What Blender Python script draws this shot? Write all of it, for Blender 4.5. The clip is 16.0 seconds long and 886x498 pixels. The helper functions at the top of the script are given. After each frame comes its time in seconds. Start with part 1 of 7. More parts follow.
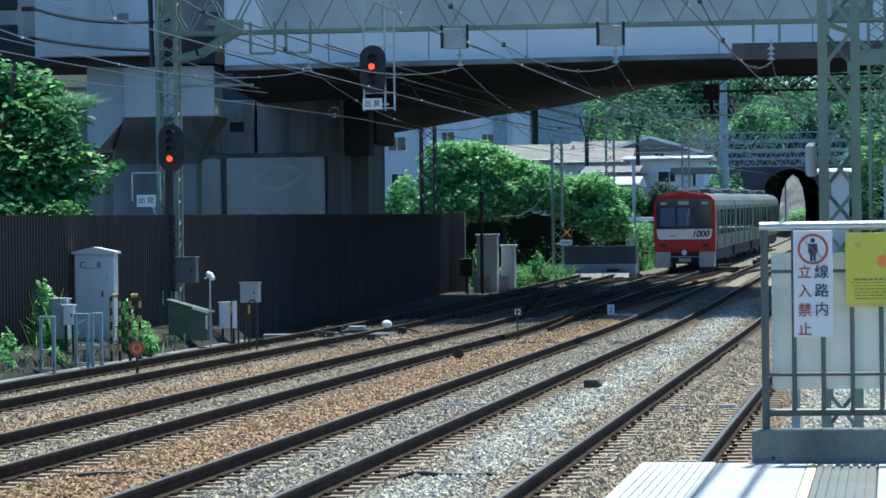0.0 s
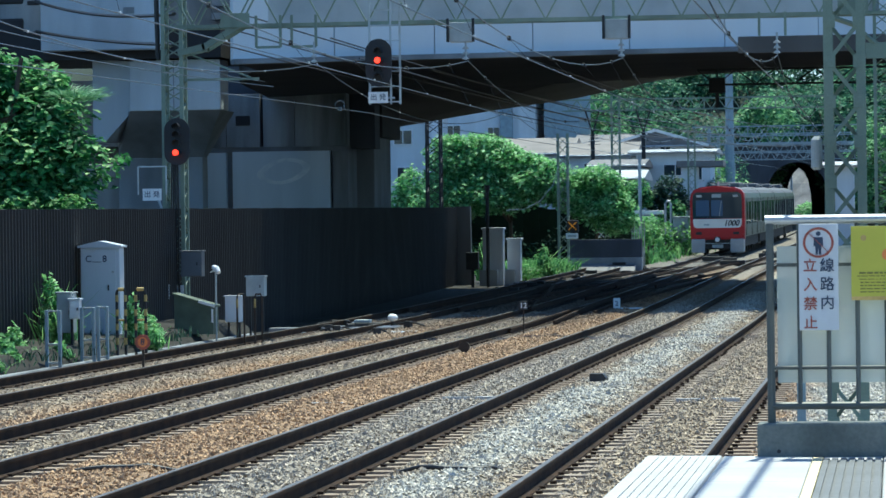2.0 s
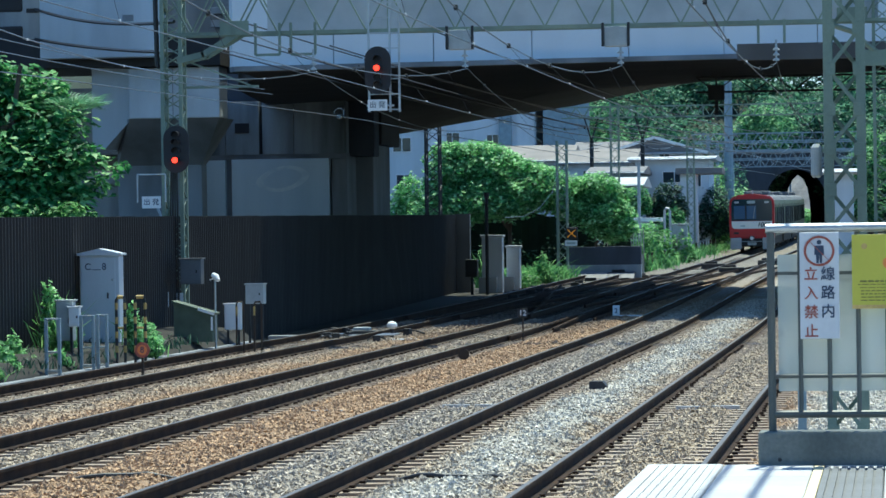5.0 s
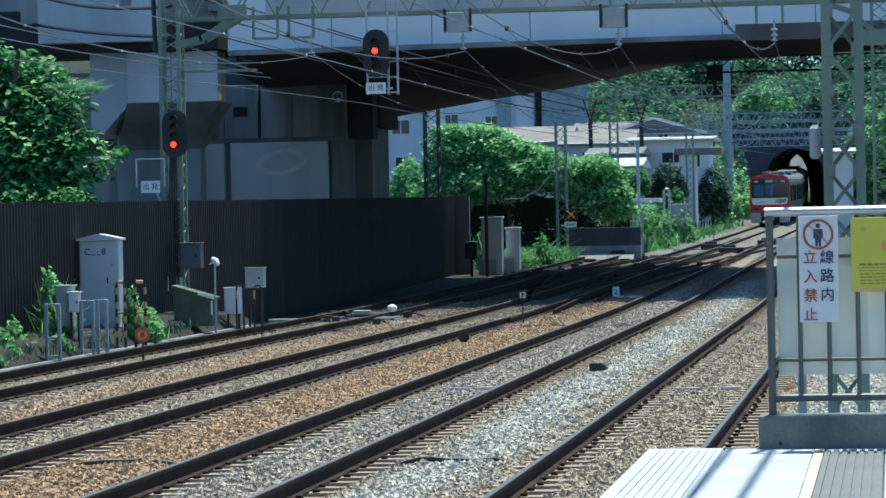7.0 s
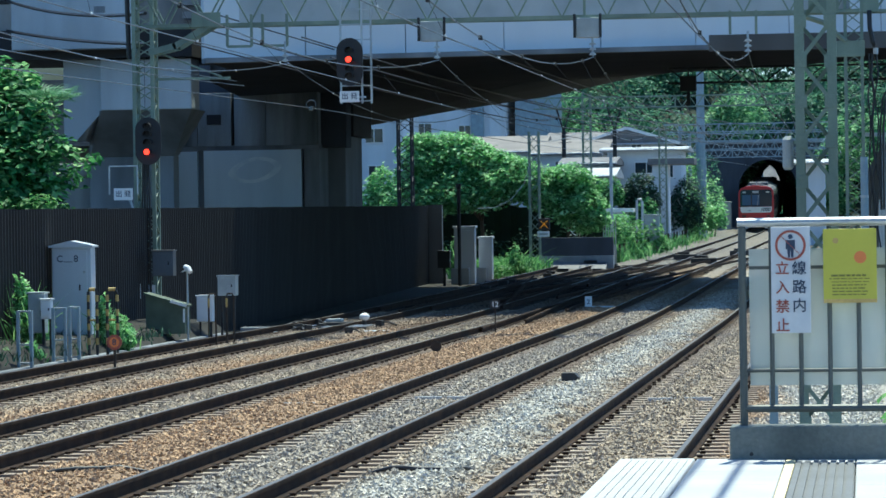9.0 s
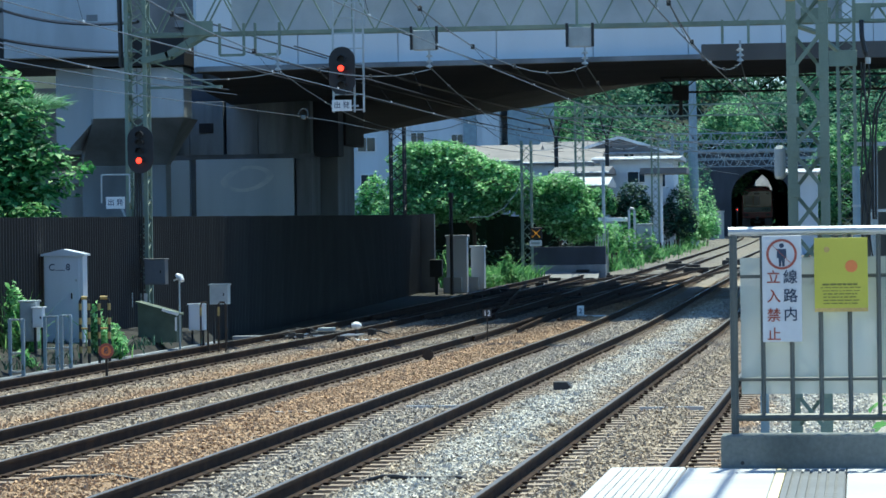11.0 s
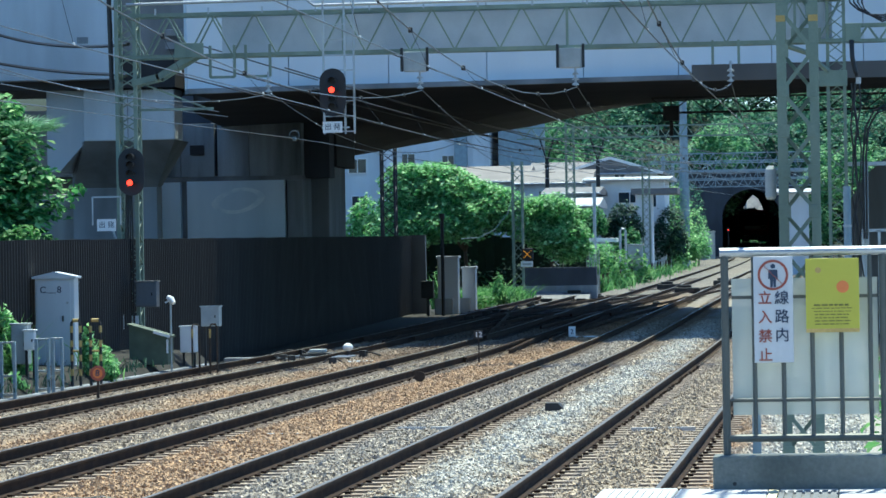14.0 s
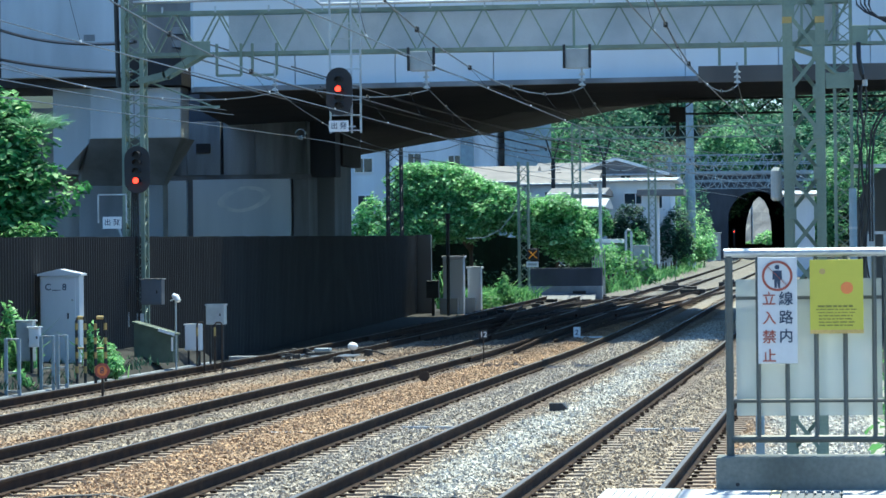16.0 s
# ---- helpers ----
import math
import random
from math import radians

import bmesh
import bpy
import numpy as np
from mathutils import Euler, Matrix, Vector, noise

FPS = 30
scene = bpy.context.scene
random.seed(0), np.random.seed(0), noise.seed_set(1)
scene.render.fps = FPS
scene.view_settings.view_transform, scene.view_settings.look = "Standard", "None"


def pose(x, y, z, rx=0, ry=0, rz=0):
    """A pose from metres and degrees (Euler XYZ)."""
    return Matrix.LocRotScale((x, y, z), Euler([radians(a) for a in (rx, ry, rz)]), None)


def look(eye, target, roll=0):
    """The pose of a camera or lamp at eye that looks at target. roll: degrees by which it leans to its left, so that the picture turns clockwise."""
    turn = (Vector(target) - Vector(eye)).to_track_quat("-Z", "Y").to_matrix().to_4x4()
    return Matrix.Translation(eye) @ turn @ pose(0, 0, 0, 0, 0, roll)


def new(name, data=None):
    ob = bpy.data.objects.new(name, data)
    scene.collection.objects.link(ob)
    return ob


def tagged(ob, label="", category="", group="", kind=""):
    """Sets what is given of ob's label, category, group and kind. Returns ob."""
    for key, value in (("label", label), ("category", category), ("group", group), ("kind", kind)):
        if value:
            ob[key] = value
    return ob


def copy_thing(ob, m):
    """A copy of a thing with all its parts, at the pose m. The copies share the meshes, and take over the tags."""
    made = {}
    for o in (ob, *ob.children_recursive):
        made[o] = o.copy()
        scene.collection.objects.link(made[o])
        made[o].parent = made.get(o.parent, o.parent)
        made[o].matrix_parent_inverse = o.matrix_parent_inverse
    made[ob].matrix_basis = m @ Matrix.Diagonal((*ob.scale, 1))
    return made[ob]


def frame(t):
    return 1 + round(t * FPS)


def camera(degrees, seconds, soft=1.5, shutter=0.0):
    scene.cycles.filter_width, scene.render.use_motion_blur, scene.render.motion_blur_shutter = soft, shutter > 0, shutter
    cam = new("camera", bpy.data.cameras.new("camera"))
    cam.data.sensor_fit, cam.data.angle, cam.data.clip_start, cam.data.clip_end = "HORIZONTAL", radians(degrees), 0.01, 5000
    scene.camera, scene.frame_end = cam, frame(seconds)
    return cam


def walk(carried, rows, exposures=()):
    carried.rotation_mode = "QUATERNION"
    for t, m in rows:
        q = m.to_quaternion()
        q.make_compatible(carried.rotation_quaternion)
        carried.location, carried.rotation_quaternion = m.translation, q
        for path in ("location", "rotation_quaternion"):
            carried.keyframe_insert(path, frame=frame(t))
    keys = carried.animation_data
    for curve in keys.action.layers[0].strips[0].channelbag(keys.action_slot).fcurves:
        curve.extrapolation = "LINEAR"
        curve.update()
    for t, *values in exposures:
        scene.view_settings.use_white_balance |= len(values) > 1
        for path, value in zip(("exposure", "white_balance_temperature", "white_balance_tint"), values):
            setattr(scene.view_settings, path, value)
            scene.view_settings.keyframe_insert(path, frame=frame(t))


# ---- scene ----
# World: x to the right across the tracks, y along them, z up from the near rail tops.
EYE_Z = 2.31
cam = camera(15.1, 16.0, soft=1.6)
# seconds; yaw, pitch, roll of the held camera; its sway to the right and up
PATH = (
    (0, 7.600, -0.215, 0.700, -0.0000, 0.0000),
    (0.5, 7.643, -0.216, 0.861, 0.0041, 0.0024),
    (1, 7.651, -0.243, 0.560, 0.0038, 0.0000),
    (1.5, 7.711, -0.327, 0.663, 0.0075, 0.0018),
    (2, 7.702, -0.324, 0.739, 0.0029, 0.0003),
    (2.5, 7.675, -0.206, 0.816, 0.0051, 0.0043),
    (3, 7.691, -0.188, 0.689, 0.0006, 0.0011),
    (5.5, 7.677, -0.213, 0.860, -0.0069, 0.0143),
    (6, 7.799, -0.402, 1.780, -0.0022, 0.0231),
    (6.5, 7.771, -0.671, 1.302, 0.0001, 0.0316),
    (7, 7.675, -0.517, 1.168, -0.0033, 0.0323),
    (7.5, 7.523, -0.470, 1.022, -0.0048, 0.0349),
    (8, 7.540, -0.403, 0.987, -0.0022, 0.0316),
    (8.5, 7.317, -0.389, 0.916, -0.0031, 0.0323),
    (11, 7.080, -0.217, 0.777, 0.0034, 0.0285),
    (11.5, 6.866, -0.173, 0.891, 0.0010, 0.0312),
    (12, 6.855, -0.130, 0.746, 0.0023, 0.0276),
    (12.5, 6.891, -0.088, 0.860, -0.0005, 0.0312),
    (13, 6.931, -0.039, 0.850, 0.0030, 0.0302),
    (13.5, 6.957, 0.057, 1.037, 0.0067, 0.0289),
    (14, 6.929, 0.142, 0.966, 0.0027, 0.0327),
    (14.5, 6.957, 0.204, 1.143, 0.0065, 0.0279),
    (15, 7.007, 0.194, 1.091, 0.0038, 0.0298),
    (15.5, 7.024, 0.151, 1.065, 0.0053, 0.0311),
    (16, 7.026, 0.142, 0.610, 0.0096, 0.0268),
)
walk(cam, [(t, pose(dx, 0, EYE_Z + dz, 90 + p, r, a)) for t, a, p, r, dx, dz in PATH], exposures=((0.0, 0.70, 5250, -3), (3.0, 0.66, 5250, -3), (5.5, 0.72, 5250, -3), (6.5, 0.62, 5250, -3), (7.5, 0.60, 5250, -3), (8.0, 0.68, 5250, -3), (8.5, 0.66, 5250, -3), (11.0, 0.74, 5250, -3), (12.5, 0.76, 5250, -3), (14.5, 0.95, 5250, -3), (16.0, 1.08, 5250, -3)))

# ---- light ----
SUN_EL, SUN_AZ = 70.0, 12.0          # degrees; azimuth clockwise from the track's direction
world = bpy.data.worlds.new("sky")
scene.world = world
world.use_nodes = True
wn = world.node_tree.nodes
sky = wn.new("ShaderNodeTexSky")
sky.sky_type, sky.sun_disc = "NISHITA", False
sky.sun_elevation, sky.sun_rotation = radians(SUN_EL), radians(SUN_AZ)
sky.ozone_density, sky.dust_density, sky.air_density = 5.0, 0.3, 1.0
world.node_tree.links.new(sky.outputs[0], wn["Background"].inputs[0])
wn["Background"].inputs[1].default_value = 0.105
sun_data = bpy.data.lights.new("sun", "SUN")
sun_data.energy, sun_data.angle, sun_data.color = 5.0, radians(0.53), (1.0, 0.86, 0.62)
sun = new("sun", sun_data)
sun_way = Vector((math.sin(radians(SUN_AZ)) * math.cos(radians(SUN_EL)), math.cos(radians(SUN_AZ)) * math.cos(radians(SUN_EL)), math.sin(radians(SUN_EL))))
sun.matrix_world = look((sun_way * 200)[:], (0, 0, 0))


# ---- materials ----
def mat(name, colour, rough=0.8, metal=0.0, scale=3.0, vary=0.25, bump=0.15, fine=40.0, second=None, streak=0.0, random=0.0, spec=0.5):
    """A surface with grain at two scales; second: a colour of stains; streak: vertical run-off."""
    m = bpy.data.materials.new(name)
    m.use_nodes = True
    nt = m.node_tree
    b = nt.nodes["Principled BSDF"]
    b.inputs["Roughness"].default_value, b.inputs["Metallic"].default_value = rough, metal
    b.inputs["Specular IOR Level"].default_value = spec
    tc = nt.nodes.new("ShaderNodeTexCoord")
    mp = nt.nodes.new("ShaderNodeMapping")
    if streak:
        mp.inputs["Scale"].default_value = (1, 1, streak)
    nt.links.new(tc.outputs["Object"], mp.inputs[0])
    n1 = nt.nodes.new("ShaderNodeTexNoise")
    n1.inputs["Scale"].default_value, n1.inputs["Detail"].default_value = scale, 5
    n2 = nt.nodes.new("ShaderNodeTexNoise")
    n2.inputs["Scale"].default_value, n2.inputs["Detail"].default_value = fine, 3
    nt.links.new(mp.outputs[0], n1.inputs["Vector"])
    nt.links.new(tc.outputs["Object"], n2.inputs["Vector"])
    ramp = nt.nodes.new("ShaderNodeValToRGB")
    ramp.color_ramp.elements[0].position, ramp.color_ramp.elements[1].position = 0.35, 0.68
    c = Vector(colour)
    d = Vector(second) if second else c * (1 - vary)
    ramp.color_ramp.elements[0].color = (*d, 1)
    ramp.color_ramp.elements[1].color = (*c, 1)
    nt.links.new(n1.outputs[0], ramp.inputs[0])
    hsv = nt.nodes.new("ShaderNodeHueSaturation")
    nt.links.new(ramp.outputs[0], hsv.inputs["Color"])
    mr = nt.nodes.new("ShaderNodeMapRange")
    mr.inputs[3].default_value, mr.inputs[4].default_value = 1 - vary * 0.6, 1 + vary * 0.6
    nt.links.new(n2.outputs[0], mr.inputs[0])
    val = mr.outputs[0]
    if random:
        oi = nt.nodes.new("ShaderNodeNewGeometry")
        m2 = nt.nodes.new("ShaderNodeMapRange")
        m2.inputs[3].default_value, m2.inputs[4].default_value = 1 - random, 1 + random
        nt.links.new(oi.outputs["Random Per Island"], m2.inputs[0])
        mu = nt.nodes.new("ShaderNodeMath")
        mu.operation = "MULTIPLY"
        nt.links.new(val, mu.inputs[0])
        nt.links.new(m2.outputs[0], mu.inputs[1])
        val = mu.outputs[0]
    nt.links.new(val, hsv.inputs["Value"])
    nt.links.new(hsv.outputs[0], b.inputs["Base Color"])
    if bump:
        bp = nt.nodes.new("ShaderNodeBump")
        bp.inputs["Strength"].default_value, bp.inputs["Distance"].default_value = bump, 0.02
        nt.links.new(n2.outputs[0], bp.inputs["Height"])
        nt.links.new(bp.outputs[0], b.inputs["Normal"])
    return m


def leaf_mat(name, dark, light, yellow, through_light=0.35):
    m = bpy.data.materials.new(name)
    m.use_nodes = True
    nt = m.node_tree
    b = nt.nodes["Principled BSDF"]
    b.inputs["Roughness"].default_value, b.inputs["Specular IOR Level"].default_value = 0.55, 0.25
    g = nt.nodes.new("ShaderNodeNewGeometry")
    r = nt.nodes.new("ShaderNodeValToRGB")
    e = r.color_ramp.elements
    e[0].color, e[1].color = (*dark, 1), (*yellow, 1)
    e.new(0.65).color = (*light, 1)
    nt.links.new(g.outputs["Random Per Island"], r.inputs[0])
    nt.links.new(r.outputs[0], b.inputs["Base Color"])
    tr = nt.nodes.new("ShaderNodeBsdfTranslucent")
    nt.links.new(r.outputs[0], tr.inputs[0])
    mix = nt.nodes.new("ShaderNodeMixShader")
    mix.inputs[0].default_value = through_light
    nt.links.new(b.outputs[0], mix.inputs[1])
    nt.links.new(tr.outputs[0], mix.inputs[2])
    nt.links.new(mix.outputs[0], nt.nodes["Material Output"].inputs[0])
    return m


def glow(name, colour, strength):
    m = bpy.data.materials.new(name)
    m.use_nodes = True
    b = m.node_tree.nodes["Principled BSDF"]
    b.inputs["Base Color"].default_value = (*colour, 1)
    b.inputs["Emission Color"].default_value = (*colour, 1)
    b.inputs["Emission Strength"].default_value = strength
    return m


def ballast_mat(name, gap_shade=1.0):
    """Crushed stone: brown by rust near the older tracks, grey where it is fresh. The factor darkens a bed for shade
    between stones.
    """
    m = bpy.data.materials.new(name)
    m.use_nodes = True
    nt = m.node_tree
    b = nt.nodes["Principled BSDF"]
    b.inputs["Roughness"].default_value = 0.9
    tc = nt.nodes.new("ShaderNodeTexCoord")
    # each track bed has its own age: colour by the distance across the tracks
    sep = nt.nodes.new("ShaderNodeSeparateXYZ")
    nt.links.new(tc.outputs["Object"], sep.inputs[0])
    wob = nt.nodes.new("ShaderNodeTexNoise")
    wob.inputs["Scale"].default_value, wob.inputs["Detail"].default_value = 0.7, 5
    nt.links.new(tc.outputs["Object"], wob.inputs["Vector"])
    add = nt.nodes.new("ShaderNodeMath")
    add.operation = "MULTIPLY_ADD"
    add.inputs[1].default_value = 1.5
    nt.links.new(wob.outputs[0], add.inputs[0])
    nt.links.new(sep.outputs[0], add.inputs[2])
    mr = nt.nodes.new("ShaderNodeMapRange")
    mr.inputs[1].default_value, mr.inputs[2].default_value = -18.25, 1.75
    nt.links.new(add.outputs[0], mr.inputs[0])
    ramp = nt.nodes.new("ShaderNodeValToRGB")
    cr = ramp.color_ramp
    brown, grey, rust, pale = (0.43, 0.285, 0.165, 1), (0.40, 0.35, 0.285, 1), (0.22, 0.155, 0.10, 1), (0.55, 0.52, 0.455, 1)
    tan = (0.41, 0.335, 0.245, 1)
    stops = ((0.05, grey), (0.20, rust), (0.26, tan), (0.33, tan), (0.37, brown), (0.43, tan), (0.49, tan), (0.52, brown), (0.58, brown),
             (0.61, grey), (0.66, grey), (0.695, tan), (0.722, pale), (0.738, pale), (0.765, tan), (0.84, tan), (0.865, brown), (0.90, pale))
    cr.elements[0].position, cr.elements[0].color = stops[0]
    cr.elements[1].position, cr.elements[1].color = stops[-1]
    for p, c in stops[1:-1]:
        cr.elements.new(p).color = c
    nt.links.new(mr.outputs[0], ramp.inputs[0])
    # the stone of the climb is newer and greyer
    def blend(socket, lo, hi, most, colour, under):
        f = nt.nodes.new("ShaderNodeMapRange")
        f.inputs[1].default_value, f.inputs[2].default_value, f.inputs[4].default_value = lo, hi, most
        nt.links.new(socket, f.inputs[0])
        k = nt.nodes.new("ShaderNodeMix")
        k.data_type = "RGBA"
        k.inputs[7].default_value = colour
        nt.links.new(f.outputs[0], k.inputs[0])
        nt.links.new(under, k.inputs[6])
        return k.outputs[2]
    # bridge shade put into the stone colour round the points and siding, ragged edge
    wide = nt.nodes.new("ShaderNodeMath")
    wide.operation = "MULTIPLY_ADD"
    wide.inputs[1].default_value = 16.0
    nt.links.new(wob.outputs[0], wide.inputs[0])
    nt.links.new(sep.outputs[1], wide.inputs[2])
    bridge_shade = blend(wide.outputs[0], 86, 100, 0.85, (0.12, 0.10, 0.082, 1), ramp.outputs[0])
    keep = nt.nodes.new("ShaderNodeMapRange")
    keep.inputs[1].default_value, keep.inputs[2].default_value = -7.4, -6.6
    nt.links.new(add.outputs[0], keep.inputs[0])
    own = nt.nodes.new("ShaderNodeMix")
    own.data_type = "RGBA"
    nt.links.new(keep.outputs[0], own.inputs[0])
    nt.links.new(bridge_shade, own.inputs[6])
    nt.links.new(ramp.outputs[0], own.inputs[7])
    newer = blend(wide.outputs[0], 150, 168, 0.85, (0.29, 0.27, 0.225, 1), own.outputs[2])
    vor = nt.nodes.new("ShaderNodeTexVoronoi")
    vor.inputs["Scale"].default_value = 22
    nt.links.new(tc.outputs["Object"], vor.inputs["Vector"])
    g = nt.nodes.new("ShaderNodeNewGeometry")
    sepc = nt.nodes.new("ShaderNodeSeparateColor")
    nt.links.new(vor.outputs["Color"], sepc.inputs[0])
    mul = nt.nodes.new("ShaderNodeMath")
    mul.operation = "ADD"
    nt.links.new(sepc.outputs[0], mul.inputs[0])
    nt.links.new(g.outputs["Random Per Island"], mul.inputs[1])
    v = nt.nodes.new("ShaderNodeMapRange")
    v.inputs[1].default_value, v.inputs[2].default_value = 0.1, 1.9
    v.inputs[3].default_value, v.inputs[4].default_value = 0.5 * gap_shade, 1.45 * gap_shade
    nt.links.new(mul.outputs[0], v.inputs[0])
    hsv = nt.nodes.new("ShaderNodeHueSaturation")
    nt.links.new(newer, hsv.inputs["Color"])
    nt.links.new(v.outputs[0], hsv.inputs["Value"])
    nt.links.new(hsv.outputs[0], b.inputs["Base Color"])
    bp = nt.nodes.new("ShaderNodeBump")
    bp.inputs["Strength"].default_value, bp.inputs["Distance"].default_value = 0.8, 0.05
    nt.links.new(vor.outputs["Distance"], bp.inputs["Height"])
    nt.links.new(bp.outputs[0], b.inputs["Normal"])
    return m


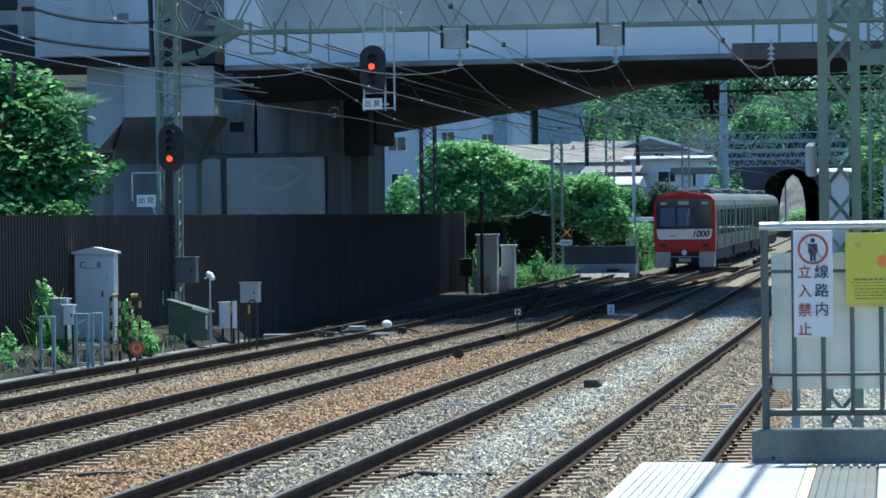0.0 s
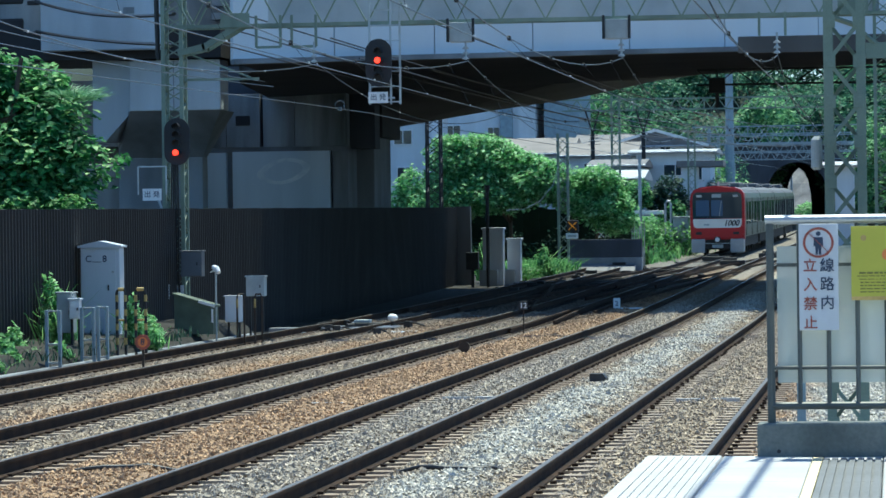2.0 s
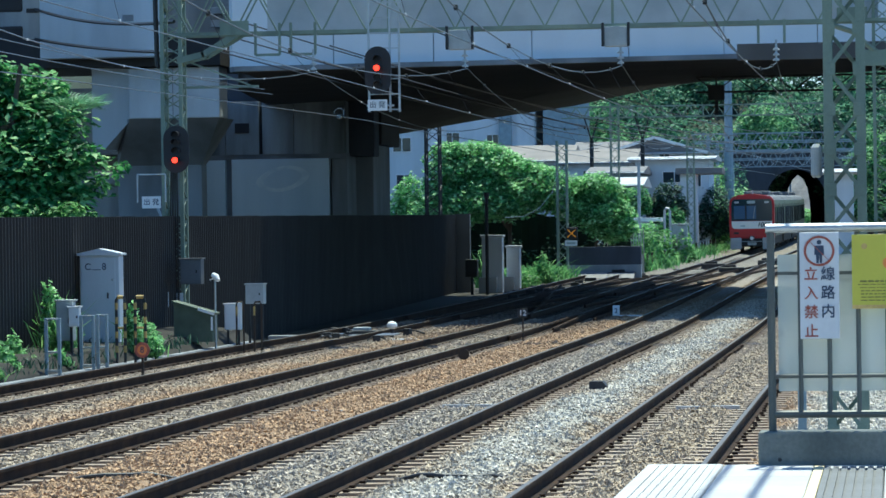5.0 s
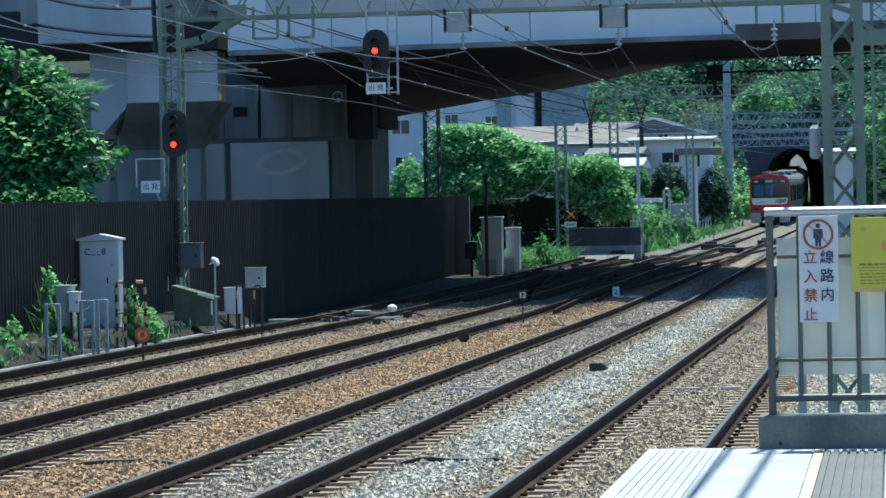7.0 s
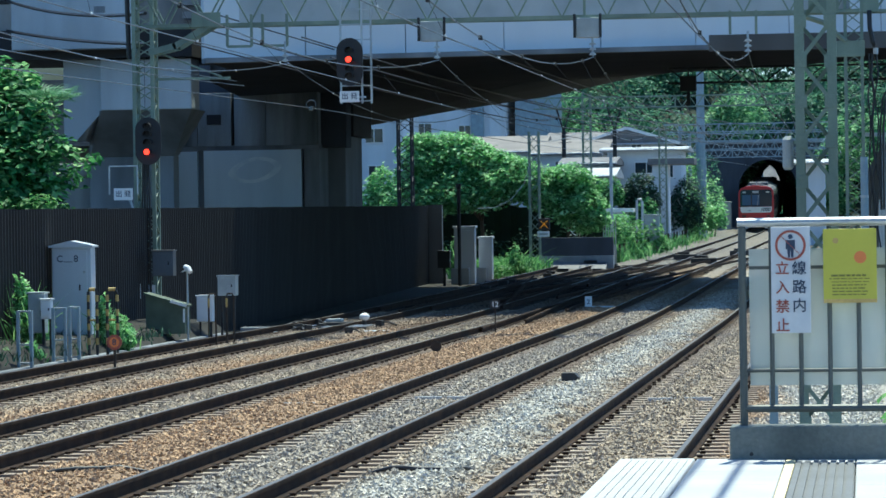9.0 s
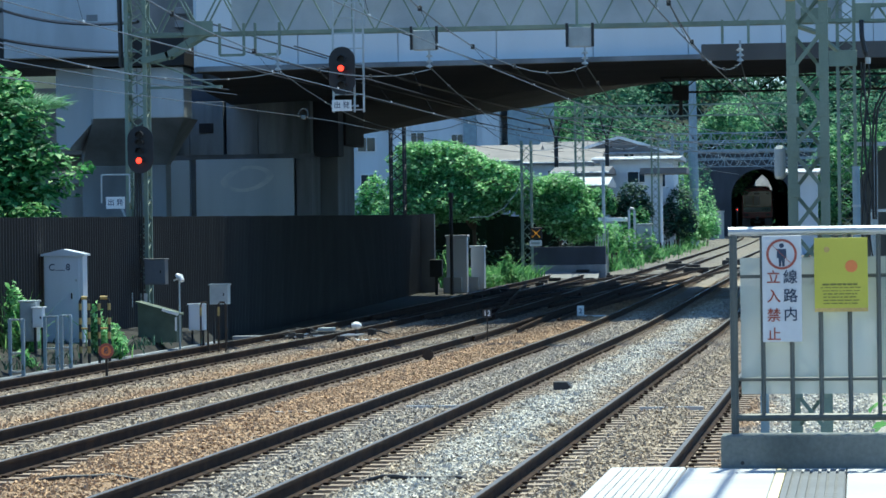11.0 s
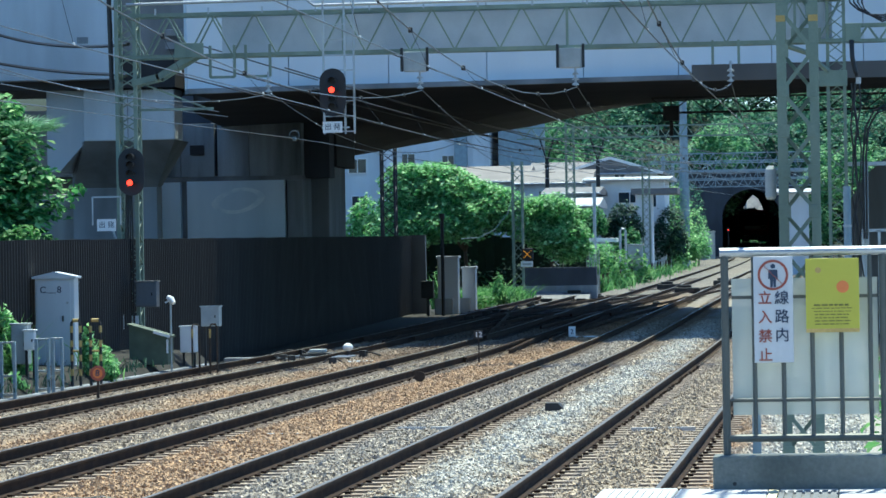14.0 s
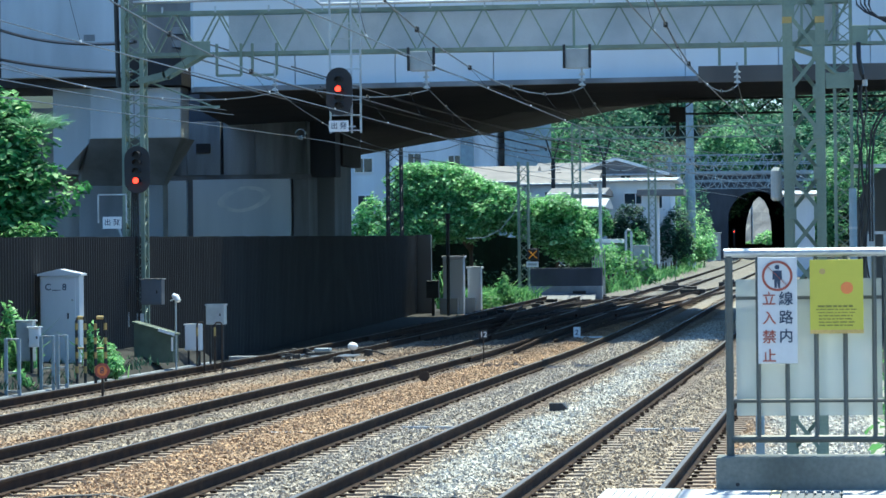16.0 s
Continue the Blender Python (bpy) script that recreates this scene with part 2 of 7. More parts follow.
M = {
    "ballast": ballast_mat("ballast stone"),
    # bed colour is lowered to stand for the small shadows between stones
    "ballast_fines": ballast_mat("ballast bed darkened for stone gaps", 0.6),
    # dark soil, lowered further to hold the shade on the bank
    "earth": mat("dark earth", (0.022, 0.02, 0.015), 0.95, vary=0.5, scale=0.6, bump=0.5, fine=12),
    "rail": mat("rusted rail steel", (0.050, 0.030, 0.019), 0.9, 0.0, vary=0.4, second=(0.020, 0.014, 0.011), spec=0.15),
    "rail_top": mat("worn rail head", (0.12, 0.115, 0.11), 0.5, 0.5, vary=0.15, bump=0.02),
    "sleeper": mat("weathered concrete sleeper", (0.36, 0.31, 0.25), 0.9, vary=0.3, scale=2, second=(0.22, 0.16, 0.11)),
    "concrete": mat("grey concrete", (0.36, 0.385, 0.41), 0.9, vary=0.4, scale=0.9, streak=0.2, second=(0.17, 0.185, 0.20)),
    # darker streaked concrete; on haunch, stem and recess the shade is in it
    "concrete_dark": mat("dark streaked concrete", (0.27, 0.29, 0.315), 0.95, vary=0.4, scale=0.7, streak=0.2, second=(0.14, 0.152, 0.165)),
    "concrete_pale": mat("pale painted concrete", (0.68, 0.73, 0.78), 0.85, vary=0.3, scale=0.6, streak=0.15, second=(0.43, 0.47, 0.51)),
    "platform": mat("white platform paving", (0.47, 0.475, 0.48), 0.85, vary=0.14, scale=1.5, second=(0.40, 0.41, 0.42)),
    "tactile": mat("dark grey rubber paving", (0.16, 0.17, 0.18), 0.75, vary=0.2),
    "yellow_line": mat("faded yellow paving", (0.75, 0.66, 0.42), 0.8, vary=0.15),
    "steel_green": mat("pale green painted steel", (0.255, 0.32, 0.25), 0.6, 0.0, vary=0.3, scale=1.5, streak=0.3, second=(0.155, 0.20, 0.16)),
    "steel_galv": mat("galvanised steel", (0.50, 0.53, 0.56), 0.45, 0.7, vary=0.2),
    "steel_blue": mat("blue-grey painted steel", (0.30, 0.38, 0.44), 0.55, 0.1, vary=0.2),
    "steel_dark": mat("dark steel", (0.035, 0.037, 0.04), 0.6, 0.2, vary=0.4),
    # tube colour is lowered for the backlit side of posts and lower rails
    "stainless": mat("darkened stainless tube", (0.115, 0.125, 0.12), 0.55, 0.35, vary=0.2, fine=90, bump=0.03),
    "girder": mat("blue-white painted girder", (0.74, 0.78, 0.82), 0.6, vary=0.1, scale=0.5, streak=0.1, second=(0.66, 0.70, 0.74)),
    # near-black: shade of undersides and openings is put into the colour
    "soffit": mat("near-black shade colour", (0.042, 0.043, 0.047), 0.9, vary=0.35, scale=0.4),
    "wall_sheet": mat("grey-brown ribbed sheet", (0.034, 0.032, 0.031), 0.75, 0.0, vary=0.3, scale=0.8, streak=0.1, spec=0.25),
    "cabinet": mat("pale blue-grey enamel", (0.58, 0.62, 0.68), 0.5, vary=0.1, scale=1.2, streak=0.2, bump=0.03),
    "box_grey": mat("grey equipment paint", (0.42, 0.46, 0.47), 0.6, vary=0.2),
    "box_green": mat("dull green paint", (0.10, 0.13, 0.09), 0.7, vary=0.3),
    "black": mat("matt black paint", (0.024, 0.024, 0.028), 0.6, vary=0.3),
    "cable": mat("black cable", (0.02, 0.02, 0.022), 0.5, vary=0.2, bump=0),
    "copper": mat("weathered copper wire", (0.14, 0.165, 0.18), 0.4, 0.7, vary=0.2, bump=0),
    "porcelain": mat("white glazed porcelain", (0.5, 0.5, 0.48), 0.3, vary=0.08, bump=0),
    "white": mat("white enamel", (0.80, 0.81, 0.82), 0.45, vary=0.06, bump=0.02),
    "sign_blue": mat("dark navy print", (0.03, 0.05, 0.10), 0.5, vary=0.1, bump=0),
    "sign_red": mat("red print", (0.33, 0.085, 0.06), 0.5, vary=0.15, bump=0),
    "sign_yellow": mat("yellow-green poster print", (0.52, 0.49, 0.06), 0.55, vary=0.06, bump=0.02),
    "print_olive": mat("olive print", (0.19, 0.185, 0.04), 0.6, vary=0.2, bump=0),
    "orange": mat("orange print", (0.72, 0.22, 0.06), 0.5, vary=0.1, bump=0),
    "hazard_yellow": mat("yellow hazard paint", (0.60, 0.43, 0.15), 0.7, vary=0.4),
    "wood": mat("weathered timber", (0.055, 0.042, 0.032), 0.9, vary=0.4, scale=4),
    "train_red": mat("glossy red train paint", (0.40, 0.012, 0.02), 0.3, vary=0.06, bump=0.02),
    "train_white": mat("ivory train paint", (0.78, 0.77, 0.72), 0.3, vary=0.05, bump=0.02),
    "train_steel": mat("stainless train side", (0.16, 0.19, 0.155), 0.4, 0.45, vary=0.1, bump=0.03),
    "train_roof": mat("grey train roof", (0.11, 0.12, 0.135), 0.7, vary=0.2),
    "train_under": mat("dark underframe", (0.03, 0.03, 0.03), 0.8, vary=0.4),
    "skirt": mat("grey skirt paint", (0.40, 0.40, 0.40), 0.5, vary=0.15),
    "roof_tile": mat("weathered grey roof sheet", (0.185, 0.18, 0.185), 0.8, vary=0.35, scale=1.2, streak=4, second=(0.125, 0.125, 0.13)),
    "roof_tan": mat("faded tan roof sheet", (0.22, 0.205, 0.195), 0.8, vary=0.3, scale=0.8, streak=3, second=(0.16, 0.15, 0.145)),
    "roof_pale": mat("pale sheet roof", (0.46, 0.48, 0.50), 0.6, vary=0.2, scale=0.8),
    "house": mat("white rendered wall", (0.76, 0.80, 0.85), 0.85, vary=0.3, scale=0.5, streak=0.2),
    "rock": mat("pale cut rock", (0.25, 0.25, 0.25), 0.95, vary=0.4, scale=0.5, bump=0.6, fine=3),
    # shade between leaves and below the bushes is put into this colour
    "undergrowth": mat("dark green for shaded gaps", (0.012, 0.028, 0.014), 0.95, vary=0.5, scale=0.8, bump=0.6, fine=3),
    # bluish dark tone carries haze and shade of the portal and bore
    "portal": mat("dark blue-grey portal concrete", (0.085, 0.098, 0.125), 0.95, vary=0.5, scale=0.6, streak=0.3),
    "panel_white": mat("white-painted wall panel", (0.76, 0.87, 0.97), 0.6, vary=0.25, scale=0.5, streak=0.12, second=(0.54, 0.65, 0.75)),
    "mesh_screen": mat("grey-blue gangway mesh", (0.50, 0.54, 0.60), 0.7, vary=0.3, scale=1.2, second=(0.38, 0.42, 0.48)),
    "kerb": mat("weather-stained kerb concrete", (0.20, 0.215, 0.20), 0.9, vary=0.5, scale=1.6, streak=0.6, second=(0.085, 0.10, 0.10), bump=0.3),
    # sign white greyed for the shade on its backlit front
    "enamel_grey": mat("greyed white sign enamel", (0.60, 0.62, 0.66), 0.5, vary=0.08, scale=2, bump=0.02),
    "wall_end": mat("lighter grey sheet", (0.15, 0.155, 0.165), 0.7, vary=0.25, scale=0.8, streak=0.2),
    "beam_drab": mat("drab brown beam paint", (0.13, 0.125, 0.12), 0.85, vary=0.35, scale=0.5, streak=0.3),
    "tie_wood": mat("near-black timber", (0.030, 0.026, 0.022), 0.85, vary=0.45, scale=3),
    "pier_stain": mat("run-off stained concrete", (0.40, 0.44, 0.47), 0.95, vary=0.5, scale=0.9, streak=0.12, second=(0.10, 0.115, 0.12), bump=0.25),
    "faded_paint": mat("faded mural paint", (0.84, 0.92, 0.97), 0.8, vary=0.3, scale=2.2, second=(0.64, 0.75, 0.84), bump=0),
    "bark": mat("brown bark", (0.09, 0.07, 0.05), 0.95, vary=0.4),
    "leaf_bush": leaf_mat("bush leaves", (0.05, 0.17, 0.055), (0.31, 0.60, 0.23), (0.64, 0.88, 0.50), 0.47),
    "leaf_tree": leaf_mat("broad leaves", (0.02, 0.085, 0.03), (0.135, 0.37, 0.12), (0.50, 0.74, 0.34), 0.42),
    "leaf_edge": leaf_mat("forest edge leaves", (0.04, 0.13, 0.055), (0.17, 0.38, 0.17), (0.40, 0.62, 0.33), 0.45),
    "leaf_palm": leaf_mat("palm fronds", (0.05, 0.15, 0.07), (0.12, 0.28, 0.14), (0.25, 0.42, 0.25), 0.35),
    "leaf_hill": leaf_mat("hillside leaves", (0.022, 0.075, 0.055), (0.085, 0.215, 0.135), (0.20, 0.40, 0.22), 0.45),
    "leaf_dark": leaf_mat("dark evergreen leaves", (0.012, 0.035, 0.03), (0.04, 0.09, 0.06), (0.10, 0.19, 0.12), 0.25),
    "leaf_grass": leaf_mat("summer grass", (0.055, 0.16, 0.05), (0.15, 0.34, 0.11), (0.34, 0.55, 0.22), 0.5),
    "red_lamp": glow("lit red lamp", (1.0, 0.035, 0.012), 2.0),
    "orange_lamp": glow("lit orange lamp", (1.0, 0.40, 0.02), 0.2),
}


def glass_mat(name, colour, rough=0.05, alpha=1.0):
    m = bpy.data.materials.new(name)
    m.use_nodes = True
    b = m.node_tree.nodes["Principled BSDF"]
    b.inputs["Base Color"].default_value = (*colour, 1)
    b.inputs["Roughness"].default_value = rough
    b.inputs["Alpha"].default_value = alpha
    return m


M["glass_dark"] = glass_mat("tinted window glass", (0.02, 0.035, 0.05))
# the blue reflection is put into the base colour
M["glass_blue"] = glass_mat("blue window glass, reflection in colour", (0.05, 0.10, 0.19), 0.1)
M["acrylic"] = glass_mat("milky acrylic sheet", (0.56, 0.60, 0.57), 0.4, 0.66)


# ---- building blocks ----
def grade(y):
    """Height of the rail tops: level, then climbing towards the tunnel."""
    u = max(0.0, y - 80)
    t = min(1.0, max(0.0, (y - 278) / 30))
    return 0.01 * u * u / (u + 20) + 0.65 * t * t * (3 - 2 * t)


def part(name, bm, material, parent=None, label="", smooth=False):
    me = bpy.data.meshes.new(name)
    bmesh.ops.recalc_face_normals(bm, faces=bm.faces)
    bm.to_mesh(me)
    bm.free()
    mats = material if isinstance(material, (list, tuple)) else [material]
    for k in mats:
        me.materials.append(M[k])
    if smooth:
        for f in me.polygons:
            f.use_smooth = True
    ob = new(name, me)
    ob.parent = parent
    if label:
        ob["label"] = label
    return ob


def thing(name, at, label, category, group="", kind="", rz=0):
    ob = new(name)
    ob.empty_display_size = 0.2
    ob.matrix_basis = pose(*at, 0, 0, rz)
    return tagged(ob, label, category, group, kind)


def box(bm, x0, x1, y0, y1, z0, z1, mi=0):
    v = [bm.verts.new(p) for p in ((x0, y0, z0), (x1, y0, z0), (x1, y1, z0), (x0, y1, z0), (x0, y0, z1), (x1, y0, z1), (x1, y1, z1), (x0, y1, z1))]
    for q in ((3, 2, 1, 0), (4, 5, 6, 7), (0, 1, 5, 4), (1, 2, 6, 5), (2, 3, 7, 6), (3, 0, 4, 7)):
        bm.faces.new([v[i] for i in q]).material_index = mi
    return bm


def soft_box(x0, x1, y0, y1, z0, z1, r=0.01, seg=2):
    bm = box(bmesh.new(), x0, x1, y0, y1, z0, z1)
    bmesh.ops.bevel(bm, geom=bm.edges[:], offset=r, segments=seg, affect="EDGES", profile=0.5)
    return bm


def prism(bm, outline, axis, a, b, mi=0):
    """Extrude a closed outline (u, v) along an axis: x takes (y, z), y takes (x, z), z takes (x, y)."""
    def at(u, v, w):
        return {"x": (w, u, v), "y": (u, w, v), "z": (u, v, w)}[axis]
    lo = [bm.verts.new(at(u, v, a)) for u, v in outline]
    hi = [bm.verts.new(at(u, v, b)) for u, v in outline]
    n = len(outline)
    bm.faces.new(lo[::-1]).material_index = mi
    bm.faces.new(hi).material_index = mi
    for i in range(n):
        bm.faces.new((lo[i], lo[(i + 1) % n], hi[(i + 1) % n], hi[i])).material_index = mi
    return bm


def bar(bm, a, b, w, h=None, mi=0):
    """A square bar from a to b."""
    a, b = Vector(a), Vector(b)
    h = h or w
    d = (b - a).normalized()
    up = Vector((0, 0, 1)) if abs(d.z) < 0.95 else Vector((0, 1, 0))
    s = d.cross(up).normalized() * w / 2
    u = s.cross(d).normalized() * h / 2
    v = [bm.verts.new(p + q) for p in (a, b) for q in (-s - u, s - u, s + u, -s + u)]
    for q in ((0, 1, 2, 3), (7, 6, 5, 4), (0, 4, 5, 1), (1, 5, 6, 2), (2, 6, 7, 3), (3, 7, 4, 0)):
        bm.faces.new([v[i] for i in q]).material_index = mi
    return bm


def rod(bm, points, r, n=8, mi=0, caps=True):
    """A round rod through points."""
    pts = [Vector(p) for p in points]
    rings = []
    for i, p in enumerate(pts):
        d = (pts[min(i + 1, len(pts) - 1)] - pts[max(i - 1, 0)]).normalized()
        up = Vector((0, 0, 1)) if abs(d.z) < 0.95 else Vector((0, 1, 0))
        s = d.cross(up).normalized()
        u = s.cross(d)
        rr = r[i] if isinstance(r, (list, tuple)) else r
        rings.append([bm.verts.new(p + (s * math.cos(k * math.tau / n) + u * math.sin(k * math.tau / n)) * rr) for k in range(n)])
    for a, b in zip(rings, rings[1:]):
        for k in range(n):
            bm.faces.new((a[k], a[(k + 1) % n], b[(k + 1) % n], b[k])).material_index = mi
    if caps:
        bm.faces.new(rings[0][::-1]).material_index = mi
        bm.faces.new(rings[-1]).material_index = mi
    return bm


def disc(bm, c, r, depth, n=24, axis="y", mi=0):
    o = [(c[0] + r * math.cos(k * math.tau / n), c[2] + r * math.sin(k * math.tau / n)) for k in range(n)]
    return prism(bm, o, axis, c[1], c[1] + depth, mi)


def raw(name, verts, faces, material, parent=None, label="", smooth=False):
    me = bpy.data.meshes.new(name)
    me.from_pydata(verts, [], faces)
    me.materials.append(M[material])
    if smooth:
        me.polygons.foreach_set("use_smooth", [True] * len(me.polygons))
    ob = new(name, me)
    ob.parent = parent
    if label:
        ob["label"] = label
    return ob


def lettering(text, size, at, material, parent, rz=0, align="CENTER", depth=0.002, squash=1.0, bold=0.012):
    """Text that faces the near end of the line (towards -y)."""
    cu = bpy.data.curves.new("lettering", "FONT")
    cu.body, cu.size, cu.align_x, cu.align_y, cu.extrude = text, size, align, "CENTER", depth
    cu.offset = size * bold
    cu.materials.append(M[material])
    ob = new("lettering", cu)
    ob.parent = parent
    ob.matrix_basis = pose(*at, 90, 0, rz) @ Matrix.Diagonal((squash, 1, 1, 1))
    return ob


# ---- ground and tracks ----
TRACKS = (-2.69, -6.24, -9.62, -13.15)


def lean(x, y):
    """The two left lines lie further out near the platform and draw in before the bridge."""
    t = min(1.0, max(0.0, (y - 55) / 75))
    k = 1 - t * t * (3 - 2 * t)
    return -0.52 * k if x < -11.5 else (-0.26 * k if x < -8 else 0.0)


def ground_z(x, y):
    """Ground below the ballast; low walls and gardens follow the climb of the line."""
    return grade(y) - 0.42


def strip(name, xs, ys, height, material, kind="structure", label="", category=""):
    verts = [(x, y, height(x, y)) for y in ys for x in xs]
    n = len(xs)
    faces = [(j * n + i, j * n + i + 1, (j + 1) * n + i + 1, (j + 1) * n + i) for j in range(len(ys) - 1) for i in range(n - 1)]
    return tagged(raw(name, verts, faces, material, smooth=True), label, category, kind=kind)


far = [-60, -20, 0, 20, 40, 60] + list(range(80, 340, 10)) + [360, 400, 500, 700, 1000, 1600, 3000]
strip("ground", [-2500, -600, -200, -80, -40, -20, -10, 0, 10, 20, 40, 80, 200, 600, 2500], far, lambda x, y: min(ground_z(x, y), 3.0), "earth",
      label="dark earth ground beside the railway", category="ground")


def ballast_height(x, y):
    edge = min(1.0, max(0.0, (x + 15.6) / 0.8), max(0.0, (0.6 - x) / 0.8))
    heap = 0.10 * math.exp(-((x + 4.45) / 0.55) ** 2) * (0.6 + 0.4 * math.sin(y * 0.31)) + 0.05 * math.exp(-((x + 7.9) / 0.5) ** 2)
    fill = 0.0
    for c in TRACKS:
        d = abs(x - c - lean(c, y))
        fill += 0.055 * max(0.0, 1 - (d / 0.42) ** 2) + 0.045 * max(0.0, 1 - abs(d - 1.45) / 0.5) - 0.05 * max(0.0, 1 - ((d - 0.82) / 0.32) ** 2)
    return grade(y) - 0.40 + edge * fill + edge * (0.20 + heap + 0.025 * noise.noise((x * 2.3, y * 2.3, 0)) + 0.02 * noise.noise((x * 7, y * 7, 3)))


bx = [-15.9 + 0.15 * i for i in range(111)]
by = [8 + 0.16 * j for j in range(480)] + [85 + 0.8 * j for j in range(300)]
strip("ballast_bed", bx, by, ballast_height, "ballast_fines", label="brown and grey crushed-stone ballast under the tracks", category="ballast")


def stones():
    """Loose ballast stones, nearest stretch, one heap of stuff."""
    rng = np.random.default_rng(4)
    n = 140000
    y = 26.5 + 86.5 * rng.random(n) ** 1.55
    x = -15.2 + 15.4 * rng.random(n)
    base = np.array([(1, 0, 0), (-1, 0, 0), (0, 1, 0), (0, -1, 0), (0, 0, 1), (0, 0, -1)], float)
    tri = np.array([(0, 2, 4), (2, 1, 4), (1, 3, 4), (3, 0, 4), (2, 0, 5), (1, 2, 5), (3, 1, 5), (0, 3, 5)])
    z = np.array([ballast_height(a, b) for a, b in zip(x, y)])
    size = 0.018 + 0.018 * rng.random((n, 1, 1))
    v = base[None] * size * (0.65 + 0.7 * rng.random((n, 6, 1))) + (rng.random((n, 6, 3)) - 0.5) * size * 0.8
    v += np.stack([x, y, z + 0.008], 1)[:, None]
    keep = np.ones(n, bool)
    for c in TRACKS:
        for side in (-0.75, 0.75):
            keep &= np.abs(x - c - side) > 0.10
    v = v[keep]
    f = tri[None] + 6 * np.arange(len(v))[:, None, None]
    ob = raw("ballast_stones", v.reshape(-1, 3).tolist(), f.reshape(-1, 3).tolist(), "ballast")
    tagged(ob, "loose brown and grey ballast stones between the rails", "stones", kind="stuff")


stones()

# black hose draped across the heaps and under the rails
hose_points = []
for i in range(75):
    x = -12.2 + 0.15 * i
    heap = math.exp(-((x + 4.6) / 0.7) ** 2) + math.exp(-((x + 8.0) / 0.8) ** 2)
    hose_points.append((x, 34.0 + 0.22 * math.sin(x * 1.7) + 0.05 * math.sin(x * 6.1), max(-0.25, ballast_height(x, 34.0) - 0.02 + 0.05 * heap + 0.008 * math.sin(x * 9))))
hose = part("cable_hose", rod(bmesh.new(), hose_points, [0.016 + 0.016 * (math.exp(-((p[0] + 4.5) / 0.4) ** 2) + math.exp(-((p[0] + 7.9) / 0.4) ** 2)) for p in hose_points], 8), "cable")
tagged(hose, "black cable hose draped across the ballast under the rails", "hose")


def drift(y):
    """How far the lines bear to the right on the climb, and to the left past the tunnel."""
    t = min(1.0, max(0.0, (y - 110) / 140))
    d = 0.8 * t * t * (3 - 2 * t) - max(0.0, y - 250) ** 2 / 9000
    if y > 366:
        d -= 0.0095 * min(y - 366, 6.5) ** 2 + 0.123 * max(0.0, y - 372.5)
    return d


def rail_mesh(x, y0, y1, name, parent):
    """Flat-bottomed rail: foot, web and a head polished on top."""
    out = [(-0.072, -0.165), (0.072, -0.165), (0.072, -0.152), (0.012, -0.135), (0.012, -0.045), (0.034, -0.036), (0.034, -0.006), (0.026, 0.0),
           (-0.026, 0.0), (-0.034, -0.006), (-0.034, -0.036), (-0.012, -0.045), (-0.012, -0.135), (-0.072, -0.152)]
    bm = bmesh.new()
    rings = []
    ys = [y0 + (y1 - y0) * i / 60 for i in range(61)]
    for y in ys:
        rings.append([bm.verts.new((x + lean(x, y) + drift(y) + u, y, grade(y) + v)) for u, v in out])
    n = len(out)
    for a, b in zip(rings, rings[1:]):
        for k in range(n):
            f = bm.faces.new((a[k], a[(k + 1) % n], b[(k + 1) % n], b[k]))
            f.material_index = 1 if k in (7,) else 0
    return part(name, bm, ["rail", "rail_top"], parent)


def sleeper_mesh():
    bm = bmesh.new()
    o = [(-0.13, -0.30), (0.13, -0.30), (0.105, -0.168), (-0.105, -0.168)]
    prism(bm, o, "x", -1.15, 1.15)
    for c in (-0.75, 0.75):
        for d in (-0.11, 0.11):
            box(bm, c + d - 0.03, c + d + 0.03, -0.05, 0.05, -0.17, -0.140, 1)
    me = bpy.data.meshes.new("sleeper")
    bm.to_mesh(me)
    bm.free()
    me.materials.append(M["sleeper"])
    me.materials.append(M["rail"])
    return me


SLEEPER = sleeper_mesh()
TRACK_LABELS = ("railway track on grey-brown ballast beside the platform", "railway track on pale grey ballast",
                "main railway track that climbs into the tunnel", "siding track beside the equipment cabinets")
track_roots = []
for x, words in zip(TRACKS, TRACK_LABELS):
    root = thing("railway_track", (0, 0, 0), words, "railway track", "parallel tracks", "structure")
    track_roots.append(root)
    end = 398 if x < -9 and x > -11 else (288 if x > -9 else 152)
    for side in (-0.7525, 0.7525):
        rail_mesh(x + side, 6, end, "rail", root)


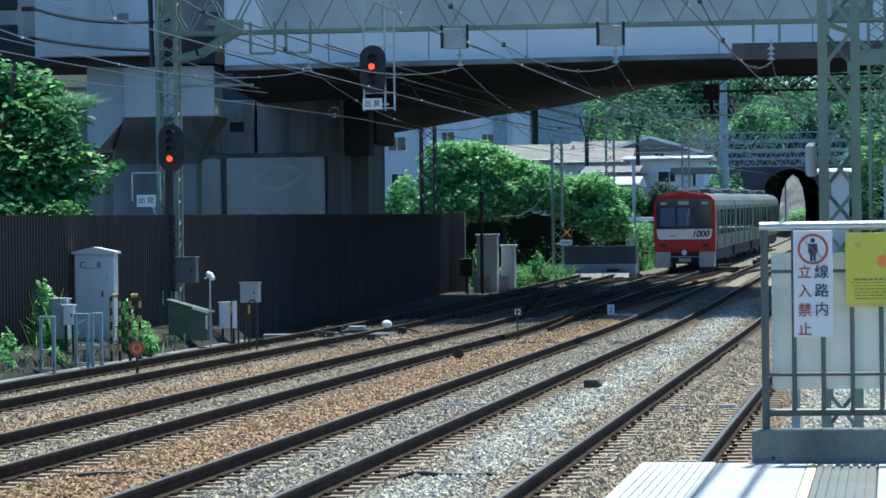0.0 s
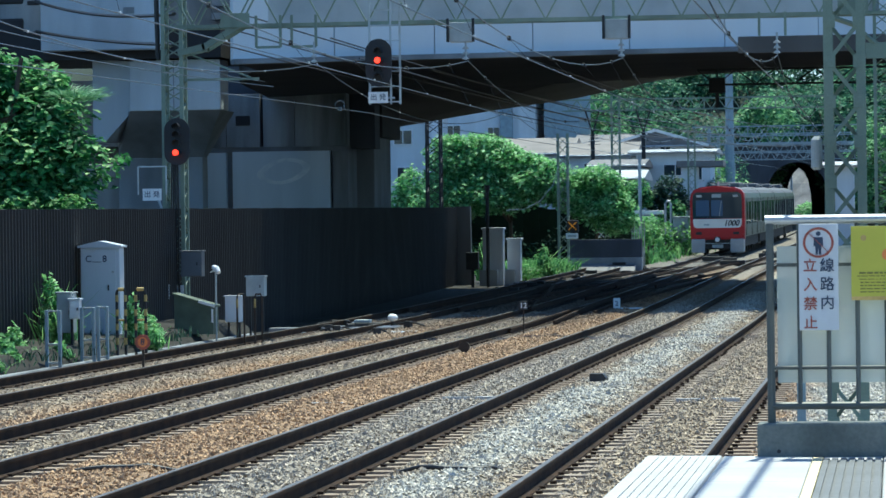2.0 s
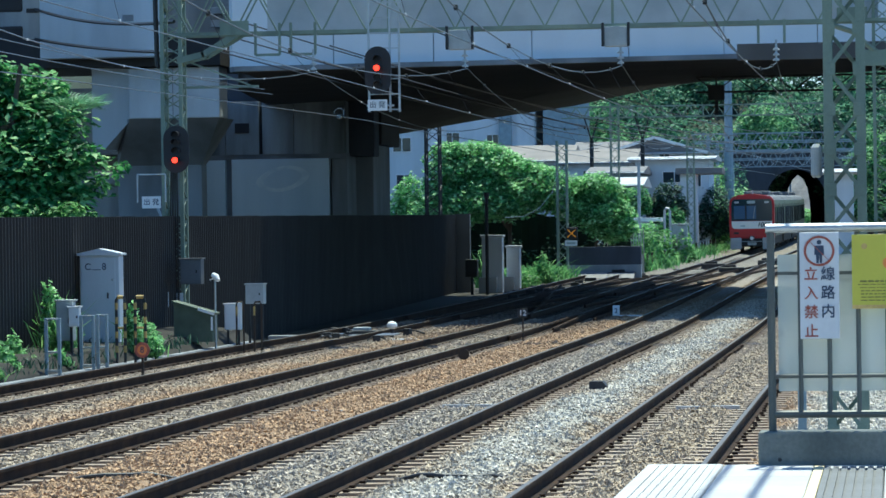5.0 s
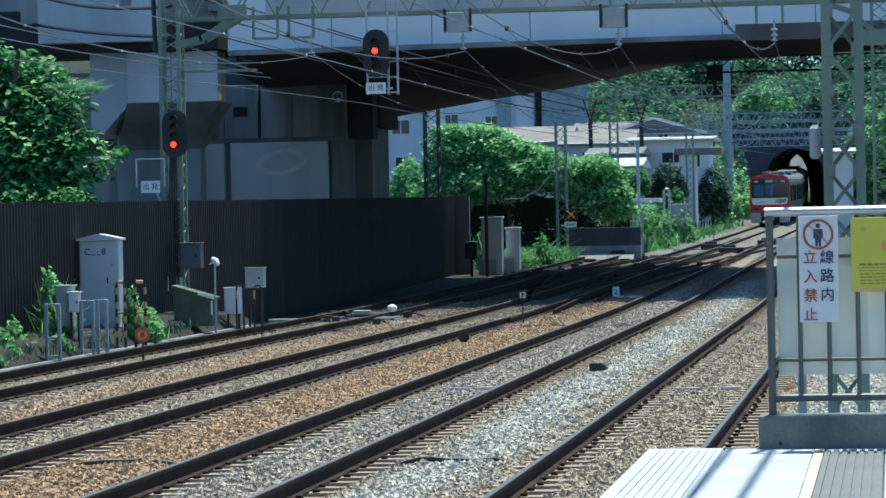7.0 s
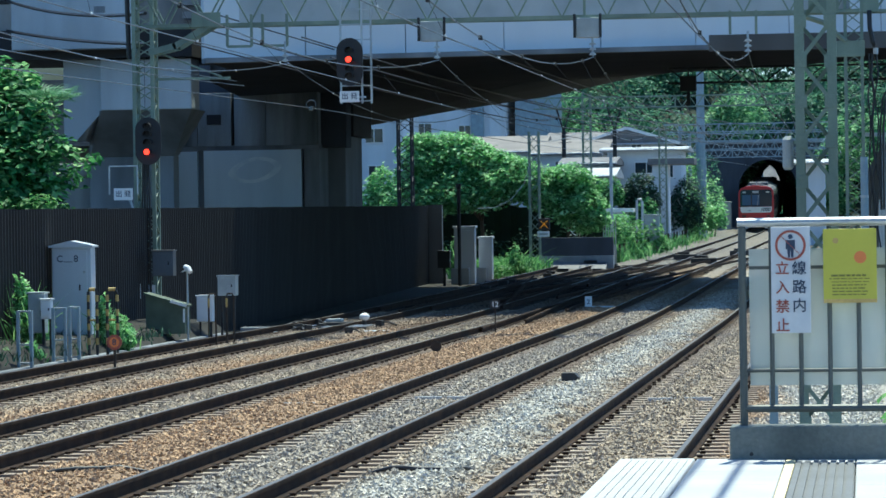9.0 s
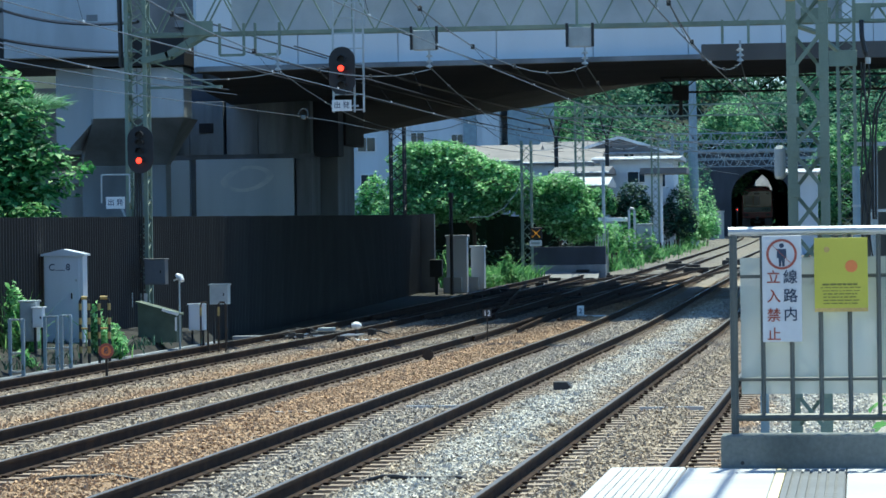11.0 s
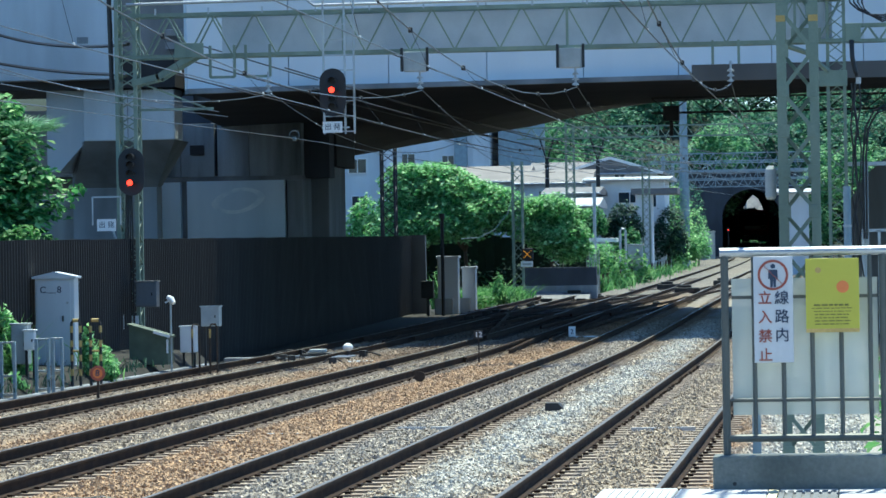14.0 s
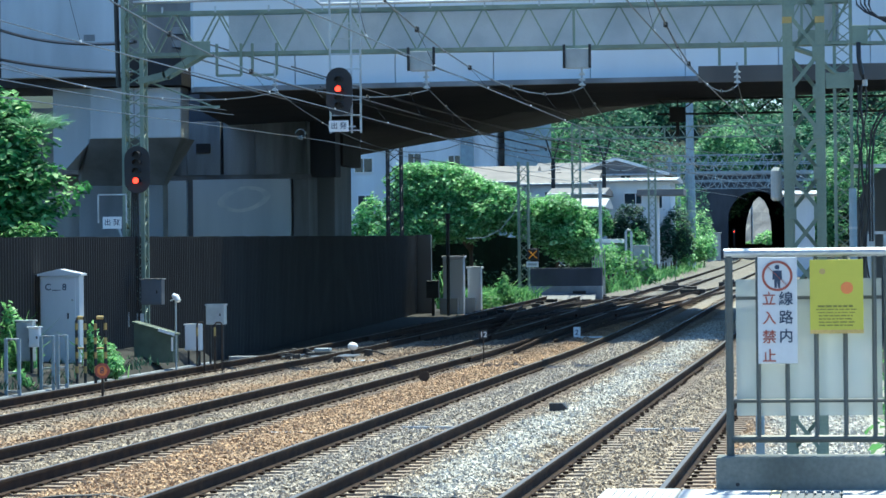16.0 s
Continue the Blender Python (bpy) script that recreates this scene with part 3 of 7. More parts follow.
# ---- platform ----
def platform():
    top = 1.08
    root = thing("platform", (0, 0, 0), "white-paved station platform end with grooved edge slabs", "platform", kind="structure")
    part("platform_body", box(bmesh.new(), -1.22, 7, -30, 17.9, -0.45, top - 0.06), "concrete", root)
    # coping slabs along the edge
    for k in range(24):
        y1 = 18.0 - k * 0.9
        bm = soft_box(-1.34, -0.93, y1 - 0.898, y1, top - 0.1, top, 0.012)
        part("edge_slab", bm, "platform", root)
        if y1 > 6:
            g = bmesh.new()
            for i in range(8):
                gx = -1.29 + 0.043 * i
                box(g, gx, gx + 0.028, y1 - 0.9, y1 - (0.16 if k == 0 else 0.0), top - 0.004, top + 0.006)
            part("groove_strip", g, "platform", root)
        part("paving_slab", soft_box(-0.925, -0.445, y1 - 0.898, y1, top - 0.1, top - 0.004, 0.008), "platform", root)
        part("paving_slab", soft_box(-0.385, -0.075, y1 - 0.898, y1 - (0.28 if k == 0 else 0), top - 0.1, top - 0.006, 0.008), "tactile", root)
        part("paving_slab", soft_box(-0.07, 0.30, y1 - 0.898, y1, top - 0.1, top - 0.006, 0.008), "platform", root)
        if k == 0:
            part("paving_slab", soft_box(-0.385, -0.075, y1 - 0.275, y1, top - 0.1, top - 0.006, 0.008), "platform", root)
    part("line_strip", box(bmesh.new(), -0.44, -0.39, -4, 17.86, top - 0.1, top - 0.002), "yellow_line", root)
    g = bmesh.new()
    for i in range(7):
        box(g, -0.383 + 0.045 * i, -0.383 + 0.045 * i + 0.030, 10, 17.72, top - 0.006, top + 0.004)
    part("tactile_strip", g, "tactile", root, "dark ribbed paving strip")
    part("paving", box(bmesh.new(), 0.305, 7, -30, 18.0, top - 0.1, top - 0.006), "platform", root)
    part("paving", box(bmesh.new(), -1.34, 0.3, -30, -3.7, top - 0.1, top - 0.006), "platform", root)


platform()


def end_fence():
    y, z0 = 18.05, 1.08
    root = thing("platform_fence", (0.034, 0, -0.010), "stainless tube fence with milky panels on a concrete kerb", "fence")
    part("kerb", soft_box(-0.775, 0.325, y - 0.12, y + 0.12, 0.6, 1.262, 0.012), "kerb", root, "stained concrete kerb")
    part("kerb", soft_box(0.332, 2.6, y - 0.15, y + 0.12, 0.6, 1.275, 0.012), "kerb", root, "stained concrete kerb")
    part("anchor_hole", disc(bmesh.new(), (-0.66, y - 0.124, 1.115), 0.011, 0.006, 12), "black", root)
    for x in (-0.70, 0.145, 1.0, 1.85):
        part("post", rod(bmesh.new(), [(x, y, 1.26), (x, y, 2.33)], 0.021, 12), "stainless", root)
    # brighter steel puts the sun's highlight into the rail's colour
    part("top_rail", rod(bmesh.new(), [(-0.725, y, 2.352), (0.16, y, 2.352), (1.87, y, 2.352)], 0.025, 12), "steel_galv", root, "top rail, brighter for its sunlit highlight")
    part("bottom_rail", rod(bmesh.new(), [(-0.70, y, 1.352), (1.85, y, 1.352)], 0.021, 10), "stainless", root)
    part("middle_rail", rod(bmesh.new(), [(-0.70, y, 1.556), (1.85, y, 1.556)], 0.010, 8), "stainless", root)
    for k in range(14):
        x = -0.70 + 0.155 * (k + 1)
        if abs(x - 0.145) < 0.06:
            continue
        part("baluster", rod(bmesh.new(), [(x, y, 1.355), (x, y, 2.34)], 0.0125, 8), "stainless", root)
    for x0, x1 in ((-0.665, 0.115), (0.18, 0.97)):
        p = part("panel", box(bmesh.new(), x0, x1, y + 0.03, y + 0.036, 1.475, 2.21), "acrylic", root, "milky translucent panel")
        p.visible_shadow = False
        part("panel_frame", box(bmesh.new(), x0, x1, y + 0.028, y + 0.045, 2.10, 2.118), "stainless", root)
    # second fence of pale steel behind
    back = thing("guard_rail", (0, 0, 0), "pale steel guard rail beyond the platform end", "railing")
    yb = 19.6
    part("kerb", soft_box(-0.72, 2.6, yb - 0.1, yb + 0.1, -0.4, 1.10, 0.01), "concrete", back)
    for x in (-0.55, 0.35, 1.25):
        part("post", box(bmesh.new(), x - 0.025, x + 0.025, yb - 0.02, yb + 0.02, 1.1, 1.6), "steel_blue", back)


end_fence()


# unseen roof and walls added behind the camera to cut sky light and reflections
def canopy():
    root = thing("unseen_canopy", (0, 0, 0), "unseen grey canopy added behind the camera to block sky light", "canopy", kind="structure")
    part("canopy_roof", box(bmesh.new(), -1.2, 7.5, -45, 1.5, 4.6, 4.85), "concrete", root)
    part("fascia", box(bmesh.new(), -1.25, 7.5, 1.5, 1.6, 4.3, 4.9), "box_grey", root)
    for k in range(5):
        part("column", box(bmesh.new(), 2.6, 2.85, -2 - 9 * k, -1.75 - 9 * k, 1.08, 4.6), "steel_green", root)
    part("back_wall", box(bmesh.new(), 7.2, 7.5, -45, 1.0, 1.08, 4.6), "concrete", root)
    part("end_wall", box(bmesh.new(), -1.2, 7.2, -45.3, -45, 1.0, 4.6), "concrete", root)


canopy()


def sign_plates():
    y = 18.0
    s = thing("warning_sign", (-0.405, y, 2.033), "white no-entry sign with a crossed-out figure and red and navy writing", "sign")
    part("plate", soft_box(-0.105, 0.105, -0.004, 0.004, -0.285, 0.285, 0.002, 1), "enamel_grey", s)
    ring = bmesh.new()
    n = 40
    for k in range(n):
        a, b = k * math.tau / n, (k + 1) * math.tau / n
        o = [(r * math.cos(c), 0.185 + r * math.sin(c)) for r, c in ((0.082, a), (0.082, b), (0.069, b), (0.069, a))]
        prism(ring, o, "y", -0.008, -0.004)
    part("ring", ring, "sign_red", s)
    fig = bmesh.new()
    disc(fig, (0.0, -0.0065, 0.232), 0.013, 0.002, 16)
    prism(fig, [(-0.024, 0.214), (0.024, 0.214), (0.026, 0.165), (0.017, 0.165), (0.015, 0.120), (0.003, 0.120), (0.0, 0.16), (-0.003, 0.120), (-0.015, 0.120), (-0.017, 0.165), (-0.026, 0.165)], "y", -0.0065, -0.0045)
    part("pictogram", fig, "sign_blue", s)
    part("slash", bar(bmesh.new(), (-0.052, -0.0075, 0.237), (0.052, -0.0075, 0.133), 0.014, 0.003), "sign_red", s)
    for ch, k in zip("線路内", range(3)):
        lettering(ch, 0.078, (0.045, -0.006, 0.058 - 0.100 * k), "sign_blue", s)
    for ch, k in zip("立入禁止", range(4)):
        lettering(ch, 0.076, (-0.045, -0.006, 0.058 - 0.102 * k), "sign_red", s)
    p = thing("poster", (-0.090, y, 2.105), "yellow-green poster with an orange spot and small print", "poster")
    part("sheet", soft_box(-0.142, 0.142, -0.003, 0.003, -0.198, 0.198, 0.001, 1), "sign_yellow", p)
    part("spot", disc(bmesh.new(), (0.055, -0.005, 0.045), 0.033, 0.002, 24), "orange", p)
    part("mark", disc(bmesh.new(), (-0.075, -0.005, 0.135), 0.016, 0.002, 18), "hazard_yellow", p)
    bars = bmesh.new()
    for k, (w, h) in enumerate(((0.2, 0.010), (0.22, 0.005), (0.2, 0.004), (0.19, 0.006), (0.19, 0.006), (0.19, 0.006), (0.19, 0.006))):
        z = -0.052 - 0.017 * k
        random.seed(k)
        x = -w / 2
        while x < w / 2 - 0.01:
            l = random.uniform(0.01, 0.04)
            box(bars, x, min(x + l, w / 2), -0.005, -0.003, z - h / 2, z + h / 2)
            x += l + 0.006
    part("print_bar", bars, "print_olive", p)
    part("border_strip", box(bmesh.new(), -0.142, 0.142, -0.0042, -0.003, -0.198, -0.178), "hazard_yellow", p)


sign_plates()


# ---- masts and gantries ----
def lattice_mast(at, w, height, label, leg=0.07, brace=0.035, pitch=None, material="steel_green", group="", near=False):
    root = thing("lattice_mast", at, label, "mast", group)
    pitch = pitch or w * 1.5
    h = w / 2
    for sx in (-1, 1):
        for sy in (-1, 1):
            part("leg", bar(bmesh.new(), (sx * h, sy * h, -0.6), (sx * h, sy * h, height), leg), material, root)
    n = int(height / pitch)
    for side in range(4):
        bm = bmesh.new()
        for k in range(n):
            z0, z1 = k * pitch, (k + 1) * pitch
            for a, b in ((-h, h), (h, -h)):
                o = h + (0.004 if a < 0 else -0.004)
                p, q = {0: ((a, -o), (b, -o)), 1: ((a, o), (b, o)), 2: ((-o, a), (-o, b)), 3: ((o, a), (o, b))}[side]
                bar(bm, (*p, z0), (*q, z1), brace, brace * 0.6)
        if not near:
            part("bracing", bm, material, root)
            continue
        bm.free()
        for k in range(n):
            z0, z1 = k * pitch, (k + 1) * pitch
            for a, b in (((-h, h), (h, -h))[(k + side) % 2],):
                o = h + 0.004
                p, q = {0: ((a, -o), (b, -o)), 1: ((a, o), (b, o)), 2: ((-o, a), (-o, b)), 3: ((o, a), (o, b))}[side]
                part("brace", bar(bmesh.new(), (*p, z0), (*q, z1), brace, brace * 0.6), material, root)
    return root


def gantry(y, x0, x1, z0, depth, label, panel=1.06, material="steel_green", wide=0.55, chord=0.085, near=False):
    root = thing("gantry_beam", (0, y, z0), label, "gantry")
    for s in (-1, 1):
        for z in (0, depth):
            part("chord", bar(bmesh.new(), (x0, s * wide / 2, z), (x1, s * wide / 2, z), chord), material, root)
        bm = bmesh.new()
        n = round((x1 - x0) / panel)
        for k in range(n):
            xa, xb = x0 + (x1 - x0) * k / n, x0 + (x1 - x0) * (k + 1) / n
            xm = (xa + xb) / 2
            if near:
                part("web_member", bar(bmesh.new(), (xa, s * wide / 2, depth), (xm, s * wide / 2, 0), 0.05, 0.035), material, root)
                part("web_member", bar(bmesh.new(), (xm, s * wide / 2, 0), (xb, s * wide / 2, depth), 0.05, 0.035), material, root)
                if k % 5 == 4:
                    part("web_post", bar(bmesh.new(), (xb, s * wide / 2, 0), (xb, s * wide / 2, depth), 0.06), material, root)
                continue
            bar(bm, (xa, s * wide / 2, depth), (xm, s * wide / 2, 0), 0.05, 0.035)
            bar(bm, (xm, s * wide / 2, 0), (xb, s * wide / 2, depth), 0.05, 0.035)
            if k % 5 == 4:
                bar(bm, (xb, s * wide / 2, 0), (xb, s * wide / 2, depth), 0.06)
        if near:
            bm.free()
        else:
            part("web", bm, material, root)
    bm = bmesh.new()
    n = round((x1 - x0) / panel)
    for k in range(n + 1):
        x = x0 + (x1 - x0) * k / n
        for z in (0, depth):
            bar(bm, (x, -wide / 2, z), (x, wide / 2, z), 0.045)
    part("tie", bm, material, root)
    return root


GY = 78.0
main = gantry(GY, -17.0, -0.1, 7.2, 0.98, "pale green lattice gantry beam spanning the four tracks", near=True)
for s in (-1, 1):
    part("knee_brace", bar(bar(bmesh.new(), (-16.8, s * 0.27, -0.62), (-16.15, s * 0.27, -0.47), 0.05, 0.15), (-16.2, s * 0.27, -0.50), (-15.3, s * 0.27, 0.02), 0.05, 0.15), "steel_green", main)
    part("knee_brace", rod(bmesh.new(), [(-0.4, s * 0.27, -0.7), (-0.9, s * 0.27, -0.25), (-1.6, s * 0.27, 0.0)], 0.055, 6), "steel_green", main)
part("gusset", soft_box(-15.75, -15.05, -0.33, -0.315, -0.04, 0.30, 0.004, 1), "steel_green", main)
part("gusset", soft_box(-1.25, -0.55, -0.33, -0.315, -0.04, 0.30, 0.004, 1), "steel_green", main)
part("screen", box(bmesh.new(), -14.7, -0.3, 0.20, 0.22, 0.05, 0.93), "mesh_screen", main, "grey-blue gangway screen inside the beam")
part("conduit", rod(bmesh.new(), [(-16.9, -0.3, 1.25), (-12.6, -0.3, 1.28), (-12.4, -0.3, 1.12), (-0.2, -0.3, 1.14)], 0.035, 8), "steel_galv", main, "pale conduit pipe along the beam")
for k in range(13):
    x = -16.2 + 1.28 * k
    part("conduit_stay", bar(bmesh.new(), (x, -0.3, 0.98), (x, -0.3, 1.13), 0.04), "steel_galv", main)
lattice_mast((-16.95, GY, -0.3), 0.44, 9.6, "pale green lattice gantry mast beside the equipment cabinets", 0.085, 0.045, 0.26, near=True)
loom = thing("cable_loom", (-16.9, GY - 0.33, 0.0), "black cables and grey conduit down the gantry mast", "cables")
for k in range(4):
    part("cable", rod(bmesh.new(), [(-0.14 + 0.075 * k, 0, -0.2), (-0.16 + 0.08 * k, -0.02, 1.4), (-0.10 + 0.06 * k, 0, 2.8), (-0.05 + 0.04 * k, -0.02, 4.2)], 0.018 + 0.006 * (k % 2), 6), "cable", loom)
part("conduit", rod(bmesh.new(), [(-0.22, 0, -0.2), (-0.22, 0, 2.6), (-0.42, 0.1, 3.1)], 0.035, 8), "steel_galv", loom)
riser = thing("cable_riser", (-17.32, GY - 0.1, 6.45), "thick black cable riser strapped to the gantry mast", "cable")
part("pipe", rod(bmesh.new(), [(0.02, 0, 0), (0, 0, 0.15), (-0.05, 0, 2.6)], 0.06, 10), "cable", riser)
for z in (0.4, 1.2, 2.0):
    part("strap", bar(bmesh.new(), (-0.05, 0, z), (0.22, 0, z), 0.05), "steel_galv", riser)
lattice_mast((-0.225, GY, -0.3), 0.38, 9.4, "pale green lattice gantry mast with cables", 0.075, 0.04, 0.30, near=True)
tall = lattice_mast((-0.525, 37.0, -0.3), 0.355, 7.4, "large pale green lattice mast beyond the platform end", 0.10, 0.07, 0.44, near=True)
for sx in (-1, 1):
    part("tag", soft_box(sx * 0.1775 - 0.052, sx * 0.1775 + 0.052, -0.235, -0.227, 5.16, 5.23, 0.002, 1), "hazard_yellow", tall, "yellow paint band")
for k in range(16):
    for sx in (-1, 1):
        part("gusset", soft_box(sx * 0.15 - 0.055, sx * 0.15 + 0.055, -0.234, -0.228, 0.44 * k - 0.07, 0.44 * k + 0.07, 0.002, 1), "steel_green", tall)

# ---- walls at the side of the line ----
def ribbed_wall():
    root = thing("side_wall", (0, 0, 0), "dark ribbed metal sheet wall along the railway", "wall", kind="structure")
    (xa, ya), (xb, yb) = (-16.35, 48.0), (-18.1, 138.0)
    for seg, (t0, t1) in enumerate(((0, 0.33), (0.33, 0.66), (0.66, 1.0))):
        bm = bmesh.new()
        lo, hi, out = [], [], []
        steps = 120
        for k in range(steps * 4 + 1):
            t = t0 + (t1 - t0) * k / (steps * 4)
            x, y = xa + (xb - xa) * t, ya + (yb - ya) * t
            d = 0.045 if k % 4 in (1, 2) else 0.0
            top = 2.73 + 0.52 * t + 0.006 * math.sin(k // 24 * 2.1)
            lo.append(bm.verts.new((x + d, y, grade(y) - 0.6)))
            hi.append(bm.verts.new((x + d, y, top)))
            out.append(bm.verts.new((x - 0.12, y, top)))
        for k in range(len(lo) - 1):
            bm.faces.new((lo[k], lo[k + 1], hi[k + 1], hi[k]))
            bm.faces.new((hi[k], hi[k + 1], out[k + 1], out[k]))
        part("wall_sheet", bm, "wall_sheet", root)
    # return panel lighter than the wall: light on it is put into the colour
    p = part("lit_end_panel", box(bmesh.new(), -18.15, -17.5, 138.0, 138.3, 0.0, 3.28), "wall_end", root)


ribbed_wall()


# ---- overpass ----
def overpass():
    root = thing("overpass", (0, 0, 0), "blue-white steel girder road bridge over the tracks", "bridge", kind="structure")
    near = [(-18.3, 92.0, 7.04), (14.0, 106.0, 7.95)]
    (xa, ya, za), (xb, yb, zb) = near
    N = 12
    for k in range(N):
        t0, t1 = k / N, (k + 1) / N - 0.0008
        p = [(xa + (xb - xa) * t, ya + (yb - ya) * t, za + (zb - za) * t) for t in (t0, t1)]
        bm = bmesh.new()
        v = []
        for x, y, z in p:
            v.append([bm.verts.new(q) for q in ((x, y, z + 0.10), (x, y, z + 4.2), (x - 0.15, y + 0.35, z + 4.2), (x - 0.15, y + 0.35, z + 0.10))])
        for i in range(4):
            bm.faces.new((v[0][i], v[0][(i + 1) % 4], v[1][(i + 1) % 4], v[1][i]))
        bm.faces.new(v[0][::-1])
        bm.faces.new(v[1])
        part("girder_panel", bm, "girder", root)
    bm = bmesh.new()
    bar(bm, (xa, ya - 0.1, za + 0.05), (xb, yb - 0.1, zb + 0.05), 0.5, 0.14)
    part("bottom_flange", bm, "concrete_dark", root)
    # deck slab: wide at the ramp side
    far_edge = [(-20.9, 138.0, 6.55), (-16.3, 135.0, 7.1), (-12.8, 135.0, 7.55), (-9.6, 138.0, 8.35), (-2.8, 132.0, 8.85), (14.0, 128.0, 9.6)]
    lo = [(-18.3, 92.3, 7.05), (14.0, 106.3, 7.98)] + far_edge[::-1] + [(-24.0, 138.5, 6.6), (-22.6, 121.0, 7.15), (-20.9, 106.0, 7.12), (-20.2, 102.5, 7.1), (-18.6, 97.0, 7.08)]
    bm = bmesh.new()
    a = [bm.verts.new((x, y, z + 0.02)) for x, y, z in lo]
    b = [bm.verts.new((x, y, z + 1.6)) for x, y, z in lo]
    for ring in (a, b):
        m = bm.verts.new(sum((v.co for v in ring), Vector()) / len(ring))
        for i in range(len(ring)):
            bm.faces.new((ring[i], ring[(i + 1) % len(ring)], m))
    for i in range(len(lo)):
        bm.faces.new((a[i], a[(i + 1) % len(lo)], b[(i + 1) % len(lo)], b[i]))
    # deck coloured near-black for the shade beneath it
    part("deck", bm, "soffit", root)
    # lower service beam at the far side
    part("service_box", box(bmesh.new(), -4.4, 3.0, 96.2, 96.5, 7.28, 7.75), "beam_drab", root, "drab box panel on the girder")


overpass()


# ---- ramps, piers and abutment ----
def left_structures():
    ramp = thing("ramp_viaduct", (0, 0, 0), "pale concrete road ramp with solid parapet behind the trees", "viaduct", kind="structure")
    part("parapet", soft_box(-25.9, -22.1, 100.0, 100.5, 7.95, 13.5, 0.03), "concrete_pale", ramp)
    part("parapet", soft_box(-34.0, -26.0, 101.5, 102.0, 7.6, 13.5, 0.03), "concrete", ramp)
    for z0, z1 in ((8.47, 9.08), (9.52, 10.15)):
        # openings are flat dark boxes; the colour stands for their inner shade
        part("round_opening", soft_box(-28.0, -26.82, 101.44, 101.6, z0, z1, 0.07, 3), "soffit", ramp)
        part("slot", soft_box(-26.7, -26.3, 101.46, 101.6, z0 - 0.04, z0 + 0.10, 0.02), "soffit", ramp)
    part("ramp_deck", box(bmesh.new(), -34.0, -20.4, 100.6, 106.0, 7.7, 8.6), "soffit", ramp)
    part("panel_mark", box(bmesh.new(), -23.3, -22.95, 99.99, 100.1, 9.05, 9.25), "concrete", ramp)
    # recess coloured darker than the parapet for its shade
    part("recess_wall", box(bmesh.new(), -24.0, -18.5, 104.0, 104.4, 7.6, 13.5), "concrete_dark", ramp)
    for k in range(4):
        z = 8.2 + 0.42 * k
        part("louvre", soft_box(-21.3, -20.35, 103.6, 103.9, z, z + 0.22, 0.02), "concrete_dark", ramp)
    pier = thing("ramp_pier", (0, 0, 0), "grey concrete hammerhead pier under the ramp", "pier", kind="structure")
    part("pier_cap", soft_box(-23.36, -20.5, 100.95, 102.2, 6.1, 7.66, 0.03), "concrete_pale", pier)
    part("cap_seam", soft_box(-21.98, -21.95, 100.945, 100.96, 6.12, 7.64, 0.002, 1), "concrete_dark", pier)
    part("cap_wing", prism(bmesh.new(), [(-24.06, 7.7), (-23.37, 7.66), (-23.37, 6.1), (-24.2, 5.2), (-24.6, 5.2), (-24.6, 7.7)], "y", 101.3, 103.2), "concrete_pale", pier)
    # haunch drawn in from the cap down to the stem; darker than the cap for its shade
    bm = bmesh.new()
    top = [bm.verts.new(p) for p in ((-23.36, 101.0, 6.1), (-20.52, 101.0, 6.1), (-20.52, 103.2, 6.1), (-24.3, 103.2, 6.1))]
    low = [bm.verts.new(p) for p in ((-24.2, 103.0, 4.7), (-21.5, 103.0, 4.7), (-21.5, 103.6, 4.7), (-24.2, 103.6, 4.7))]
    bm.faces.new(low[::-1])
    bm.faces.new(top)
    for q in range(4):
        bm.faces.new((top[q], top[(q + 1) % 4], low[(q + 1) % 4], low[q]))
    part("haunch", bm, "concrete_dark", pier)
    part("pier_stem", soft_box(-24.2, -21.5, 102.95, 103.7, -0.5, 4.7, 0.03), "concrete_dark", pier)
    back = thing("warehouse", (0, 0, 0), "dim grey concrete building in the shade of the ramp", "building")
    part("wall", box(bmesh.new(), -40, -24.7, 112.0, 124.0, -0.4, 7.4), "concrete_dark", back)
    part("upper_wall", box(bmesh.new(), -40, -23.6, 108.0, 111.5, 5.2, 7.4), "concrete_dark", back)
    part("lower_wall", soft_box(-27.5, -23.3, 106.4, 107.4, -0.4, 4.6, 0.04), "concrete", back)
    part("ledge", box(bmesh.new(), -27.6, -23.25, 106.2, 106.5, 4.2, 4.4), "concrete", back)
    part("door", box(bmesh.new(), -25.7, -25.1, 111.9, 112.0, 5.3, 6.9), "concrete_pale", back)
    ab = thing("abutment", (0, 0, 0), "stained concrete bridge abutment with large flat panels", "abutment", kind="structure")
    part("abutment_wall", box(bmesh.new(), -24.7, -19.45, 118.6, 120.6, -0.4, 5.3), "concrete_dark", ab)
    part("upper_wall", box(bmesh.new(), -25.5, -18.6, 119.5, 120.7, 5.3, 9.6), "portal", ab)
    for x0, x1, z0, z1, k in ((-24.6, -23.85, 2.0, 5.2, "panel_white"), (-23.62, -20.05, 2.0, 5.22, "panel_white"), (-19.95, -19.4, 2.0, 5.2, "concrete")):
        part("panel", soft_box(x0, x1, 118.3, 118.6, z0, z1, 0.015), k, ab)
    # head wall over the panels: narrow courses with run-off stains and a drain opening
    for x0, x1 in ((-24.5, -23.86), (-23.84, -22.62), (-22.5, -21.36), (-21.34, -19.5)):
        part("head_wall", soft_box(x0, x1, 118.42, 119.4, 5.38, 7.3, 0.015), "pier_stain", ab)
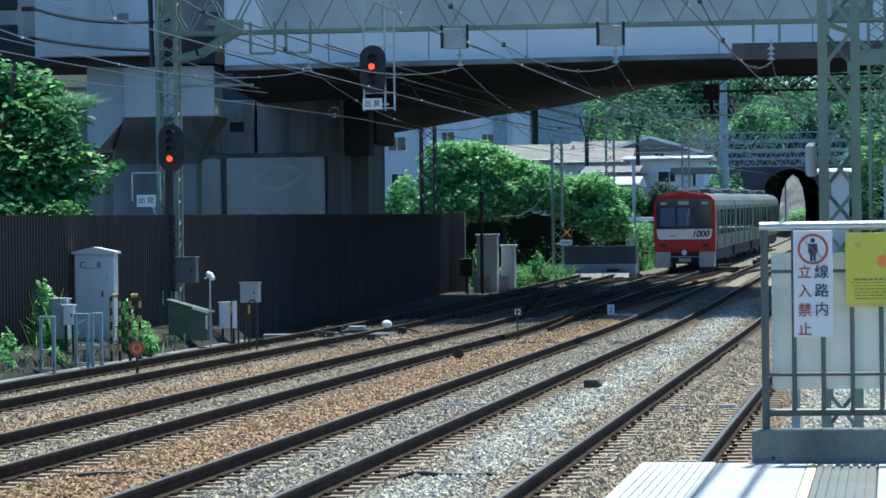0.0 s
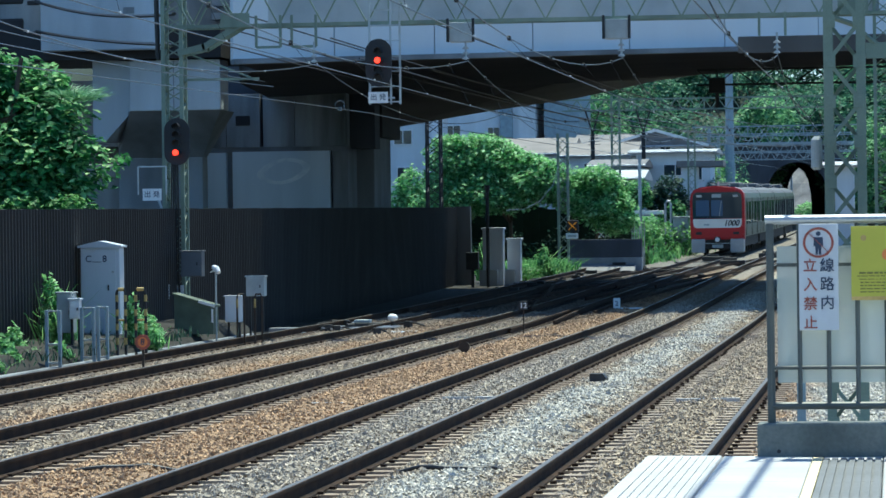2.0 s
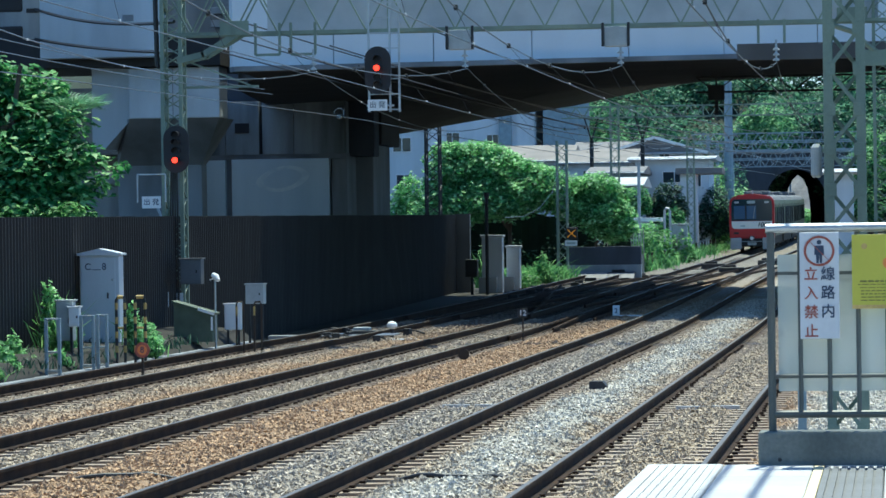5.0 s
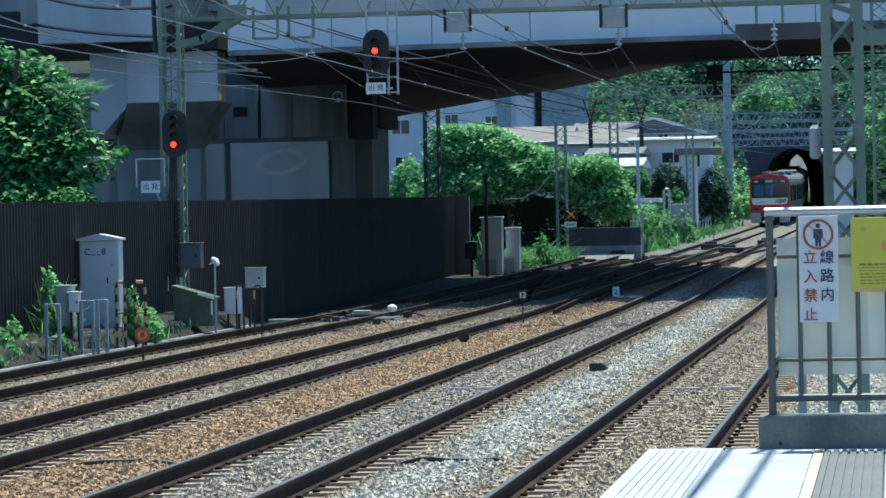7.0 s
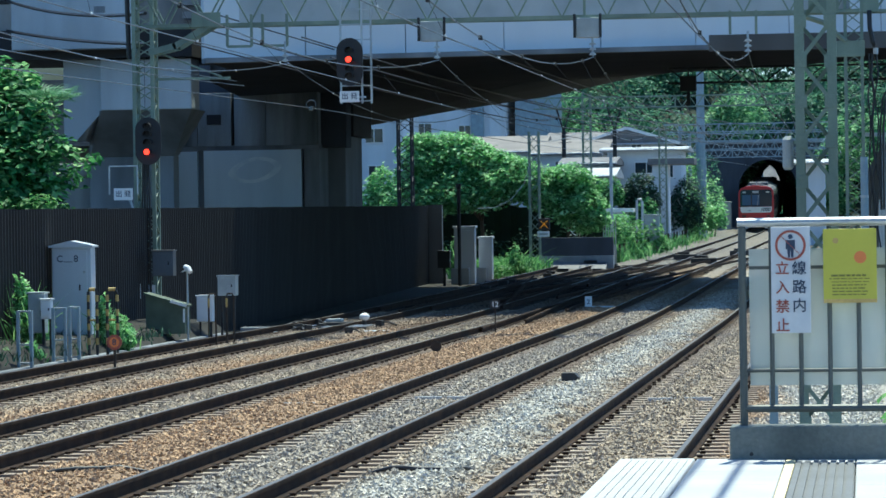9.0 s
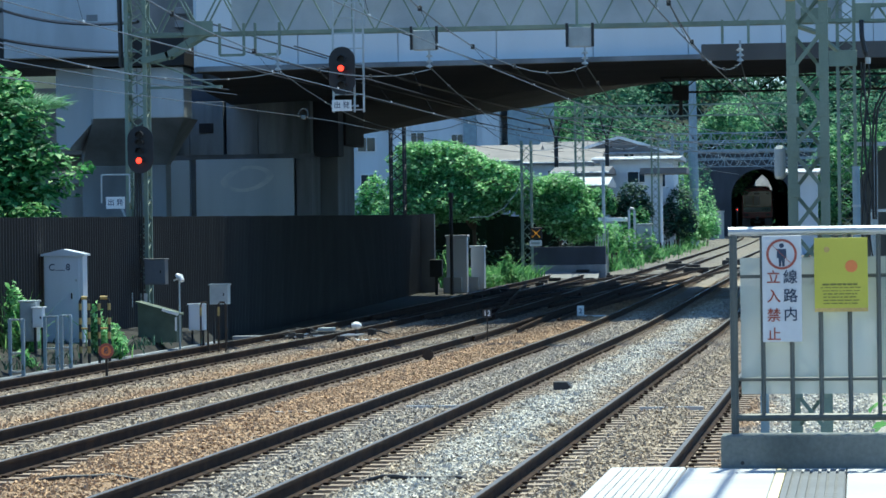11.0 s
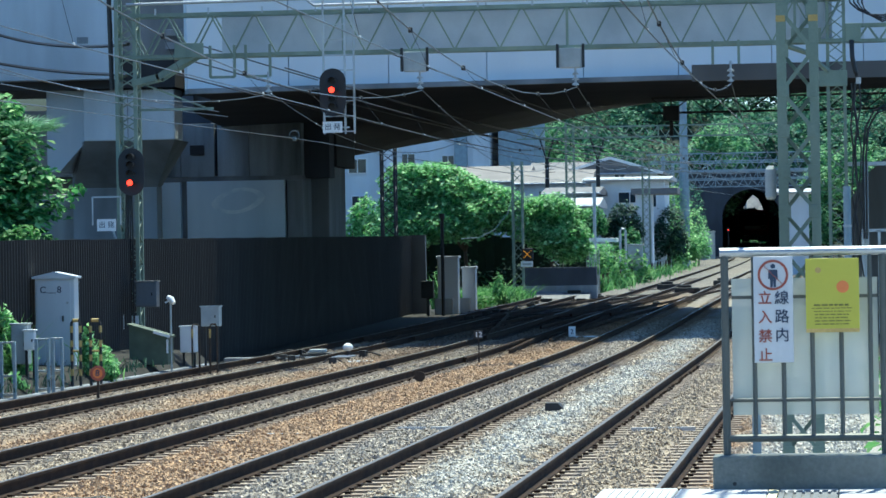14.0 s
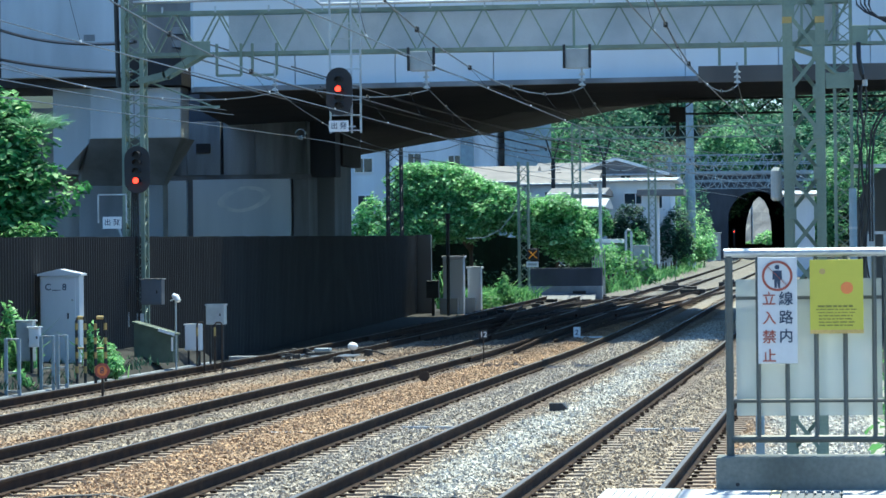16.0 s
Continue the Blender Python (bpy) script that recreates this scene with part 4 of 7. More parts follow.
    part("head_joint", box(bmesh.new(), -24.6, -19.45, 118.5, 119.3, 5.22, 5.4), "concrete_dark", ab)
    # flat dark box, coloured as the shade inside the opening
    part("drain", soft_box(-23.5, -22.98, 118.38, 118.5, 6.17, 6.52, 0.01), "soffit", ab)
    part("downpipe", rod(bmesh.new(), [(-24.95, 118.2, 1.5), (-24.95, 118.2, 5.2), (-24.7, 118.2, 5.6)], 0.07, 8), "steel_galv", ab)
    # lens-shaped remains of a mural, worn in patches
    o = bmesh.new()
    n = 44
    for q in range(n):
        ring = []
        for a, k in ((q, 1.0), (q + 1, 1.0), (q + 1, 0.72), (q, 0.72)):
            a = a * math.tau / n
            ring.append((-21.75 + 0.98 * k * math.cos(a), 4.5 + 0.46 * k * math.sin(a) * abs(math.sin(a)) ** 0.3 + 0.12 * math.cos(a)))
        prism(o, ring, "y", 118.296, 118.302)
    part("faded_mural", o, "faded_paint", ab)
    pp = thing("bridge_pier", (0, 0, 0), "dark streaked bridge pier at the wall", "pier", kind="structure")
    part("pier_stem", soft_box(-20.15, -18.86, 121.0, 125.0, -0.4, 7.0, 0.05), "concrete_dark", pp)
    # head coloured darker than its stem for the shade under the deck
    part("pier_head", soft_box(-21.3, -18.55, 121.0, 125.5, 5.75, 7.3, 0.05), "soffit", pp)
    cr = thing("pipe_truss", (0, 0, 0), "dark steel service truss below the bridge", "truss")
    bm = bmesh.new()
    for z in (7.05, 7.55):
        bar(bm, (-6.5, 112, z), (4, 112, z), 0.07)
    for k in range(16):
        bar(bm, (-6.5 + 0.65 * k, 112, 7.05 if k % 2 else 7.55), (-5.85 + 0.65 * k, 112, 7.55 if k % 2 else 7.05), 0.04)
    part("truss_frame", bm, "steel_dark", cr)
    jb = thing("junction_box", (-5.83, 112.0, 6.78), "black junction box hung below the bridge", "box")
    part("case", soft_box(-0.27, 0.27, -0.2, 0.2, 0.0, 0.5, 0.02), "black", jb)
    part("hanger", bar(bmesh.new(), (0, 0, 0.5), (0, 0, 0.8), 0.06), "black", jb)
    part("drop_bar", bar(bmesh.new(), (0, 0, -0.5), (0, 0, 0.0), 0.12), "black", jb)


left_structures()


# ---- bank with line-side equipment ----
bank = tagged(new("bank"), "low earth and concrete bank below the ribbed wall", "bank", kind="structure")
part("bank_soil", prism(bmesh.new(), [(-16.9, -0.5), (-16.9, 0.30), (-15.4, 0.22), (-15.02, -0.14), (-15.02, -0.5)], "y", 46, 78), "earth", bank)
for k in range(9):
    part("kerb_stone", soft_box(-15.05, -14.90, 50 + 3.0 * k, 52.97 + 3.0 * k, -0.45, -0.05, 0.02), "concrete_dark", bank)


def equipment():
    c = thing("relay_cabinet", (-16.165, 67.3, 0.24), "tall pale blue-grey relay cabinet with pitched roof", "cabinet")
    part("body", soft_box(-0.41, 0.41, -0.3, 0.1, 0.0, 1.80, 0.015), "cabinet", c)
    part("roof", prism(bmesh.new(), [(-0.46, 1.80), (0.46, 1.80), (0.46, 1.84), (0.0, 1.94), (-0.46, 1.84)], "y", -0.36, 0.16), "cabinet", c)
    part("plinth", soft_box(-0.46, 0.46, -0.34, 0.34, -0.3, 0.03, 0.01), "concrete", c)
    d = part("door", soft_box(-0.38, 0.33, -0.315, -0.30, 0.06, 1.74, 0.006), "cabinet", c)
    part("handle", soft_box(0.16, 0.19, -0.345, -0.315, 0.92, 1.04, 0.006), "black", d)
    part("lock", disc(bmesh.new(), (0.27, -0.33, 1.3), 0.025, 0.015, 12), "box_grey", d)
    lettering("C", 0.19, (-0.24, -0.318, 1.565), "sign_blue", c)
    lettering("8", 0.19, (0.10, -0.318, 1.565), "sign_blue", c)
    part("print_bar", box(bmesh.new(), -0.16, 0.03, -0.318, -0.315, 1.50, 1.515), "sign_blue", c)

    def kit(name, at, w, d, h, material, label, leg=0.0, group=""):
        r = thing(name, at, label, "equipment box", group)
        part("body", soft_box(-w / 2, w / 2, -d / 2, d / 2, leg, leg + h, 0.012), material, r)
        part("lid", soft_box(-w / 2 - 0.025, w / 2 + 0.025, -d / 2 - 0.025, d / 2 + 0.025, leg + h, leg + h + 0.03, 0.008), material, r)
        part("door", soft_box(-w / 2 + 0.03, w / 2 - 0.03, -d / 2 - 0.012, -d / 2, leg + 0.04, leg + h - 0.04, 0.004), material, r)
        part("latch", soft_box(w / 4, w / 4 + 0.03, -d / 2 - 0.03, -d / 2 - 0.012, leg + h * 0.45, leg + h * 0.58, 0.004), "black", r)
        if leg:
            for s in (-1, 1):
                part("leg", bar(bmesh.new(), (s * w * 0.35, 0, -0.3), (s * w * 0.35, 0, leg), 0.045), "steel_dark", r)
        return r
    kit("equipment_box", (-16.33, 76.9, 1.30), 0.50, 0.35, 0.58, "wall_end", "dark grey equipment box hung on the gantry mast")
    kit("equipment_box", (-15.62, 62.0, 0.1), 0.32, 0.3, 0.75, "box_grey", "small grey equipment box on legs", 0.35)
    kit("equipment_box", (-15.40, 61.8, 0.2), 0.2, 0.2, 0.36, "white", "small white junction box", 0.52)
    kit("equipment_box", (-15.0, 75.1, 0.15), 0.36, 0.3, 0.58, "white", "white instrument box beside the siding", 0.12)
    kit("equipment_box", (-14.55, 75.5, 0.15), 0.42, 0.35, 0.44, "box_grey", "grey box on a rusty stand", 0.70)
    # open guard frames of flat bar before the boxes
    for x, y, w, top in ((-14.99, 58.5, 0.24, 0.96), (-14.97, 61.0, 0.23, 0.95), (-14.73, 61.2, 0.17, 0.96)):
        g = thing("safety_barrier", (x, y, -0.1), "blue-grey flat-bar safety barrier before the equipment boxes", "barrier", "safety barriers")
        for s in (-1, 1):
            part("upright", soft_box(s * w / 2 - 0.028, s * w / 2 + 0.028, -0.04, 0.04, -0.3, top + 0.1, 0.006), "steel_blue", g)
        for z in (top + 0.07, top * 0.45, top * 0.1):
            part("cross_bar", soft_box(-w / 2, w / 2, -0.025, 0.025, z, z + 0.035, 0.005), "steel_galv", g)
    # sloping-lid bin
    b = thing("cable_bin", (-15.15, 72.0, 0.10), "dull green bin with a sloping pale-edged lid", "bin")
    part("body", prism(bmesh.new(), [(-0.5, 0.0), (0.36, 0.0), (0.36, 0.60), (-0.5, 0.86)], "y", -0.3, 0.3), "box_green", b)
    part("lid", prism(bmesh.new(), [(-0.54, 0.87), (0.40, 0.59), (0.40, 0.63), (-0.54, 0.91)], "y", -0.34, 0.34), "box_green", b)
    part("edge_strip", bar(bmesh.new(), (0.05, -0.345, 0.72), (0.41, -0.345, 0.61), 0.02, 0.06), "white", b)
    part("end_stay", box(bmesh.new(), 0.33, 0.37, -0.33, -0.31, 0.25, 0.55), "white", b)
    # floodlight on a post
    f = thing("floodlight", (-14.78, 72.0, 0.1), "small white floodlight on a thin post", "lamp")
    part("post", rod(bmesh.new(), [(0, 0, -0.3), (0, 0, 1.38)], 0.022, 8), "steel_galv", f)
    part("head", rod(bmesh.new(), [(-0.05, -0.02, 1.47), (0.03, -0.06, 1.42), (0.10, -0.12, 1.34)], [0.05, 0.075, 0.045], 10), "white", f)
    part("head_bracket", bar(bmesh.new(), (-0.12, 0, 1.35), (0.04, 0, 1.42), 0.03), "white", f)
    # striped hoops
    for x, w in ((-15.03, 0.17), (-14.64, 0.2)):
        h = thing("guard_hoop", (x, 64.0, 0.15), "bent tube guard hoop with worn yellow and black stripes", "barrier", "striped hoops")
        pts = [(-w / 2, 0, -0.3), (-w / 2, 0, 1.02), (-w / 2 + 0.03, 0, 1.08), (w / 2 - 0.03, 0, 1.08), (w / 2, 0, 1.02), (w / 2, 0, -0.3)]
        part("tube", rod(bmesh.new(), pts, 0.030, 8), "black", h)
        for z in (0.0, 0.28, 0.56, 0.84):
            for s in (-1, 1):
                part("stripe", rod(bmesh.new(), [(s * w / 2, 0, z), (s * w / 2, 0, z + 0.13)], 0.033, 8), "hazard_yellow", h)
        part("cross_bar", rod(bmesh.new(), [(-w / 2, 0, 0.48), (w / 2, 0, 0.48)], 0.02, 8), "hazard_yellow", h)
        part("top_stripe", rod(bmesh.new(), [(-w / 2 + 0.03, 0, 1.08), (w / 2 - 0.03, 0, 1.08)], 0.036, 8), "hazard_yellow", h)
    for x in (-14.35, -13.95):
        h = thing("guard_hoop", (x, 72.6, 0.15), "short rusty striped guard hoop beside the boxes", "barrier", "striped hoops")
        part("tube", rod(bmesh.new(), [(-0.08, 0, -0.3), (-0.08, 0, 0.74), (-0.05, 0, 0.8), (0.05, 0, 0.8), (0.08, 0, 0.74), (0.08, 0, -0.3)], 0.022, 8), "wood", h)
        part("stripe", rod(bmesh.new(), [(-0.08, 0, 0.5), (-0.08, 0, 0.7)], 0.025, 8), "hazard_yellow", h)
    # stop disc
    d = thing("marker_disc", (-13.05, 57.2, -0.2), "round red-rimmed speed marker on an iron post", "sign")
    part("post", bar(bmesh.new(), (0, 0, -0.2), (0, 0, 0.75), 0.04), "wood", d)
    part("disc", disc(bmesh.new(), (0, -0.03, 0.62), 0.135, 0.012, 28), "sign_red", d)
    part("face", disc(bmesh.new(), (0, -0.038, 0.62), 0.088, 0.008, 28), "orange", d)
    lettering("8", 0.15, (0, -0.042, 0.62), "sign_blue", d)


equipment()


def small_track_things():
    m = thing("point_machine", (-12.9, 82.5, -0.2), "low dark point machine with rods beside the siding", "point machine")
    part("case", soft_box(-0.6, 0.15, -0.25, 0.25, 0.0, 0.22, 0.03), "steel_dark", m)
    part("cover", soft_box(-0.5, -0.1, -0.2, 0.2, 0.22, 0.30, 0.02), "box_grey", m)
    for k in range(4):
        part("rod", rod(bmesh.new(), [(-1.6 + 0.2 * k, 0.3 - 0.35 * k, 0.10), (0.6, 0.25 - 0.3 * k, 0.12)], 0.025, 6), "steel_galv", m)
    bm = bmesh.new()
    bmesh.ops.create_uvsphere(bm, u_segments=18, v_segments=10, radius=0.13, matrix=Matrix.Translation((0.45, 0, 0.34)) @ Matrix.Diagonal((1, 1, 0.75, 1)))
    part("lamp_dome", bm, "white", m, "white dome lamp", True)
    part("lamp_stem", rod(bmesh.new(), [(0.45, 0, 0), (0.45, 0, 0.26)], 0.05, 8), "steel_dark", m)
    for k, (x, y) in enumerate(((-15.0, 78), (-14.6, 80), (-15.3, 83), (-14.2, 86), (-14.9, 88), (-13.9, 84))):
        r = thing("cable_cover", (x, y, -0.12), "pale concrete cable trough lid on the ground", "cover", "trough lids")
        part("lid", soft_box(-0.35, 0.35, -0.25, 0.25, -0.3, -0.02 + 0.02 * (k % 3), 0.02), "concrete_dark", r)
    # bent stretcher bars, chains and lock boxes around the point machine
    bits = random.Random(12)
    for k in range(14):
        x, y = bits.uniform(-14.6, -12.0), bits.uniform(78, 89)
        b = thing("stretcher_bar", (x, y, -0.12), "bent dark stretcher bar beside the siding rails", "bar", "stretcher bars", rz=bits.uniform(-25, 25))
        l, h = bits.uniform(0.2, 0.5), bits.uniform(0.03, 0.10)
        part("bar", rod(bmesh.new(), [(-l, 0, 0), (-l * 0.5, 0.05, h), (l * 0.5, -0.05, h), (l, 0, 0.02)], 0.022, 6), "steel_galv" if k % 4 == 0 else "steel_dark", b)
        if k % 2:
            part("clamp", soft_box(-0.09, 0.09, -0.08, 0.08, -0.05, h + 0.05, 0.02), "steel_dark", b)
    random.seed(31)
    for k in range(10):
        x, y = random.uniform(-15.2, -11.2), random.uniform(78, 96)
        if any(abs(x - c - q) < 0.25 for c in TRACKS for q in (-0.75, 0.75)):
            x += 0.5
        r = thing("rubble_slab", (x, y, -0.2), "broken pale concrete slab beside the siding", "rubble", "loose slabs", rz=random.uniform(-40, 40))
        part("slab", soft_box(-random.uniform(0.1, 0.35), 0.2, -0.12, 0.12, -0.1, random.uniform(0.03, 0.10), 0.02), "concrete_pale" if k % 3 else "steel_dark", r)
    p = thing("track_marker", (-8.72, 78.5, -0.2), "thin post with a small black number plate", "sign")
    part("post", bar(bmesh.new(), (0, 0, -0.1), (0, 0, 0.72), 0.03), "wood", p)
    part("plate", soft_box(-0.11, 0.11, -0.03, -0.015, 0.60, 0.80, 0.004), "black", p)
    lettering("12", 0.18, (0, -0.033, 0.70), "white", p)
    p = thing("track_marker", (-8.0, 96.5, -0.08), "small white number plate beside the track", "sign")
    part("plate", soft_box(-0.1, 0.1, -0.02, 0.02, 0.05, 0.36, 0.006), "white", p)
    part("base_bar", box(bmesh.new(), 0.0, 0.75, -0.02, 0.02, 0.04, 0.08), "white", p)
    lettering("2", 0.2, (0, -0.023, 0.2), "sign_blue", p)
    b = thing("impedance_box", (-4.70, 53.0, -0.16), "black cast box between the tracks", "box")
    part("case", prism(bmesh.new(), [(-0.13, 0.0), (0.14, 0.0), (0.14, 0.09), (0.08, 0.16), (-0.13, 0.16)], "y", -0.16, 0.16), "black", b)
    b = thing("target_disc", (-8.55, 66.2, -0.2), "low dark rusty target on a short stem", "marker")
    part("stem", bar(bmesh.new(), (0, 0, -0.1), (0, 0, 0.1), 0.03), "wood", b)
    part("disc", disc(bmesh.new(), (0, -0.01, 0.17), 0.11, 0.03, 14), "wood", b)
    # spare rails laid between the tracks
    for x0, y0, x1, y1 in ((-8.57, 84.0, -9.3, 118.0), (-8.99, 78.0, -9.0, 104.0), (-8.25, 92.0, -8.5, 120.0)):
        t = thing("spare_rail", (x0, y0, -0.02), "dark rusty spare rail lying between the tracks", "rail", "spare rails")
        bm = bmesh.new()
        for a, b in (((-0.07, 0.07), (-0.16, -0.14)), ((-0.012, 0.012), (-0.14, -0.04)), ((-0.034, 0.034), (-0.04, 0.0))):
            v = [bm.verts.new((u + (x1 - x0) * k, (y1 - y0) * k, w + grade(y0 + (y1 - y0) * k))) for k in (0, 1) for u, w in ((a[0], b[0]), (a[1], b[0]), (a[1], b[1]), (a[0], b[1]))]
            for q in ((3, 2, 1, 0), (4, 5, 6, 7), (0, 1, 5, 4), (1, 2, 6, 5), (2, 3, 7, 6), (3, 0, 4, 7)):
                bm.faces.new([v[i] for i in q])
        part("rail_bar", bm, "rail", t)
    # stakes of pale timber lying on the ballast
    for x, y, l, a in ((-8.01, 46.83, 0.48, 92), (-2.9, 47.3, 0.4, 88), (-2.4, 47.4, 0.4, 92), (-5.85, 48.2, 0.45, 90), (-6.35, 48.2, 0.4, 88)):
        s = thing("stake", (x, y, -0.15), "pale wooden stake lying on the ballast", "stake", "loose stakes", rz=a - 90)
        part("stick", soft_box(-l / 2, l / 2, -0.03, 0.03, -0.03, 0.035, 0.006), "platform", s)
    # switch blades and crossing rails where the lines join
    sw = thing("crossover", (0, 0, 0), "crossing rails and switch rods between the tracks", "railway switch", kind="structure")
    for xa, ya, xb, yb in ((-13.9, 95, -10.1, 150), (-12.4, 95, -8.7, 150), (-9.8, 118, -6.2, 175), (-8.4, 118, -4.8, 175), (-10.35, 95, -13.2, 133), (-11.0, 100, -9.0, 148), (-13.6, 100, -11.0, 140), (-8.2, 100, -6.6, 140), (-12.9, 92, -12.6, 128), (-9.6, 104, -7.6, 150)):
        n = 12
        pts = [(xa + (xb - xa) * i / n, ya + (yb - ya) * i / n, grade(ya + (yb - ya) * i / n) - 0.03) for i in range(n + 1)]
        bm = bmesh.new()
        for a, b in zip(pts, pts[1:]):
            bar(bm, a, b, 0.06, 0.10)
        part("crossing_rail", bm, "rail", sw)
    for k in range(5):
        y = 118 + 12 * k
        part("switch_rod", soft_box(-11.2 + 0.3 * (k % 3), -8.6, y, y + 0.14, grade(y) - 0.2, grade(y) - 0.11, 0.02), "steel_dark", sw)
    rods = random.Random(8)
    for k in range(26):
        x, y = rods.uniform(-13.6, -7.4), rods.uniform(112, 158)
        l, h = rods.uniform(0.2, 0.6), rods.uniform(0.0, 0.07)
        part("slide_chair", soft_box(x - l / 2, x + l / 2, y - 0.12, y + 0.12, grade(y) - 0.2, grade(y) - 0.06 + h, 0.02), "steel_dark", sw)
    for x, y in ((-12.2, 150), (-9.0, 168), (-7.6, 158), (-6.5, 176)):
        r = thing("point_machine", (x, y, grade(y) - 0.2), "dark point machine between the tracks", "point machine")
        part("case", soft_box(-0.6, 0.6, -0.3, 0.3, 0.0, 0.3, 0.04), "steel_dark", r)
        part("cover", soft_box(-0.4, 0.2, -0.2, 0.2, 0.3, 0.42, 0.03), "steel_dark", r)


small_track_things()


# ---- signals ----
def signal(at, lit, lamps, label, ladder):
    root = thing("railway_signal", at, label, "signal")
    o = [(0.31 * math.cos(a), (0.25 if math.sin(a) >= 0 else -0.25) + 0.31 * math.sin(a)) for a in [math.pi * k / 14 for k in range(15)] + [math.pi + math.pi * k / 14 for k in range(15)]]
    part("backboard", prism(bmesh.new(), o, "y", 0.0, 0.03), "black", root)
    part("case", soft_box(-0.16, 0.16, 0.03, 0.28, -0.48, 0.48, 0.02), "black", root)
    for k, z in enumerate(lamps):
        hood = bmesh.new()
        n = 12
        for i in range(n):
            a, b = math.radians(-20 + 220 * i / n), math.radians(-20 + 220 * (i + 1) / n)
            q = [(r * math.cos(c), z + r * math.sin(c)) for r, c in ((0.085, a), (0.085, b), (0.093, b), (0.093, a))]
            prism(hood, q, "y", -0.20, 0.0)
        part("hood", hood, "black", root)
        if k == lit:
            part("lens", disc(bmesh.new(), (0, -0.19, z), 0.07, 0.02, 20), "red_lamp", root, "lit red lens")
        else:
            part("lens", disc(bmesh.new(), (0, -0.03, z), 0.06, 0.02, 20), "steel_dark", root)
    part("bracket", soft_box(-0.05, 0.05, 0.25, 0.52, -0.1, 0.1, 0.01), "steel_dark", root)
    return root


signal((-16.77, 77.35, 4.48), 3, (0.34, 0.16, -0.04, -0.26), "black colour-light signal showing red on the mast", False)
mid = signal((-11.91, 77.2, 6.24), 1, (0.26, 0.05, -0.16, -0.34), "black colour-light signal showing red under the gantry", True)
for x in (-0.28, 0.22, 0.44):
    part("ladder_rail", bar(bmesh.new(), (x, 0.47, -0.96), (x, 0.47, 2.4), 0.045), "steel_galv", mid)
for k in range(10):
    part("rung", bar(bmesh.new(), (-0.28, 0.47, -0.9 + 0.36 * k), (0.44, 0.47, -0.9 + 0.36 * k), 0.03), "steel_galv", mid)


def name_plate(at, w, h, size, frame_up):
    p = thing("signal_plate", at, "white signal name plate with two dark characters", "sign", "signal name plates")
    part("plate", soft_box(-w / 2, w / 2, -0.02, 0.0, -h / 2, h / 2, 0.004), "white", p)
    lettering("出 発", size * 0.82, (0, -0.023, 0), "sign_blue", p, bold=0.006)
    if not frame_up:
        part("backing", bar(bmesh.new(), (0, 0.02, -h / 2), (0, 0.02, h / 2), 0.05), "steel_galv", p)
        part("hanger_bar", bar(bmesh.new(), (-0.3, 0.3, 0), (0.35, 0.3, 0), 0.04), "steel_galv", p)
        return
    bm = bmesh.new()
    for a, b in (((-w * 0.75, 0), (-w * 0.75, frame_up)), ((w * 0.75, 0), (w * 0.75, frame_up)), ((-w * 0.75, frame_up), (w * 0.75, frame_up))):
        bar(bm, (a[0], 0.02, a[1]), (b[0], 0.02, b[1]), 0.03)
    part("bracket", bm, "steel_galv", p)


name_plate((-17.28, 76.9, 3.23), 0.45, 0.28, 0.2, 0.66)
name_plate((-11.90, 77.05, 5.42), 0.46, 0.26, 0.2, 0)
r = thing("number_plate", (-17.0, 76.9, 0.95), "small white plate on the mast", "sign")
part("plate", soft_box(-0.13, 0.13, -0.15, -0.13, -0.17, 0.17, 0.004), "white", r)
part("print_bar", box(bmesh.new(), -0.05, 0.05, -0.156, -0.15, -0.1, 0.1), "box_grey", r)
part("tall_plate", soft_box(-0.05, 0.05, -0.15, -0.13, 0.4, 0.75, 0.004), "white", r)

# level crossing light on the small concrete stage
x_sig = thing("crossing_indicator", (-14.3, 149.0, 1.8), "black crossing indicator with a lit orange cross", "signal")
part("case", soft_box(-0.26, 0.26, 0.0, 0.15, 0.35, 0.88, 0.02), "black", x_sig)
part("lit_cross", bar(bar(bmesh.new(), (-0.18, -0.012, 0.44), (0.18, -0.012, 0.79), 0.06, 0.02), (0.18, -0.012, 0.44), (-0.18, -0.012, 0.79), 0.06, 0.02), "orange_lamp", x_sig)
part("plate", soft_box(-0.3, 0.25, -0.02, 0.0, 0.05, 0.3, 0.01), "white", x_sig)
part("print_bar", box(bmesh.new(), -0.22, 0.17, -0.024, -0.02, 0.13, 0.22), "box_grey", x_sig)
x2 = thing("crossing_board", (-13.05, 149.3, 1.8), "small pale cross board", "sign")
part("post", bar(bmesh.new(), (0, 0.03, -0.1), (0, 0.03, 0.15), 0.03), "steel_dark", x2)
part("cross", bar(bar(bmesh.new(), (-0.13, 0, 0.1), (0.13, 0, 0.34), 0.06, 0.02), (0.13, 0, 0.1), (-0.13, 0, 0.34), 0.06, 0.02), "concrete_pale", x2)


# ---- overhead line ----
def wire(points, r, material="copper", label="thin overhead contact wire above the track", group="overhead wires"):
    ob = part("overhead_wire", rod(bmesh.new(), points, r, 5), material)
    return tagged(ob, label, "wire", group)


